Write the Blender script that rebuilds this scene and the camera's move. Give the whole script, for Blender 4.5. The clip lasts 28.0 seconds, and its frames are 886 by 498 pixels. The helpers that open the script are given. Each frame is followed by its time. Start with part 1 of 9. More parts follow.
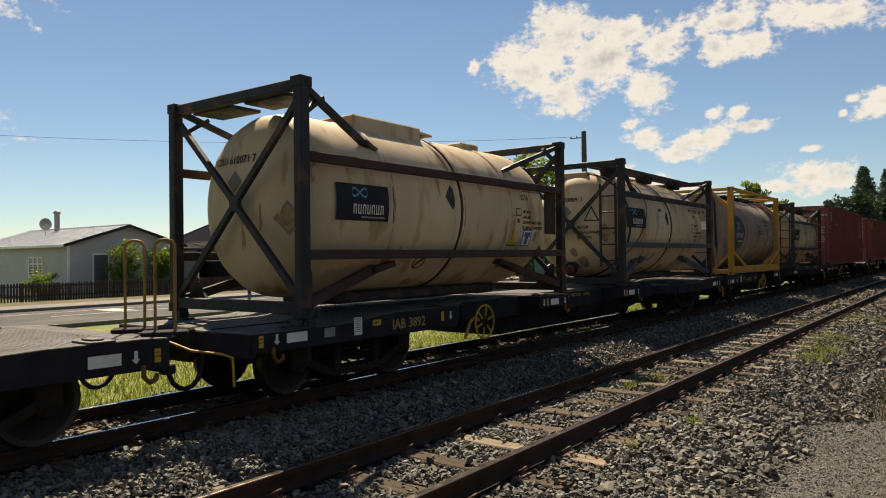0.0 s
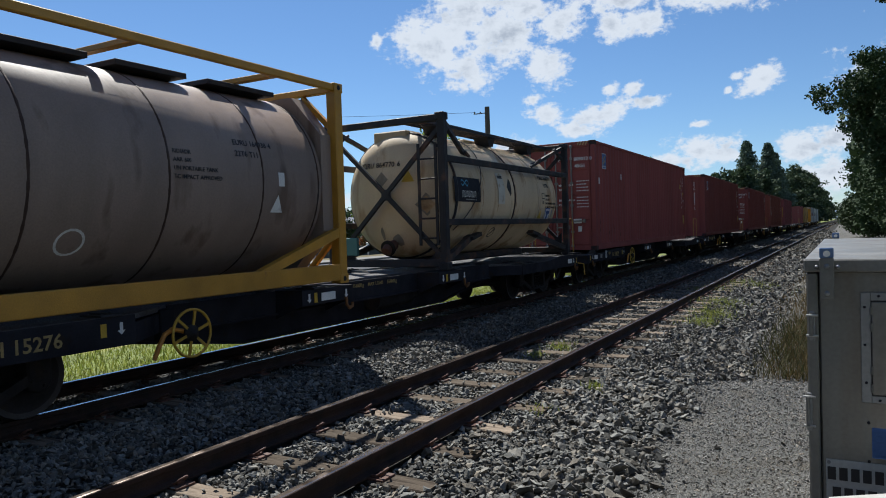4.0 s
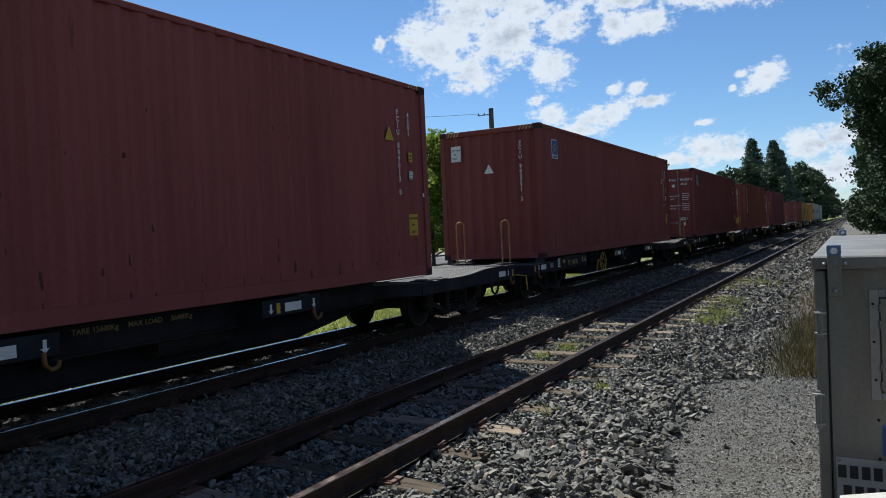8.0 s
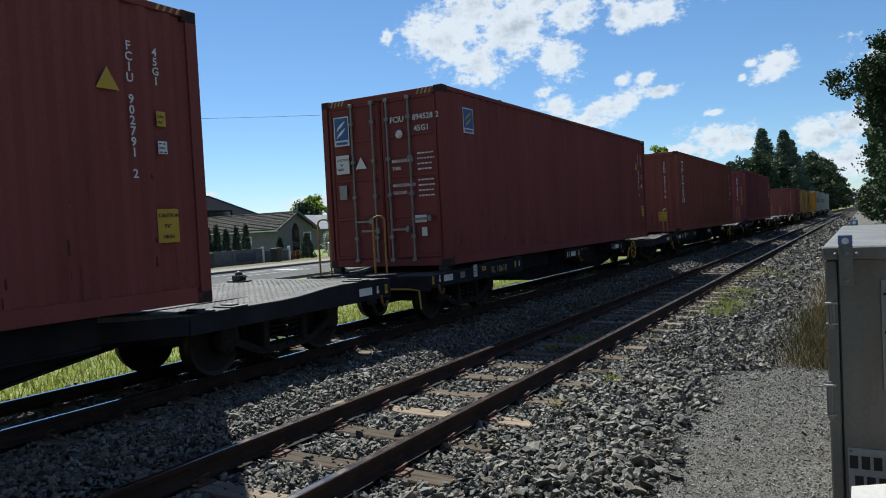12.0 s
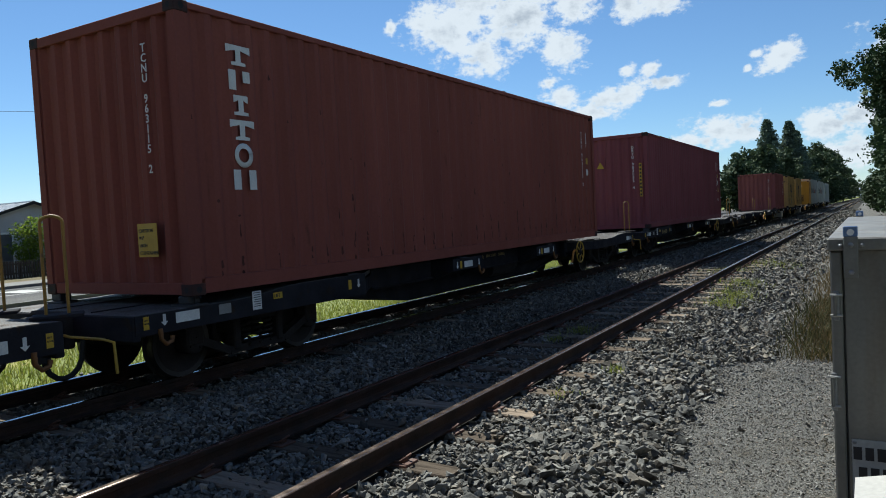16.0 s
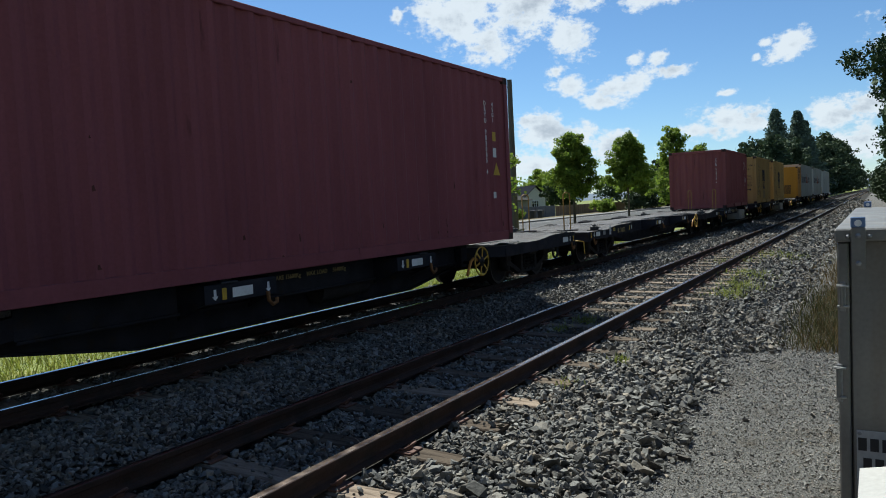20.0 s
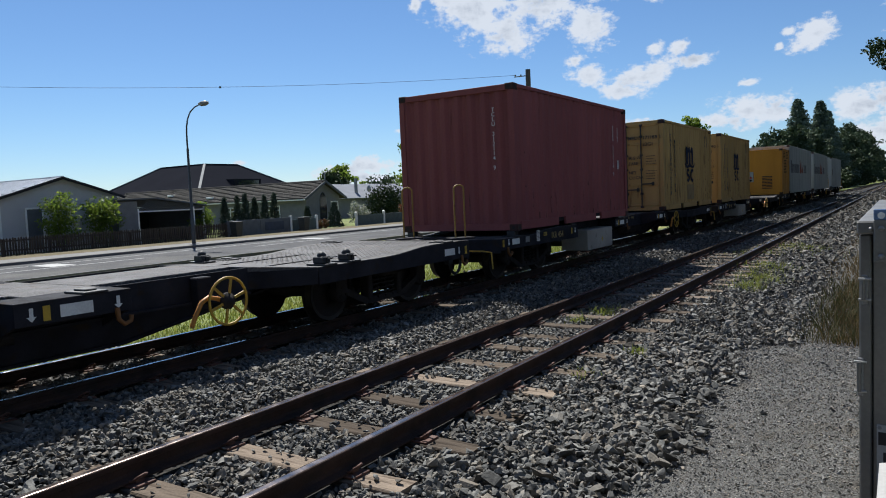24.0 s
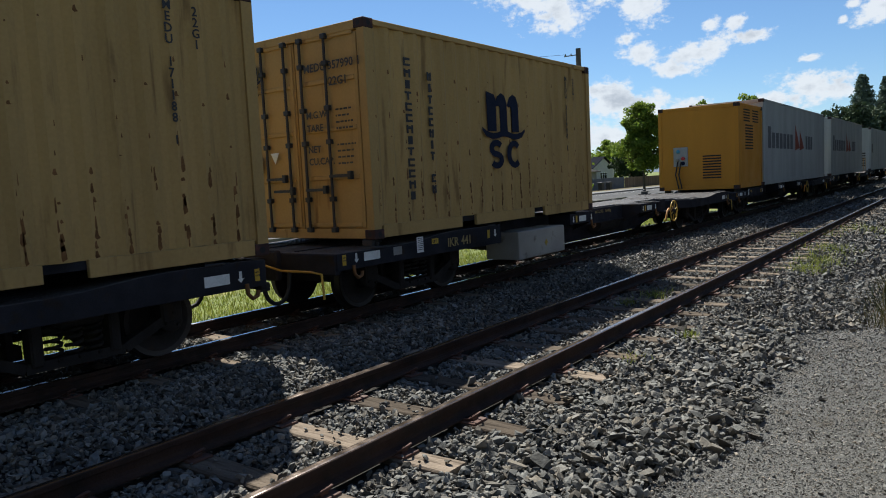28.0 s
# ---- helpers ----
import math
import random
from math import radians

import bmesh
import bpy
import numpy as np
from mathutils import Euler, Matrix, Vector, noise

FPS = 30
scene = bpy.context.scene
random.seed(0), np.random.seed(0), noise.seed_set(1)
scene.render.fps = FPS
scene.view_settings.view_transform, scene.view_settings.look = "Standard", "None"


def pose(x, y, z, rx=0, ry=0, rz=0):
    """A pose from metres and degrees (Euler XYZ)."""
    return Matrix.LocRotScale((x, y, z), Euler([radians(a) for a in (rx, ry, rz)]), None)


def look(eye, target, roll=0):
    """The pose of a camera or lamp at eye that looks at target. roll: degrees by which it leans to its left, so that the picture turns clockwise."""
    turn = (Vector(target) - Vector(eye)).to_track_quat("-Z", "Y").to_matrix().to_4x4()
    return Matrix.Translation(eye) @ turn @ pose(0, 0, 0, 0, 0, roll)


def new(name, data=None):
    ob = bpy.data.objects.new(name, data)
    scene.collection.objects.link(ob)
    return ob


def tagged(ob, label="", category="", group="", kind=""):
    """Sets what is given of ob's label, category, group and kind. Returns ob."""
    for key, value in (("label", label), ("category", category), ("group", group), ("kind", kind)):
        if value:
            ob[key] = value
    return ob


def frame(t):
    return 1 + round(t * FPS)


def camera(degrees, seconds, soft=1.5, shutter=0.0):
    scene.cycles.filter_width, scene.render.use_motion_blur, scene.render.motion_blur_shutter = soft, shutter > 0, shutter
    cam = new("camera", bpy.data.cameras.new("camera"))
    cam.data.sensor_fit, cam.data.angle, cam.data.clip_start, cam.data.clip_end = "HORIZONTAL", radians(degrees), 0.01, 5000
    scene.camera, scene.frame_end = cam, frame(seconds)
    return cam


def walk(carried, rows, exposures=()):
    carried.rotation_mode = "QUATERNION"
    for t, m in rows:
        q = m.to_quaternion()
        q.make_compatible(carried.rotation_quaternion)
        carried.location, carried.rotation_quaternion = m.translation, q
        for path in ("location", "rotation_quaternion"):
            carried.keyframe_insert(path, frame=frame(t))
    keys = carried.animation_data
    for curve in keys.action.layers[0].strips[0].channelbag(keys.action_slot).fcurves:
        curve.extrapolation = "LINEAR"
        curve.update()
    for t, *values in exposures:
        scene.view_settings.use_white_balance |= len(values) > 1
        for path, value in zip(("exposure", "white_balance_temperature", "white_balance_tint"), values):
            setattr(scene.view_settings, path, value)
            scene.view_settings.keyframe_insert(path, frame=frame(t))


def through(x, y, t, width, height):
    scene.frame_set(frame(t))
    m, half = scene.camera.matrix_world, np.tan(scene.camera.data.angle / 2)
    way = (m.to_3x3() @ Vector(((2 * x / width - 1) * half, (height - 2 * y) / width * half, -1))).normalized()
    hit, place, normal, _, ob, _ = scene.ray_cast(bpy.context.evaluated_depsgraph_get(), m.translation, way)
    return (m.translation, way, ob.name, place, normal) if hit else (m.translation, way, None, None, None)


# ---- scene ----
# World: y runs along the railway, away from the viewer; z = 0 is the top of the rails.
EYE_Z = 1.535
cam = camera(63.3, 28.0, soft=1.0)
TURNS = [
    (0, 36.63, 0.60, 0.69), (0.1, 34.85, 0.35, 0.7), (0.2, 32.9, 0.0, 0.7), (0.3, 30.9, -0.4, 0.7), (0.4, 30.15, -0.75, 0.68), (0.5, 29.69, -1.11, 0.66), (1, 28.60, -2.56, 2.67), (1.5, 27.65, -2.76, 2.31),
    (2, 28.29, -1.77, 2.10), (2.5, 27.59, -0.90, 1.15), (3, 28.02, -0.85, 1.58), (3.5, 28.71, -1.45, 1.76),
    (5.5, 29.98, -1.28, 2.17), (6, 30.06, -1.33, 2.19), (6.5, 29.91, -1.28, 2.08), (7, 29.96, -1.21, 2.13),
    (7.5, 30.04, -1.34, 2.28), (8, 29.64, -1.30, 2.55), (8.5, 29.81, -1.53, 2.55), (9, 29.67, -1.73, 2.31),
    (9.5, 29.75, -2.17, 2.29), (10, 30.40, -1.80, 2.92), (10.5, 30.22, -1.61, 3.01), (11, 30.38, -1.46, 3.12),
    (11.5, 30.34, -1.66, 3.13), (12, 30.32, -1.84, 2.96), (12.5, 30.18, -2.07, 2.77), (14.5, 30.91, -2.61, 2.77),
    (15, 31.09, -2.47, 3.45), (15.5, 30.93, -2.25, 3.18), (16, 30.63, -2.50, 2.99), (16.5, 30.86, -2.59, 3.07),
    (17, 30.76, -2.50, 3.24), (17.5, 30.58, -2.51, 3.37), (18, 30.53, -2.74, 3.19), (18.5, 30.46, -2.94, 2.84),
    (19, 30.66, -3.13, 2.75), (19.5, 31.14, -3.21, 2.84), (20, 31.09, -3.36, 2.74), (20.5, 30.89, -3.24, 2.87),
    (21, 30.99, -3.16, 2.98), (21.5, 31.41, -3.55, 2.88), (23.5, 32.34, -3.88, 3.10), (24, 32.46, -4.10, 2.46),
    (24.5, 32.65, -4.24, 2.75), (25, 32.96, -4.12, 2.74), (25.5, 33.10, -4.61, 2.80), (26, 33.13, -4.75, 2.80),
    (26.5, 33.46, -4.70, 2.79), (27, 33.79, -4.68, 3.06), (27.5, 34.11, -4.92, 3.00), (27.6, 34.2, -4.95, 3.0), (27.7, 34.6, -5.05, 2.95),
    (27.8, 35.0, -5.15, 2.9), (27.9, 35.5, -5.25, 2.85), (28, 36.32, -5.33, 2.82),
]
EXPOSURES = [(0, 1.22, 7730, 9), (0.6, 1.15, 7430, 10), (1.2, 1.15, 7280, 11), (2.0, 1.15, 6480, 12), (3.0, 1.1, 5780, 8), (6.0, 1.14, 5680, 6), (10.0, 1.2, 5730, 4), (20.0, 1.2, 5730, 2), (24.0, 1.06, 5730, 8), (25.0, 1.15, 5880, 7), (26.5, 1.25, 5980, 6), (28.0, 1.22, 5880, 6)]
walk(cam, [(t, pose(0, 0, EYE_Z, 90 + pitch, roll, yaw)) for t, yaw, pitch, roll in TURNS], EXPOSURES)

# ---- light ----
SUN_WAY = Vector((-2.5, 1.98, 3.92)).normalized()
sun_az = math.atan2(SUN_WAY.x, SUN_WAY.y)
sun_data = bpy.data.lights.new("sun", "SUN")
sun_data.energy, sun_data.angle, sun_data.color = 3.95, radians(0.55), (1.0, 0.9, 0.76)
sun = new("sun", sun_data)
sun.matrix_world = look((0, 0, 60), Vector((0, 0, 60)) - SUN_WAY)

# clouds: azimuth to the left of the track and elevation (degrees), half width, half height, tilt
HIGH = [(29.2, 14.6, 3.83, 2.79, -3), (26.8, 12.6, 2.79, 1.89, -3), (24.1, 14.9, 3.83, 2.7, -3), (20.7, 12.4, 1.71, 1.89, -3), (34.0, 14.7, 0.54, 0.63, -3), (31.6, 14.9, 1.35, 0.81, -3), 
          (19.7, 15.4, 2.7, 1.53, 17), (15.6, 15.1, 1.26, 1.44, -3), (13.4, 15.2, 2.25, 1.08, -3), (22.2, 16.6, 3.2, 1.5, -3), (26.9, 16.9, 3.6, 2.25, -3), (9.0, 16.6, 5.4, 1.3, -10), 
          (14.6, 16.9, 3.6, 1.3, 0)]
MIDDLE = [(16.6, 8.5, 2.48, 1.26, 7), (20.8, 8.7, 1.89, 0.9, 7), (18.1, 7.4, 2.16, 0.72, -3), (21.7, 10.0, 0.99, 0.54, 17), (15.9, 10.4, 0.81, 0.54, 17), (14.0, 10.4, 0.9, 0.54, 7), 
          (12.9, 9.2, 1.35, 0.59, 7), (5.1, 10.1, 2.07, 0.99, 25), (6.7, 10.5, 0.5, 0.32, 7), (7.4, 9.6, 0.41, 0.32, 27), (9.4, 7.3, 0.86, 0.32, 7)]
LOW = [(9.3, 5.3, 3.15, 1.22, -3), (11.1, 4.8, 2.25, 0.9, -3), (2.4, 5.1, 2.7, 1.26, -3), (0.4, 5.6, 2.7, 1.08, 7), (0.8, 3.1, 2.25, 1.35, -3), (22.8, 5.5, 2.48, 1.53, -3), 
          (20.9, 4.6, 2.7, 1.8, -3), (24.1, 6.3, 1.35, 0.9, -3), (23.5, 3.0, 2.7, 1.35, -3), (17.9, 4.0, 2.7, 1.35, -3), (40.9, 2.3, 2.7, 0.63, 5), (37.8, 2.7, 2.25, 0.81, -3), 
          (35.5, 5.4, 0.63, 0.23, 5), (48.0, 3.3, 0.72, 0.27, -3), (38.7, 1.8, 3.6, 0.63, -3)]
AROUND = [(-12, 9, 11, 4, 0), (-6, 20, 6, 2.5, 10), (170, 25, 22, 7, 0), (-100, 20, 20, 6, 0)]

# unseen cumulus scattered over the rest of the sky, added as fill light
cloud_rng = random.Random(12)
for _k in range(30):
    _a, _e = cloud_rng.uniform(75, 335), cloud_rng.uniform(5, 55)
    AROUND.append((_a if _a < 180 else _a - 360, _e, cloud_rng.uniform(4, 11) / math.cos(radians(_e)), cloud_rng.uniform(2, 5), cloud_rng.uniform(-10, 10)))


def build_world():
    world = bpy.data.worlds.new("sky")
    scene.world = world
    world.use_nodes = True
    nt = world.node_tree
    nt.nodes.clear()

    def node(kind, **values):
        n = nt.nodes.new(kind)
        for key, value in values.items():
            n.inputs[key].default_value = value
        return n

    def calc(op, a, b=None, c=None):
        n = nt.nodes.new("ShaderNodeMath")
        n.operation = op
        for i, v in enumerate((a, b, c)):
            if v is None:
                continue
            if isinstance(v, (int, float)):
                n.inputs[i].default_value = v
            else:
                nt.links.new(v, n.inputs[i])
        return n.outputs[0]

    sky = nt.nodes.new("ShaderNodeTexSky")
    sky.sky_type, sky.sun_disc = "NISHITA", False
    sky.sun_elevation, sky.sun_rotation = math.asin(SUN_WAY.z), sun_az
    sky.air_density, sky.dust_density, sky.ozone_density, sky.altitude = 1.0, 0.05, 5.0, 600
    co = nt.nodes.new("ShaderNodeTexCoord").outputs["Generated"]
    sep = nt.nodes.new("ShaderNodeSeparateXYZ")
    nt.links.new(co, sep.inputs[0])
    az = calc("MULTIPLY", calc("ARCTAN2", calc("MULTIPLY", sep.outputs[0], -1.0), sep.outputs[1]), 180 / math.pi)
    el = calc("MULTIPLY", calc("ARCSINE", sep.outputs[2]), 180 / math.pi)
    comb = nt.nodes.new("ShaderNodeCombineXYZ")
    nt.links.new(az, comb.inputs[0])
    nt.links.new(calc("MULTIPLY", el, 1.35), comb.inputs[1])

    def noise_of(scale, detail, rough, shift=0.0):
        n = nt.nodes.new("ShaderNodeTexNoise")
        n.inputs["Scale"].default_value, n.inputs["Detail"].default_value, n.inputs["Roughness"].default_value = scale, detail, rough
        off = nt.nodes.new("ShaderNodeVectorMath")
        off.operation = "ADD"
        off.inputs[1].default_value = (shift, shift * 0.7, 0)
        nt.links.new(comb.outputs[0], off.inputs[0])
        nt.links.new(off.outputs[0], n.inputs["Vector"])
        return n.outputs["Fac"]

    fine = noise_of(0.5, 7.0, 0.56)
    wide = noise_of(0.22, 3.0, 0.5, 7.3)
    puffs = calc("ADD", calc("MULTIPLY", calc("SUBTRACT", fine, 0.5), 2.2), calc("MULTIPLY", calc("SUBTRACT", wide, 0.5), 0.6))
    rag = calc("ADD", puffs, calc("MULTIPLY", calc("SUBTRACT", noise_of(2.2, 5.0, 0.62, 1.7), 0.5), 1.1))
    mask = None
    for a0, e0, wa, he, tilt in HIGH + MIDDLE + LOW + AROUND:
        ct, st = math.cos(radians(tilt)), math.sin(radians(tilt))
        da, de = calc("SUBTRACT", a0, az), calc("SUBTRACT", el, e0)
        u = calc("DIVIDE", calc("ADD", calc("MULTIPLY", da, ct), calc("MULTIPLY", de, st)), wa * 1.03)
        v = calc("DIVIDE", calc("SUBTRACT", calc("MULTIPLY", de, ct), calc("MULTIPLY", da, st)), he * 1.03)
        d = calc("SQRT", calc("ADD", calc("MULTIPLY", u, u), calc("MULTIPLY", v, v)))
        m = calc("SUBTRACT", 1.0, d)
        mask = m if mask is None else calc("MAXIMUM", mask, m)
    dens = calc("ADD", calc("MULTIPLY", mask, 1.0), rag)
    ramp = nt.nodes.new("ShaderNodeMapRange")
    ramp.interpolation_type = "SMOOTHSTEP"
    ramp.inputs["From Min"].default_value, ramp.inputs["From Max"].default_value = -0.05, 0.55
    nt.links.new(dens, ramp.inputs["Value"])
    # thick parts are grey below, thin rims are lit
    grey = nt.nodes.new("ShaderNodeMapRange")
    grey.interpolation_type = "SMOOTHSTEP"
    grey.inputs["From Min"].default_value, grey.inputs["From Max"].default_value = 0.5, 1.9
    nt.links.new(calc("ADD", dens, calc("MULTIPLY", calc("SUBTRACT", noise_of(0.34, 5.0, 0.5, 3.1), 0.5), 3.2)), grey.inputs["Value"])
    tone = nt.nodes.new("ShaderNodeMix")
    tone.data_type = "RGBA"
    tone.inputs["A"].default_value, tone.inputs["B"].default_value = (8.5, 8.35, 8.3, 1), (4.9, 5.05, 5.4, 1)
    nt.links.new(grey.outputs[0], tone.inputs["Factor"])
    mix = nt.nodes.new("ShaderNodeMix")
    mix.data_type = "RGBA"
    nt.links.new(calc("MULTIPLY", ramp.outputs[0], 0.96), mix.inputs["Factor"])
    nt.links.new(sky.outputs[0], mix.inputs["A"])
    nt.links.new(tone.outputs["Result"], mix.inputs["B"])
    back = nt.nodes.new("ShaderNodeBackground")
    back.inputs["Strength"].default_value = 0.0435
    nt.links.new(mix.outputs["Result"], back.inputs["Color"])
    nt.links.new(back.outputs[0], nt.nodes.new("ShaderNodeOutputWorld").inputs["Surface"])


build_world()

# ---- materials ----


def surface(name, base, rough=0.6, metal=0.0, vary=0.25, scale=3.0, grain=0.1, grain_scale=60.0, second=None, second_at=0.62,
            second_scale=5.0, stretch=(1, 1, 1), bump=0.15, bump_scale=80.0, per_object=0.0, per_island=0.0, spec=0.5, other=None):
    """Painted, worn or natural surface: broad tone changes, fine grain, patches of a second colour, fine relief."""
    m = bpy.data.materials.new(name)
    m.use_nodes = True
    nt = m.node_tree
    out = nt.nodes["Principled BSDF"]
    out.inputs["Roughness"].default_value, out.inputs["Metallic"].default_value = rough, metal
    out.inputs["Specular IOR Level"].default_value = spec
    co = nt.nodes.new("ShaderNodeTexCoord").outputs["Object"]
    stretched = nt.nodes.new("ShaderNodeMapping")
    stretched.inputs["Scale"].default_value = stretch
    nt.links.new(co, stretched.inputs["Vector"])

    def noise_tex(scale_, detail, source):
        n = nt.nodes.new("ShaderNodeTexNoise")
        n.inputs["Scale"].default_value, n.inputs["Detail"].default_value = scale_, detail
        nt.links.new(source, n.inputs["Vector"])
        return n.outputs["Fac"]

    def mult(a, lo, hi, f_min=0.25, f_max=0.75):
        r = nt.nodes.new("ShaderNodeMapRange")
        r.inputs["From Min"].default_value, r.inputs["From Max"].default_value = f_min, f_max
        r.inputs["To Min"].default_value, r.inputs["To Max"].default_value = lo, hi
        nt.links.new(a, r.inputs["Value"])
        return r.outputs[0]

    def join(a, b, op="MULTIPLY"):
        n = nt.nodes.new("ShaderNodeMath")
        n.operation = op
        nt.links.new(a, n.inputs[0])
        nt.links.new(b, n.inputs[1])
        return n.outputs[0]

    tone = join(mult(noise_tex(scale, 5, stretched.outputs[0]), 1 - vary, 1 + vary), mult(noise_tex(grain_scale, 3, co), 1 - grain, 1 + grain))
    if per_object:
        tone = join(tone, mult(nt.nodes.new("ShaderNodeObjectInfo").outputs["Random"], 1 - per_object, 1 + per_object, 0, 1))
    if per_island:
        tone = join(tone, mult(nt.nodes.new("ShaderNodeNewGeometry").outputs["Random Per Island"], 1 - per_island, 1 + per_island, 0, 1))
    colour = nt.nodes.new("ShaderNodeRGB")
    colour.outputs[0].default_value = (*base, 1)
    source = colour.outputs[0]
    if second is not None:
        mixed = nt.nodes.new("ShaderNodeMix")
        mixed.data_type = "RGBA"
        mixed.inputs["A"].default_value, mixed.inputs["B"].default_value = (*base, 1), (*second, 1)
        nt.links.new(mult(noise_tex(second_scale, 8, stretched.outputs[0]), 0, 1, second_at, second_at + 0.12), mixed.inputs["Factor"])
        source = mixed.outputs["Result"]
    if other is not None:
        # some of the pieces have another colour
        kinds = nt.nodes.new("ShaderNodeMix")
        kinds.data_type = "RGBA"
        kinds.inputs["B"].default_value = (*other, 1)
        nt.links.new(source, kinds.inputs["A"])
        odd = nt.nodes.new("ShaderNodeMath")
        odd.operation = "PINGPONG"
        odd.inputs[1].default_value = 0.09
        nt.links.new(nt.nodes.new("ShaderNodeNewGeometry").outputs["Random Per Island"] if per_island else nt.nodes.new("ShaderNodeObjectInfo").outputs["Random"], odd.inputs[0])
        nt.links.new(mult(odd.outputs[0], 0, 1, 0.05, 0.085), kinds.inputs["Factor"])
        source = kinds.outputs["Result"]
    scaled = nt.nodes.new("ShaderNodeVectorMath")
    scaled.operation = "SCALE"
    nt.links.new(source, scaled.inputs[0])
    nt.links.new(tone, scaled.inputs["Scale"])
    nt.links.new(scaled.outputs[0], out.inputs["Base Color"])
    nt.links.new(mult(noise_tex(scale * 2.3, 4, co), max(0.05, rough - 0.12), min(1, rough + 0.12)), out.inputs["Roughness"])
    if bump:
        b = nt.nodes.new("ShaderNodeBump")
        b.inputs["Strength"].default_value, b.inputs["Distance"].default_value = bump, 0.02
        nt.links.new(noise_tex(bump_scale, 4, co), b.inputs["Height"])
        nt.links.new(b.outputs[0], out.inputs["Normal"])
    return m


def leaf_surface(name, base, other, rough=0.55, through=0.35):
    """Leaves: each its own tone between two greens, letting some light through."""
    m = bpy.data.materials.new(name)
    m.use_nodes = True
    nt = m.node_tree
    out = nt.nodes["Principled BSDF"]
    out.inputs["Roughness"].default_value = rough
    out.inputs["Specular IOR Level"].default_value = 0.22
    mixed = nt.nodes.new("ShaderNodeMix")
    mixed.data_type = "RGBA"
    mixed.inputs["A"].default_value, mixed.inputs["B"].default_value = (*base, 1), (*other, 1)
    nt.links.new(nt.nodes.new("ShaderNodeNewGeometry").outputs["Random Per Island"], mixed.inputs["Factor"])
    nt.links.new(mixed.outputs["Result"], out.inputs["Base Color"])
    thin = nt.nodes.new("ShaderNodeBsdfTranslucent")
    nt.links.new(mixed.outputs["Result"], thin.inputs["Color"])
    both = nt.nodes.new("ShaderNodeMixShader")
    both.inputs[0].default_value = through
    nt.links.new(out.outputs[0], both.inputs[1])
    nt.links.new(thin.outputs[0], both.inputs[2])
    nt.links.new(both.outputs[0], nt.nodes["Material Output"].inputs["Surface"])
    return m


def glass_surface(name, tint, rough=0.05):
    m = bpy.data.materials.new(name)
    m.use_nodes = True
    out = m.node_tree.nodes["Principled BSDF"]
    out.inputs["Base Color"].default_value = (*tint, 1)
    out.inputs["Roughness"].default_value = rough
    out.inputs["Specular IOR Level"].default_value = 0.8
    return m


RUST = (0.11, 0.045, 0.025)
MAT = {}
MAT["steel_dark"] = surface("dark_wagon_paint", (0.021, 0.021, 0.026), 0.8, vary=0.4, second=(0.026, 0.02, 0.016), second_at=0.58, bump=0.1, spec=0.1)
MAT["bogie"] = surface("grimy_cast_iron", (0.024, 0.021, 0.02), 0.85, vary=0.4, second=(0.03, 0.023, 0.018), bump=0.3, bump_scale=40, spec=0.2)
MAT["tread"] = surface("worn_wheel_steel", (0.05, 0.045, 0.043), 0.45, metal=0.8, vary=0.3)
MAT["deck"] = surface("worn_deck_plate", (0.086, 0.082, 0.083), 0.65, vary=0.3, scale=1.6, grain=0.5, grain_scale=55, second=(0.075, 0.058, 0.047), second_at=0.56, bump=0.6, bump_scale=55, spec=0.14)
MAT["deck_worn"] = surface("bare_worn_checker_steel", (0.17, 0.165, 0.167), 0.42, metal=0.6, vary=0.35, scale=1.2, second=(0.1, 0.09, 0.085), second_at=0.55, second_scale=1.3, bump=0.1)
MAT["yellow"] = surface("yellow_handrail_paint", (0.42, 0.25, 0.02), 0.5, vary=0.25, second=(0.12, 0.06, 0.02), second_at=0.66, second_scale=14)
MAT["ochre"] = surface("dull_ochre_rail_paint", (0.27, 0.155, 0.025), 0.6, vary=0.3, second=(0.1, 0.05, 0.025), second_at=0.6, second_scale=14)
MAT["lever"] = surface("orange_lever_paint", (0.42, 0.17, 0.015), 0.55, vary=0.3, second=RUST, second_at=0.62)
MAT["hook"] = surface("rusty_orange_hook", (0.17, 0.075, 0.02), 0.7, vary=0.3, second=RUST, second_at=0.5)
MAT["white_mark"] = surface("white_marking", (0.62, 0.62, 0.6), 0.55, vary=0.12, second=(0.3, 0.3, 0.28), second_at=0.66)
MAT["code_mark"] = surface("dull_ochre_stencil", (0.26, 0.19, 0.07), 0.6, vary=0.3, scale=12)
MAT["panel_dark"] = surface("blackish_brand_panel", (0.02, 0.021, 0.028), 0.7, vary=0.2, spec=0.15)
MAT["disc_navy"] = surface("navy_brand_disc", (0.028, 0.04, 0.075), 0.6, vary=0.3, scale=2, spec=0.2)
# bluish sheen of the cabinet louvres and lug tips, given as base colour
MAT["blue_steel"] = surface("sky_blue_sheen_on_steel", (0.13, 0.2, 0.36), 0.45, metal=0.3, vary=0.2)
MAT["yellow_mark"] = surface("yellow_marking", (0.45, 0.29, 0.02), 0.55, vary=0.15)
MAT["black_mark"] = surface("black_marking", (0.015, 0.015, 0.018), 0.55, vary=0.2)
MAT["slate_mark"] = surface("slate_grey_marking", (0.1, 0.105, 0.115), 0.7, vary=0.2, spec=0.1)
MAT["blue_mark"] = surface("deep_blue_marking", (0.012, 0.016, 0.034), 0.7, vary=0.2, spec=0.1)
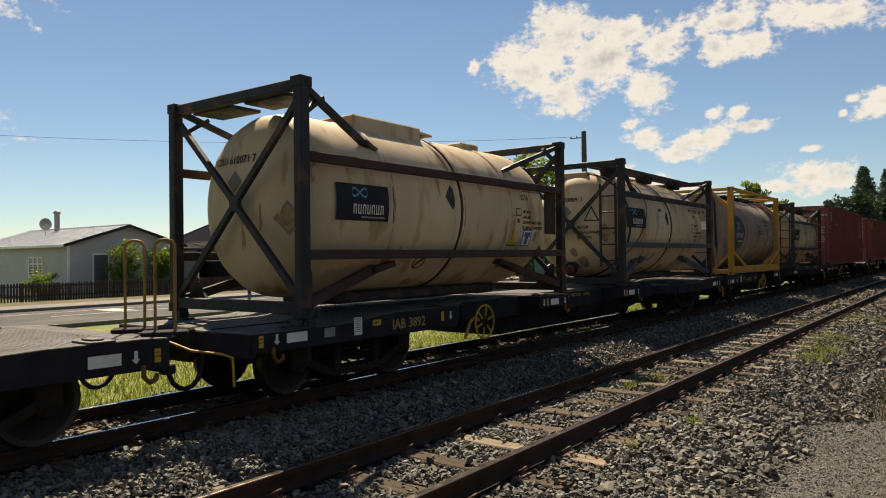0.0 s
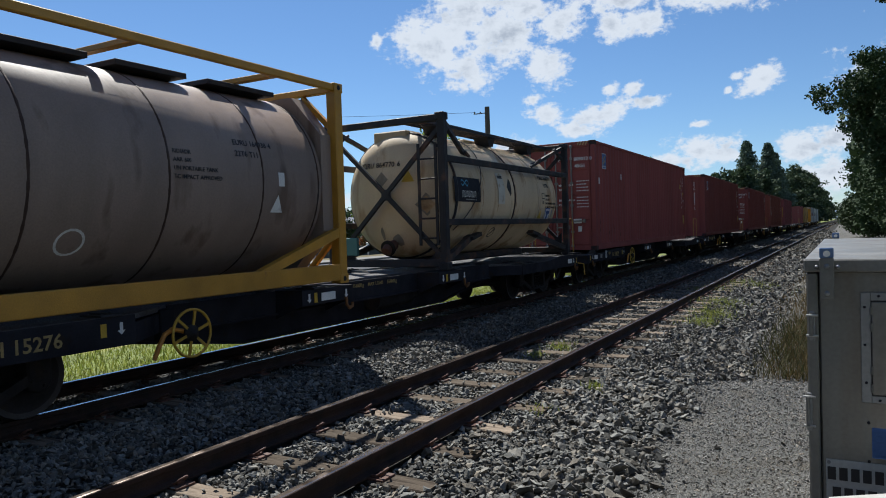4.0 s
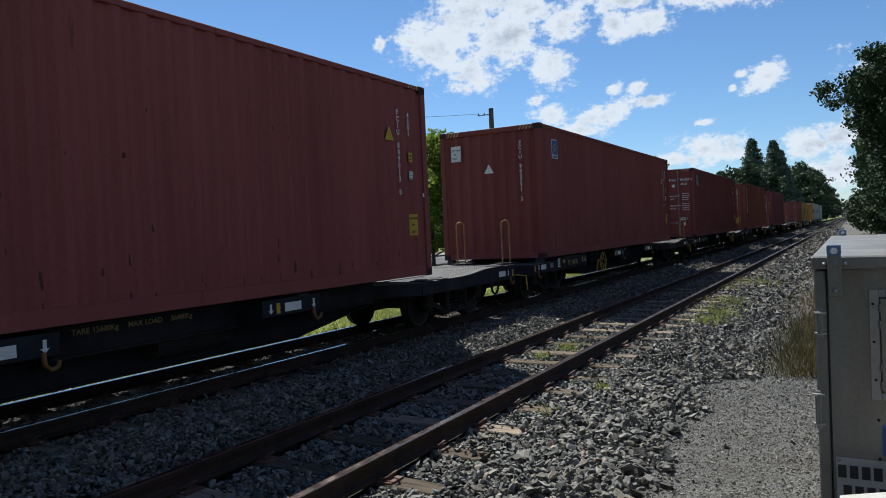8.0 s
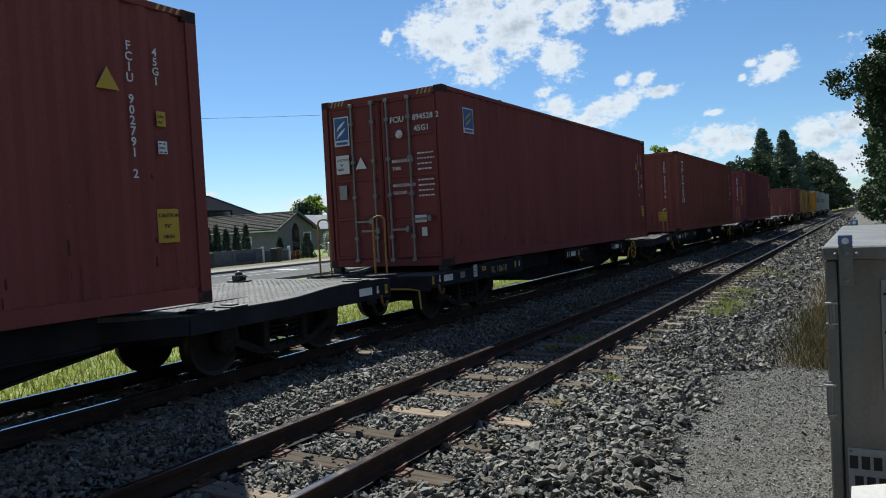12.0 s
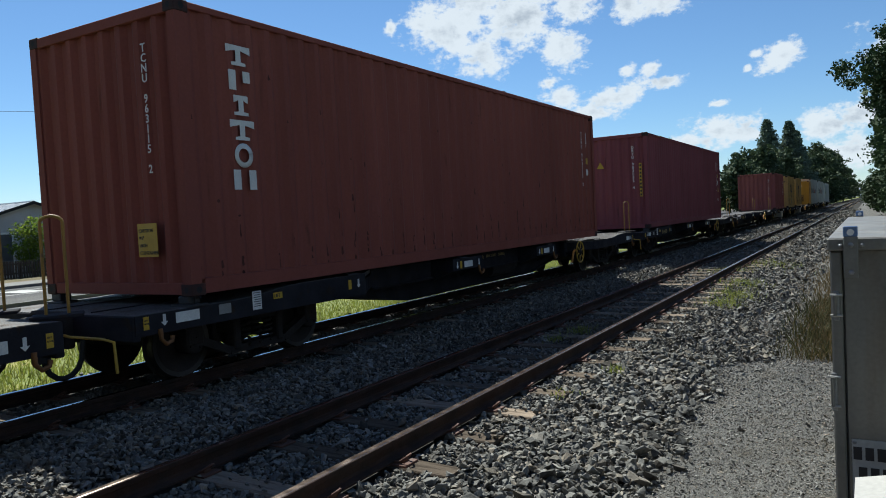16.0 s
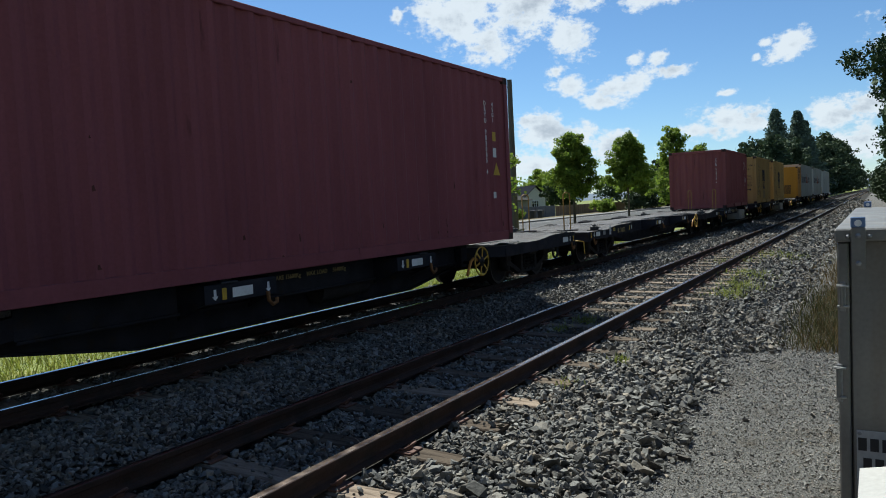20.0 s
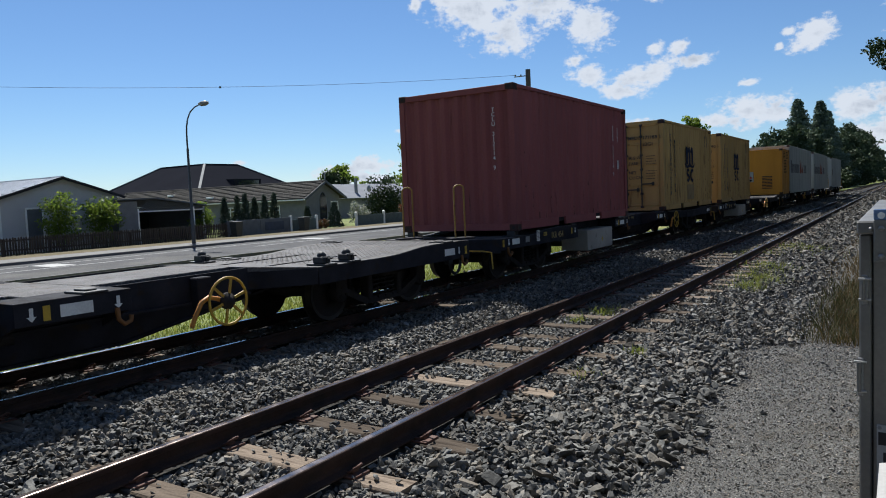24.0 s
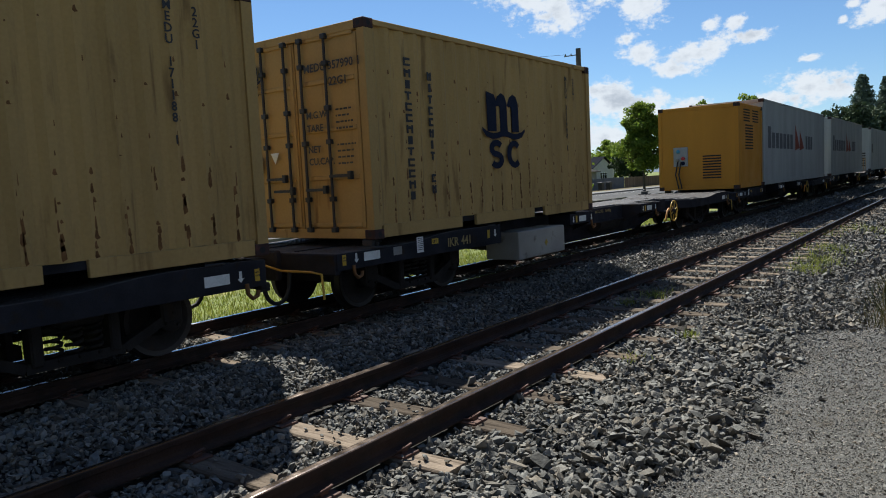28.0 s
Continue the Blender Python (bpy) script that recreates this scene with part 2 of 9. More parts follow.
MAT["sky_mark"] = surface("sky_blue_marking", (0.05, 0.25, 0.4), 0.5, vary=0.15)
MAT["lime_mark"] = surface("lime_marking", (0.35, 0.42, 0.06), 0.5, vary=0.15)
MAT["red_mark"] = surface("red_marking", (0.45, 0.025, 0.025), 0.5, vary=0.15)
MAT["rail"] = surface("rusty_rail_side", (0.04, 0.024, 0.018), 0.85, vary=0.3, second=(0.028, 0.02, 0.016), second_at=0.5, bump=0.25, bump_scale=60, spec=0.2)
MAT["rail_top"] = surface("polished_rail_head", (0.4, 0.4, 0.41), 0.16, metal=1.0, vary=0.15, stretch=(1, 0.05, 1), bump=0.0)
MAT["rail_top_dull"] = surface("dull_rail_head", (0.26, 0.21, 0.18), 0.2, metal=0.9, vary=0.25, stretch=(1, 0.05, 1), bump=0.05, spec=0.3)
MAT["sleeper"] = surface("weathered_sleeper_wood", (0.155, 0.124, 0.095), 0.9, vary=0.3, scale=2.5, stretch=(0.5, 6, 6), second=(0.085, 0.066, 0.05), second_at=0.5, second_scale=4, bump=0.5, bump_scale=35, per_object=0.55, spec=0.06)
MAT["stone"] = surface("ballast_stone", (0.12, 0.118, 0.108), 0.75, vary=0.25, scale=9, per_island=0.65, other=(0.135, 0.116, 0.09), second=(0.13, 0.11, 0.085), second_at=0.64, second_scale=1.6, bump=0.3, bump_scale=50, spec=0.3)
MAT["stone_part"] = surface("ballast_stone_single", (0.12, 0.118, 0.108), 0.75, vary=0.25, scale=9, per_object=0.65, other=(0.135, 0.116, 0.09), bump=0.3, bump_scale=50, spec=0.3)
# much darker than the stones: shade between them is put into this colour
MAT["bed"] = surface("ballast_bed_with_shade", (0.035, 0.033, 0.03), 0.95, vary=0.4, scale=12, grain=0.5, grain_scale=40, bump=1.0, bump_scale=22, spec=0.1)
MAT["gravel"] = surface("fine_grey_gravel", (0.108, 0.106, 0.1), 0.95, vary=0.18, scale=1.2, grain=0.8, grain_scale=120, second=(0.095, 0.087, 0.074), second_at=0.56, second_scale=2.2, bump=1.0, bump_scale=70, spec=0.15)
MAT["chip"] = surface("gravel_chip", (0.165, 0.163, 0.155), 0.85, vary=0.1, per_island=0.6, other=(0.19, 0.165, 0.135), bump=0.1, spec=0.25)
MAT["grass"] = surface("mown_grass", (0.125, 0.15, 0.036), 0.9, vary=0.3, scale=0.8, grain=0.35, grain_scale=25, second=(0.22, 0.21, 0.06), second_at=0.55, second_scale=0.7, bump=0.8, bump_scale=30, spec=0.2)
MAT["blade"] = leaf_surface("grass_blade", (0.145, 0.19, 0.028), (0.25, 0.26, 0.06), 0.6, 0.42)
MAT["straw"] = leaf_surface("dry_grass_stalk", (0.15, 0.098, 0.045), (0.085, 0.075, 0.03), 0.85, 0.2)
MAT["weed"] = leaf_surface("weed_leaf", (0.035, 0.045, 0.014), (0.07, 0.058, 0.024), 0.8, 0.2)
MAT["asphalt"] = surface("worn_asphalt", (0.075, 0.075, 0.077), 0.85, vary=0.15, scale=0.5, grain=0.25, grain_scale=90, second=(0.1, 0.098, 0.094), second_at=0.55, second_scale=0.35, bump=0.35, bump_scale=120, spec=0.1)
MAT["concrete"] = surface("pale_concrete", (0.13, 0.126, 0.12), 0.9, vary=0.18, scale=1.5, second=(0.175, 0.17, 0.16), bump=0.2)
MAT["line"] = surface("worn_road_paint", (0.3, 0.3, 0.29), 0.7, vary=0.25, second=(0.2, 0.2, 0.2), second_at=0.6, second_scale=3)
MAT["galv"] = surface("galvanised_steel", (0.2, 0.195, 0.182), 0.5, metal=0.55, vary=0.18, scale=2.2, second=(0.17, 0.15, 0.125), second_at=0.58, second_scale=2.5, stretch=(2, 2, 0.35), bump=0.05, bump_scale=25)
MAT["lock"] = surface("worn_lock_steel", (0.035, 0.035, 0.037), 0.6, metal=0.4, vary=0.3)
MAT["box_steel"] = surface("dusty_beige_steel", (0.34, 0.31, 0.265), 0.65, vary=0.2, scale=1.4, second=(0.15, 0.125, 0.1), second_at=0.62, spec=0.2)
MAT["pale_steel"] = surface("pale_painted_steel", (0.36, 0.355, 0.34), 0.55, vary=0.14, scale=1.5, bump=0.04, bump_scale=25, spec=0.3)
MAT["galv_dark"] = surface("dull_zinc", (0.25, 0.25, 0.25), 0.5, metal=0.5, vary=0.2)
MAT["lamp_post"] = surface("grey_lamp_post", (0.055, 0.058, 0.062), 0.5, metal=0.4, vary=0.15)
MAT["pole_wood"] = surface("weathered_power_pole", (0.085, 0.075, 0.065), 0.85, vary=0.25, stretch=(5, 5, 0.4), bump=0.3)
MAT["bark"] = surface("tree_bark", (0.075, 0.06, 0.045), 0.9, vary=0.3, stretch=(3, 3, 0.6), bump=0.6, bump_scale=20)
MAT["leaf"] = leaf_surface("street_tree_leaf", (0.082, 0.138, 0.018), (0.205, 0.265, 0.038), 0.55, 0.52)
MAT["leaf_dark"] = leaf_surface("dark_tree_leaf", (0.02, 0.036, 0.013), (0.038, 0.058, 0.021), 0.8, 0.07)
MAT["needle"] = leaf_surface("conifer_needles", (0.035, 0.055, 0.04), (0.065, 0.09, 0.06), 0.8, 0.15)
# far conifers: pale blue-green puts the distance haze into the needle colour
MAT["fir"] = leaf_surface("hazed_fir_needles", (0.08, 0.115, 0.092), (0.13, 0.17, 0.13), 0.8, 0.25)
# distant trees and belt: leaf tone lightened to carry the haze
MAT["leaf_hazed"] = leaf_surface("hazed_tree_leaf", (0.036, 0.056, 0.03), (0.065, 0.09, 0.045), 0.8, 0.12)
MAT["pine"] = leaf_surface("pine_needles", (0.021, 0.042, 0.016), (0.04, 0.066, 0.024), 0.8, 0.08)
MAT["flower"] = leaf_surface("white_blossom", (0.55, 0.55, 0.5), (0.12, 0.16, 0.06), 0.7, 0.3)
MAT["red_leaf"] = leaf_surface("reddish_hedge_leaf", (0.16, 0.045, 0.02), (0.06, 0.07, 0.02), 0.6, 0.3)
MAT["weatherboard"] = surface("cream_weatherboard", (0.44, 0.44, 0.45), 0.65, vary=0.08, scale=0.8, bump=0.05)
MAT["trim"] = surface("white_trim", (0.75, 0.75, 0.73), 0.55, vary=0.06)
MAT["metal_roof"] = surface("pale_metal_roof", (0.55, 0.57, 0.6), 0.38, metal=0.3, vary=0.1, scale=1, bump=0.05)
MAT["grey_roof"] = surface("dull_grey_metal_roof", (0.2, 0.21, 0.235), 0.85, vary=0.12, scale=0.8, bump=0.05, spec=0.08)
MAT["dark_roof"] = surface("dark_metal_roof", (0.022, 0.023, 0.029), 1.0, vary=0.1, scale=0.3, spec=0.0)
MAT["tile_roof"] = surface("weathered_roof_tile", (0.05, 0.047, 0.043), 0.95, vary=0.3, scale=4, second=(0.11, 0.105, 0.09), second_at=0.58, bump=0.3, per_object=0.25, spec=0.1)
MAT["stucco"] = surface("grey_stucco", (0.175, 0.178, 0.185), 0.85, vary=0.12, bump=0.2)
MAT["panel_blue"] = surface("blue_grey_wall_paint", (0.055, 0.07, 0.1), 0.8, vary=0.2)
MAT["panel_green"] = surface("faded_green_fence", (0.075, 0.1, 0.098), 0.8, vary=0.2, per_object=0.15)
MAT["fence_wood"] = surface("dark_stained_fence", (0.035, 0.028, 0.023), 0.8, vary=0.3, per_object=0.3)
MAT["fence_tan"] = surface("weathered_tan_fence", (0.2, 0.15, 0.1), 0.85, vary=0.25, stretch=(4, 4, 0.5), per_object=0.25, spec=0.1)
MAT["fence_grey"] = surface("weathered_grey_fence", (0.1, 0.11, 0.122), 0.8, vary=0.2, per_object=0.12)
# near-black gives flat holes, slots and the carport back their inner shade
MAT["void"] = surface("unlit_interior", (0.015, 0.015, 0.017), 0.9, vary=0.2)
MAT["window"] = glass_surface("dark_window_glass", (0.02, 0.025, 0.03))
MAT["bin"] = surface("dark_bin_plastic", (0.03, 0.035, 0.035), 0.5, vary=0.15)
MAT["car_yellow"] = surface("yellow_car_paint", (0.42, 0.3, 0.06), 0.5, vary=0.05, bump=0, spec=0.2)
MAT["tyre"] = surface("tyre_rubber", (0.015, 0.015, 0.015), 0.8, vary=0.2)
MAT["wire"] = surface("power_cable", (0.02, 0.02, 0.022), 0.6, vary=0.1, bump=0)
# blue of the distance haze is put into the hill colour
MAT["hill"] = surface("distant_hill", (0.13, 0.17, 0.22), 0.9, vary=0.2, scale=0.002, bump=0)


def paint(name, base, dirt, rust=RUST, rough=0.62, worn=0.68):
    """Chalky container paint; dirt: rust patches and vertical runs."""
    if not dirt:
        return surface(name, base, 0.5, vary=0.15, scale=0.8, stretch=(2, 2, 0.4), bump=0.05, bump_scale=12, spec=0.25)
    return surface(name, base, rough, vary=0.15, scale=0.7, grain=0.07, grain_scale=30, second=rust, second_at=worn, second_scale=3.2,
                   stretch=(2.2, 2.2, 0.3), bump=0.1, bump_scale=9, spec=0.05)


MAT["red_a"] = paint("oxide_red_paint", (0.225, 0.071, 0.066), True, (0.07, 0.03, 0.025))
MAT["red_b"] = paint("brick_red_paint", (0.195, 0.063, 0.057), True, (0.085, 0.035, 0.03))
MAT["red_c"] = paint("red_brown_paint", (0.175, 0.055, 0.052), True, (0.09, 0.04, 0.03))
MAT["red_triton"] = paint("faded_orange_brown_paint", (0.205, 0.07, 0.055), True, (0.075, 0.035, 0.028))
MAT["maroon"] = paint("dark_maroon_paint", (0.196, 0.066, 0.075), True, (0.06, 0.025, 0.025))
MAT["red_small"] = paint("dusty_red_paint", (0.23, 0.08, 0.08), True, (0.08, 0.035, 0.03))
MAT["yellow_box"] = paint("ochre_yellow_paint", (0.375, 0.25, 0.1), True, (0.22, 0.14, 0.06), worn=0.6)
MAT["orange_box"] = paint("orange_yellow_paint", (0.43, 0.19, 0.016), False)
MAT["white_box"] = paint("dull_white_paint", (0.31, 0.325, 0.315), True, (0.33, 0.32, 0.3))
MAT["casting"] = surface("grimy_corner_casting", (0.05, 0.028, 0.025), 0.75, vary=0.35, second=(0.1, 0.04, 0.03), second_at=0.58, spec=0.2)
MAT["stripe"] = surface("faded_yellow_stripe", (0.4, 0.32, 0.16), 0.7, vary=0.3, scale=6, spec=0.1)
MAT["faded_panel"] = surface("faded_ochre_data_panel", (0.27, 0.2, 0.1), 0.75, vary=0.2, scale=2, second=(0.2, 0.1, 0.045), second_at=0.55, second_scale=3.5, spec=0.1)
MAT["sail_red"] = surface("rusty_red_sail_mark", (0.2, 0.05, 0.03), 0.7, vary=0.2, spec=0.1)
MAT["rust_run"] = surface("dark_rust_run", (0.075, 0.03, 0.024), 0.85, vary=0.4, scale=9, spec=0.1)
MAT["rust_brown"] = surface("brown_rust_run", (0.15, 0.075, 0.03), 0.85, vary=0.5, scale=9, spec=0.1)
MAT["tank_run"] = surface("brown_tank_stain", (0.38, 0.26, 0.145), 0.6, vary=0.4, scale=6, second=(0.28, 0.17, 0.085), second_at=0.5, spec=0.2)
MAT["label_pale"] = surface("peeling_pale_label", (0.5, 0.47, 0.4), 0.6, vary=0.15, second=(0.33, 0.26, 0.17), second_at=0.55, second_scale=7)
MAT["teal_box"] = surface("teal_plastic_box", (0.06, 0.16, 0.16), 0.5, vary=0.15)
MAT["badge_blue"] = surface("mid_blue_badge", (0.03, 0.085, 0.26), 0.5, vary=0.15)
MAT["dry_grass"] = surface("dry_verge_grass", (0.12, 0.1, 0.058), 0.95, vary=0.3, scale=1.5, grain=0.35, grain_scale=30, second=(0.075, 0.085, 0.032), second_at=0.58, second_scale=1.1, bump=0.6, bump_scale=30, spec=0.1)
MAT["tank_cream"] = surface("stained_cream_tank", (0.53, 0.42, 0.285), 0.62, vary=0.2, scale=0.9, stretch=(1.5, 1.5, 0.4), second=(0.33, 0.215, 0.12), second_at=0.55, second_scale=1.9, bump=0.04, bump_scale=14, spec=0.22)
MAT["tank_grey"] = surface("stained_grey_tank", (0.235, 0.18, 0.148), 0.55, vary=0.22, scale=1.1, stretch=(1.6, 1.6, 0.35), second=(0.13, 0.09, 0.068), second_at=0.56, second_scale=2.2, bump=0.04, bump_scale=14, spec=0.3)
MAT["frame_dark"] = surface("dark_blue_frame_paint", (0.026, 0.026, 0.03), 0.6, vary=0.35, spec=0.25, second=(0.075, 0.042, 0.03), second_at=0.54, second_scale=3)
MAT["frame_rust"] = surface("rusty_dark_frame_paint", (0.055, 0.034, 0.027), 0.7, vary=0.35, spec=0.2, second=(0.03, 0.027, 0.028), second_at=0.56, second_scale=3)
MAT["tank_stain_dark"] = surface("scuffed_grey_print", (0.2, 0.17, 0.13), 0.7, vary=0.3, scale=9)
MAT["frame_blue"] = surface("blue_frame_paint", (0.04, 0.053, 0.08), 0.5, vary=0.3, second=RUST, second_at=0.64, second_scale=4)
MAT["frame_yellow"] = surface("yellow_frame_paint", (0.42, 0.215, 0.02), 0.5, vary=0.2, second=(0.2, 0.09, 0.03), second_at=0.66, second_scale=5)

# ---- mesh tools ----


class Shape:
    """Collects vertices and faces of one part."""

    def __init__(self):
        self.v, self.f, self.smooth = [], [], []

    def add(self, verts, faces, smooth=False):
        n = len(self.v)
        self.v += [tuple(p) for p in verts]
        self.f += [tuple(i + n for i in face) for face in faces]
        self.smooth += [smooth] * len(faces)
        return self

    def box(self, x0, x1, y0, y1, z0, z1, c=0.0):
        """A box; c: chamfer of its edges."""
        if c <= 0:
            return self.add([(x0, y0, z0), (x1, y0, z0), (x1, y1, z0), (x0, y1, z0), (x0, y0, z1), (x1, y0, z1), (x1, y1, z1), (x0, y1, z1)],
                            [(0, 3, 2, 1), (4, 5, 6, 7), (0, 1, 5, 4), (1, 2, 6, 5), (2, 3, 7, 6), (3, 0, 4, 7)])
        vs, ids = [], {}
        for sx in (0, 1):
            for sy in (0, 1):
                for sz in (0, 1):
                    p = ((x0, x1)[sx], (y0, y1)[sy], (z0, z1)[sz])
                    d = ((c, -c)[sx], (c, -c)[sy], (c, -c)[sz])
                    for a in range(3):
                        ids[sx, sy, sz, a] = len(vs)
                        vs.append(tuple(p[k] + (0 if k == a else d[k]) for k in range(3)))
        fs = []
        for a in range(3):
            b, d = (a + 1) % 3, (a + 2) % 3
            for s in (0, 1):
                ring = []
                for sb, sd in ((0, 0), (1, 0), (1, 1), (0, 1)):
                    key = [0, 0, 0]
                    key[a], key[b], key[d] = s, sb, sd
                    ring.append(ids[(*key, a)])
                fs.append(ring if s else ring[::-1])
            for sb in (0, 1):
                for sd in (0, 1):
                    q = []
                    for s in (0, 1):
                        key = [0, 0, 0]
                        key[a], key[b], key[d] = s, sb, sd
                        q.append((ids[(*key, b)], ids[(*key, d)]))
                    face = [q[0][0], q[0][1], q[1][1], q[1][0]]
                    fs.append(face if (sb + sd) % 2 else face[::-1])
        for sx in (0, 1):
            for sy in (0, 1):
                for sz in (0, 1):
                    t = [ids[sx, sy, sz, a] for a in range(3)]
                    fs.append(t if (sx + sy + sz) % 2 else t[::-1])
        return self.add(vs, fs)

    def tube(self, path, r, n=8, caps=True, smooth=True):
        """A round bar along a path; r: one radius or one a point."""
        pts = [Vector(p) for p in path]
        rs = r if isinstance(r, (list, tuple)) else [r] * len(pts)
        vs, fs = [], []
        side = None
        for i, p in enumerate(pts):
            way = (pts[min(i + 1, len(pts) - 1)] - pts[max(i - 1, 0)]).normalized()
            if side is None:
                side = way.orthogonal().normalized()
            side = (side - way * side.dot(way)).normalized()
            up = way.cross(side)
            for k in range(n):
                a = 2 * math.pi * (k + 0.5) / n
                vs.append(p + (side * math.cos(a) + up * math.sin(a)) * rs[i])
        for i in range(len(pts) - 1):
            for k in range(n):
                fs.append((i * n + k, i * n + (k + 1) % n, (i + 1) * n + (k + 1) % n, (i + 1) * n + k))
        self.add(vs, fs, smooth)
        if caps:
            self.add([vs[k] for k in range(n)], [tuple(range(n))[::-1]])
            self.add([vs[-n + k] for k in range(n)], [tuple(range(n))])
        return self

    def beam(self, a, b, w, h, up=(0, 0, 1)):
        """A square bar from a to b, w wide and h high."""
        a, b = Vector(a), Vector(b)
        way = (b - a).normalized()
        u = Vector(up)
        if abs(way.dot(u)) > 0.98:
            u = Vector((0, 1, 0))
        s = way.cross(u).normalized()
        u = s.cross(way)
        vs = [p + s * (w / 2 * i) + u * (h / 2 * j) for p in (a, b) for i, j in ((-1, -1), (1, -1), (1, 1), (-1, 1))]
        return self.add(vs, [(0, 1, 2, 3), (7, 6, 5, 4), (0, 4, 5, 1), (1, 5, 6, 2), (2, 6, 7, 3), (3, 7, 4, 0)])

    def lathe(self, profile, n=24, axis="y", at=(0, 0, 0), smooth=True, closed=False):
        """profile: (radius, place along the axis)."""
        vs, fs = [], []
        for r, t in profile:
            for k in range(n):
                a = 2 * math.pi * k / n
                c, s = r * math.cos(a), r * math.sin(a)
                vs.append({"x": (t, c, s), "y": (c, t, s), "z": (c, s, t)}[axis])
        vs = [(x + at[0], y + at[1], z + at[2]) for x, y, z in vs]
        m = len(profile)
        for i in range(m if closed else m - 1):
            j = (i + 1) % m
            for k in range(n):
                f = (i * n + k, j * n + k, j * n + (k + 1) % n, i * n + (k + 1) % n)
                fs.append(f if axis != "y" else f[::-1])
        return self.add(vs, fs, smooth)

    def prism(self, poly, a0, a1, axis="y"):
        """A polygon drawn out along an axis. poly: pairs of the two other coordinates."""
        def put(p, t):
            return {"x": (t, p[0], p[1]), "y": (p[0], t, p[1]), "z": (p[0], p[1], t)}[axis]
        n = len(poly)
        vs = [put(p, a0) for p in poly] + [put(p, a1) for p in poly]
        fs = [tuple(range(n)), tuple(range(2 * n - 1, n - 1, -1))] + [(k, n + k, n + (k + 1) % n, (k + 1) % n) for k in range(n)]
        return self.add(vs, fs)

    def mesh(self, name, mats):
        me = bpy.data.meshes.new(name)
        me.from_pydata(self.v, [], self.f)
        me.polygons.foreach_set("use_smooth", self.smooth)
        bm = bmesh.new()
        bm.from_mesh(me)
        bmesh.ops.recalc_face_normals(bm, faces=bm.faces)
        bm.to_mesh(me)
        bm.free()
        for m in (mats if isinstance(mats, (list, tuple)) else [mats]):
            me.materials.append(m)
        return me


def mesh_of(name, shape, mat):
    return shape.mesh(name, MAT[mat] if isinstance(mat, str) else mat)


def part(name, shape, mat, parent, label="", at=(0, 0, 0), turn=None):
    """One mesh object under a thing or under a part. shape: a Shape or a finished mesh."""
    me = mesh_of(name, shape, mat) if isinstance(shape, Shape) else shape
    ob = new(name, me)
    ob.parent = parent
    ob.matrix_basis = Matrix.Translation(at) @ (turn or Matrix())
    if label:
        ob["label"] = label
    return ob


def thing(name, label, category, at=(0, 0, 0), group="", kind="", turn=0.0):
    ob = new(name)
    ob.empty_display_size = 0.2
    ob.matrix_basis = pose(*at, 0, 0, turn)
    return tagged(ob, label, category, group, kind)


def solid(name, shape, mat, label, category, at=(0, 0, 0), group="", kind="", turn=0.0):
    ob = new(name, mesh_of(name, shape, mat) if isinstance(shape, Shape) else shape)
    ob.matrix_basis = pose(*at, 0, 0, turn)
    return tagged(ob, label, category, group, kind)


def quick_mesh(name, verts, faces, mat, smooth=False):
    """Large joined meshes from arrays; faces: one array of equal corners."""
    me = bpy.data.meshes.new(name)
    verts, faces = np.asarray(verts, np.float32), np.asarray(faces, np.int32)
    k = faces.shape[1]
    me.vertices.add(len(verts))
    me.vertices.foreach_set("co", verts.ravel())
    me.loops.add(faces.size)
    me.loops.foreach_set("vertex_index", faces.ravel())
    me.polygons.add(len(faces))
    me.polygons.foreach_set("loop_start", np.arange(0, faces.size, k, dtype=np.int32))
    me.polygons.foreach_set("use_smooth", np.full(len(faces), smooth))
    me.update(calc_edges=True)
    me.materials.append(MAT[mat] if isinstance(mat, str) else mat)
    return me


TEXTS = {}


def text_mesh(words, size, mat, column=False):
    """Letters as a flat mesh in the x-z plane, seen from -y; column: one letter below the other."""
    key = (words, size, mat, column)
    if key not in TEXTS:
        cu = bpy.data.curves.new("letters", "FONT")
        cu.body = "\n".join(words) if column else words
        cu.size, cu.extrude, cu.resolution_u, cu.offset = size, 0.0015, 2, size * 0.016
        cu.align_x = "CENTER" if column else "LEFT"
        cu.align_y = "TOP" if column else "BOTTOM_BASELINE"
        cu.space_line = 0.85
        ob = new("letters", cu)
        me = bpy.data.meshes.new_from_object(ob.evaluated_get(bpy.context.evaluated_depsgraph_get()))
        bpy.data.objects.remove(ob)
        bpy.data.curves.remove(cu)
        me.transform(pose(0, 0, 0, 90, 0, 0))
        me.materials.clear()
        me.materials.append(MAT[mat])
        TEXTS[key] = me
    return TEXTS[key]


def word_row(parent, name, words, size, mat, label, at, turn):
    """A row of words, each a part of its own."""
    along = 0.0
    for k, word in enumerate(words):
        me = text_mesh(word, size, mat)
        part(name, me, None, parent, label, Matrix.Translation(at) @ turn @ Vector((along, 0, 0)), turn)
        along += max(v.co.x for v in me.vertices) + size * (0.35 if k % 2 == 0 else 1.4)


SIDE = pose(0, 0, 0, 0, 0, 90)   # turns what is drawn for the -y side onto the +x side

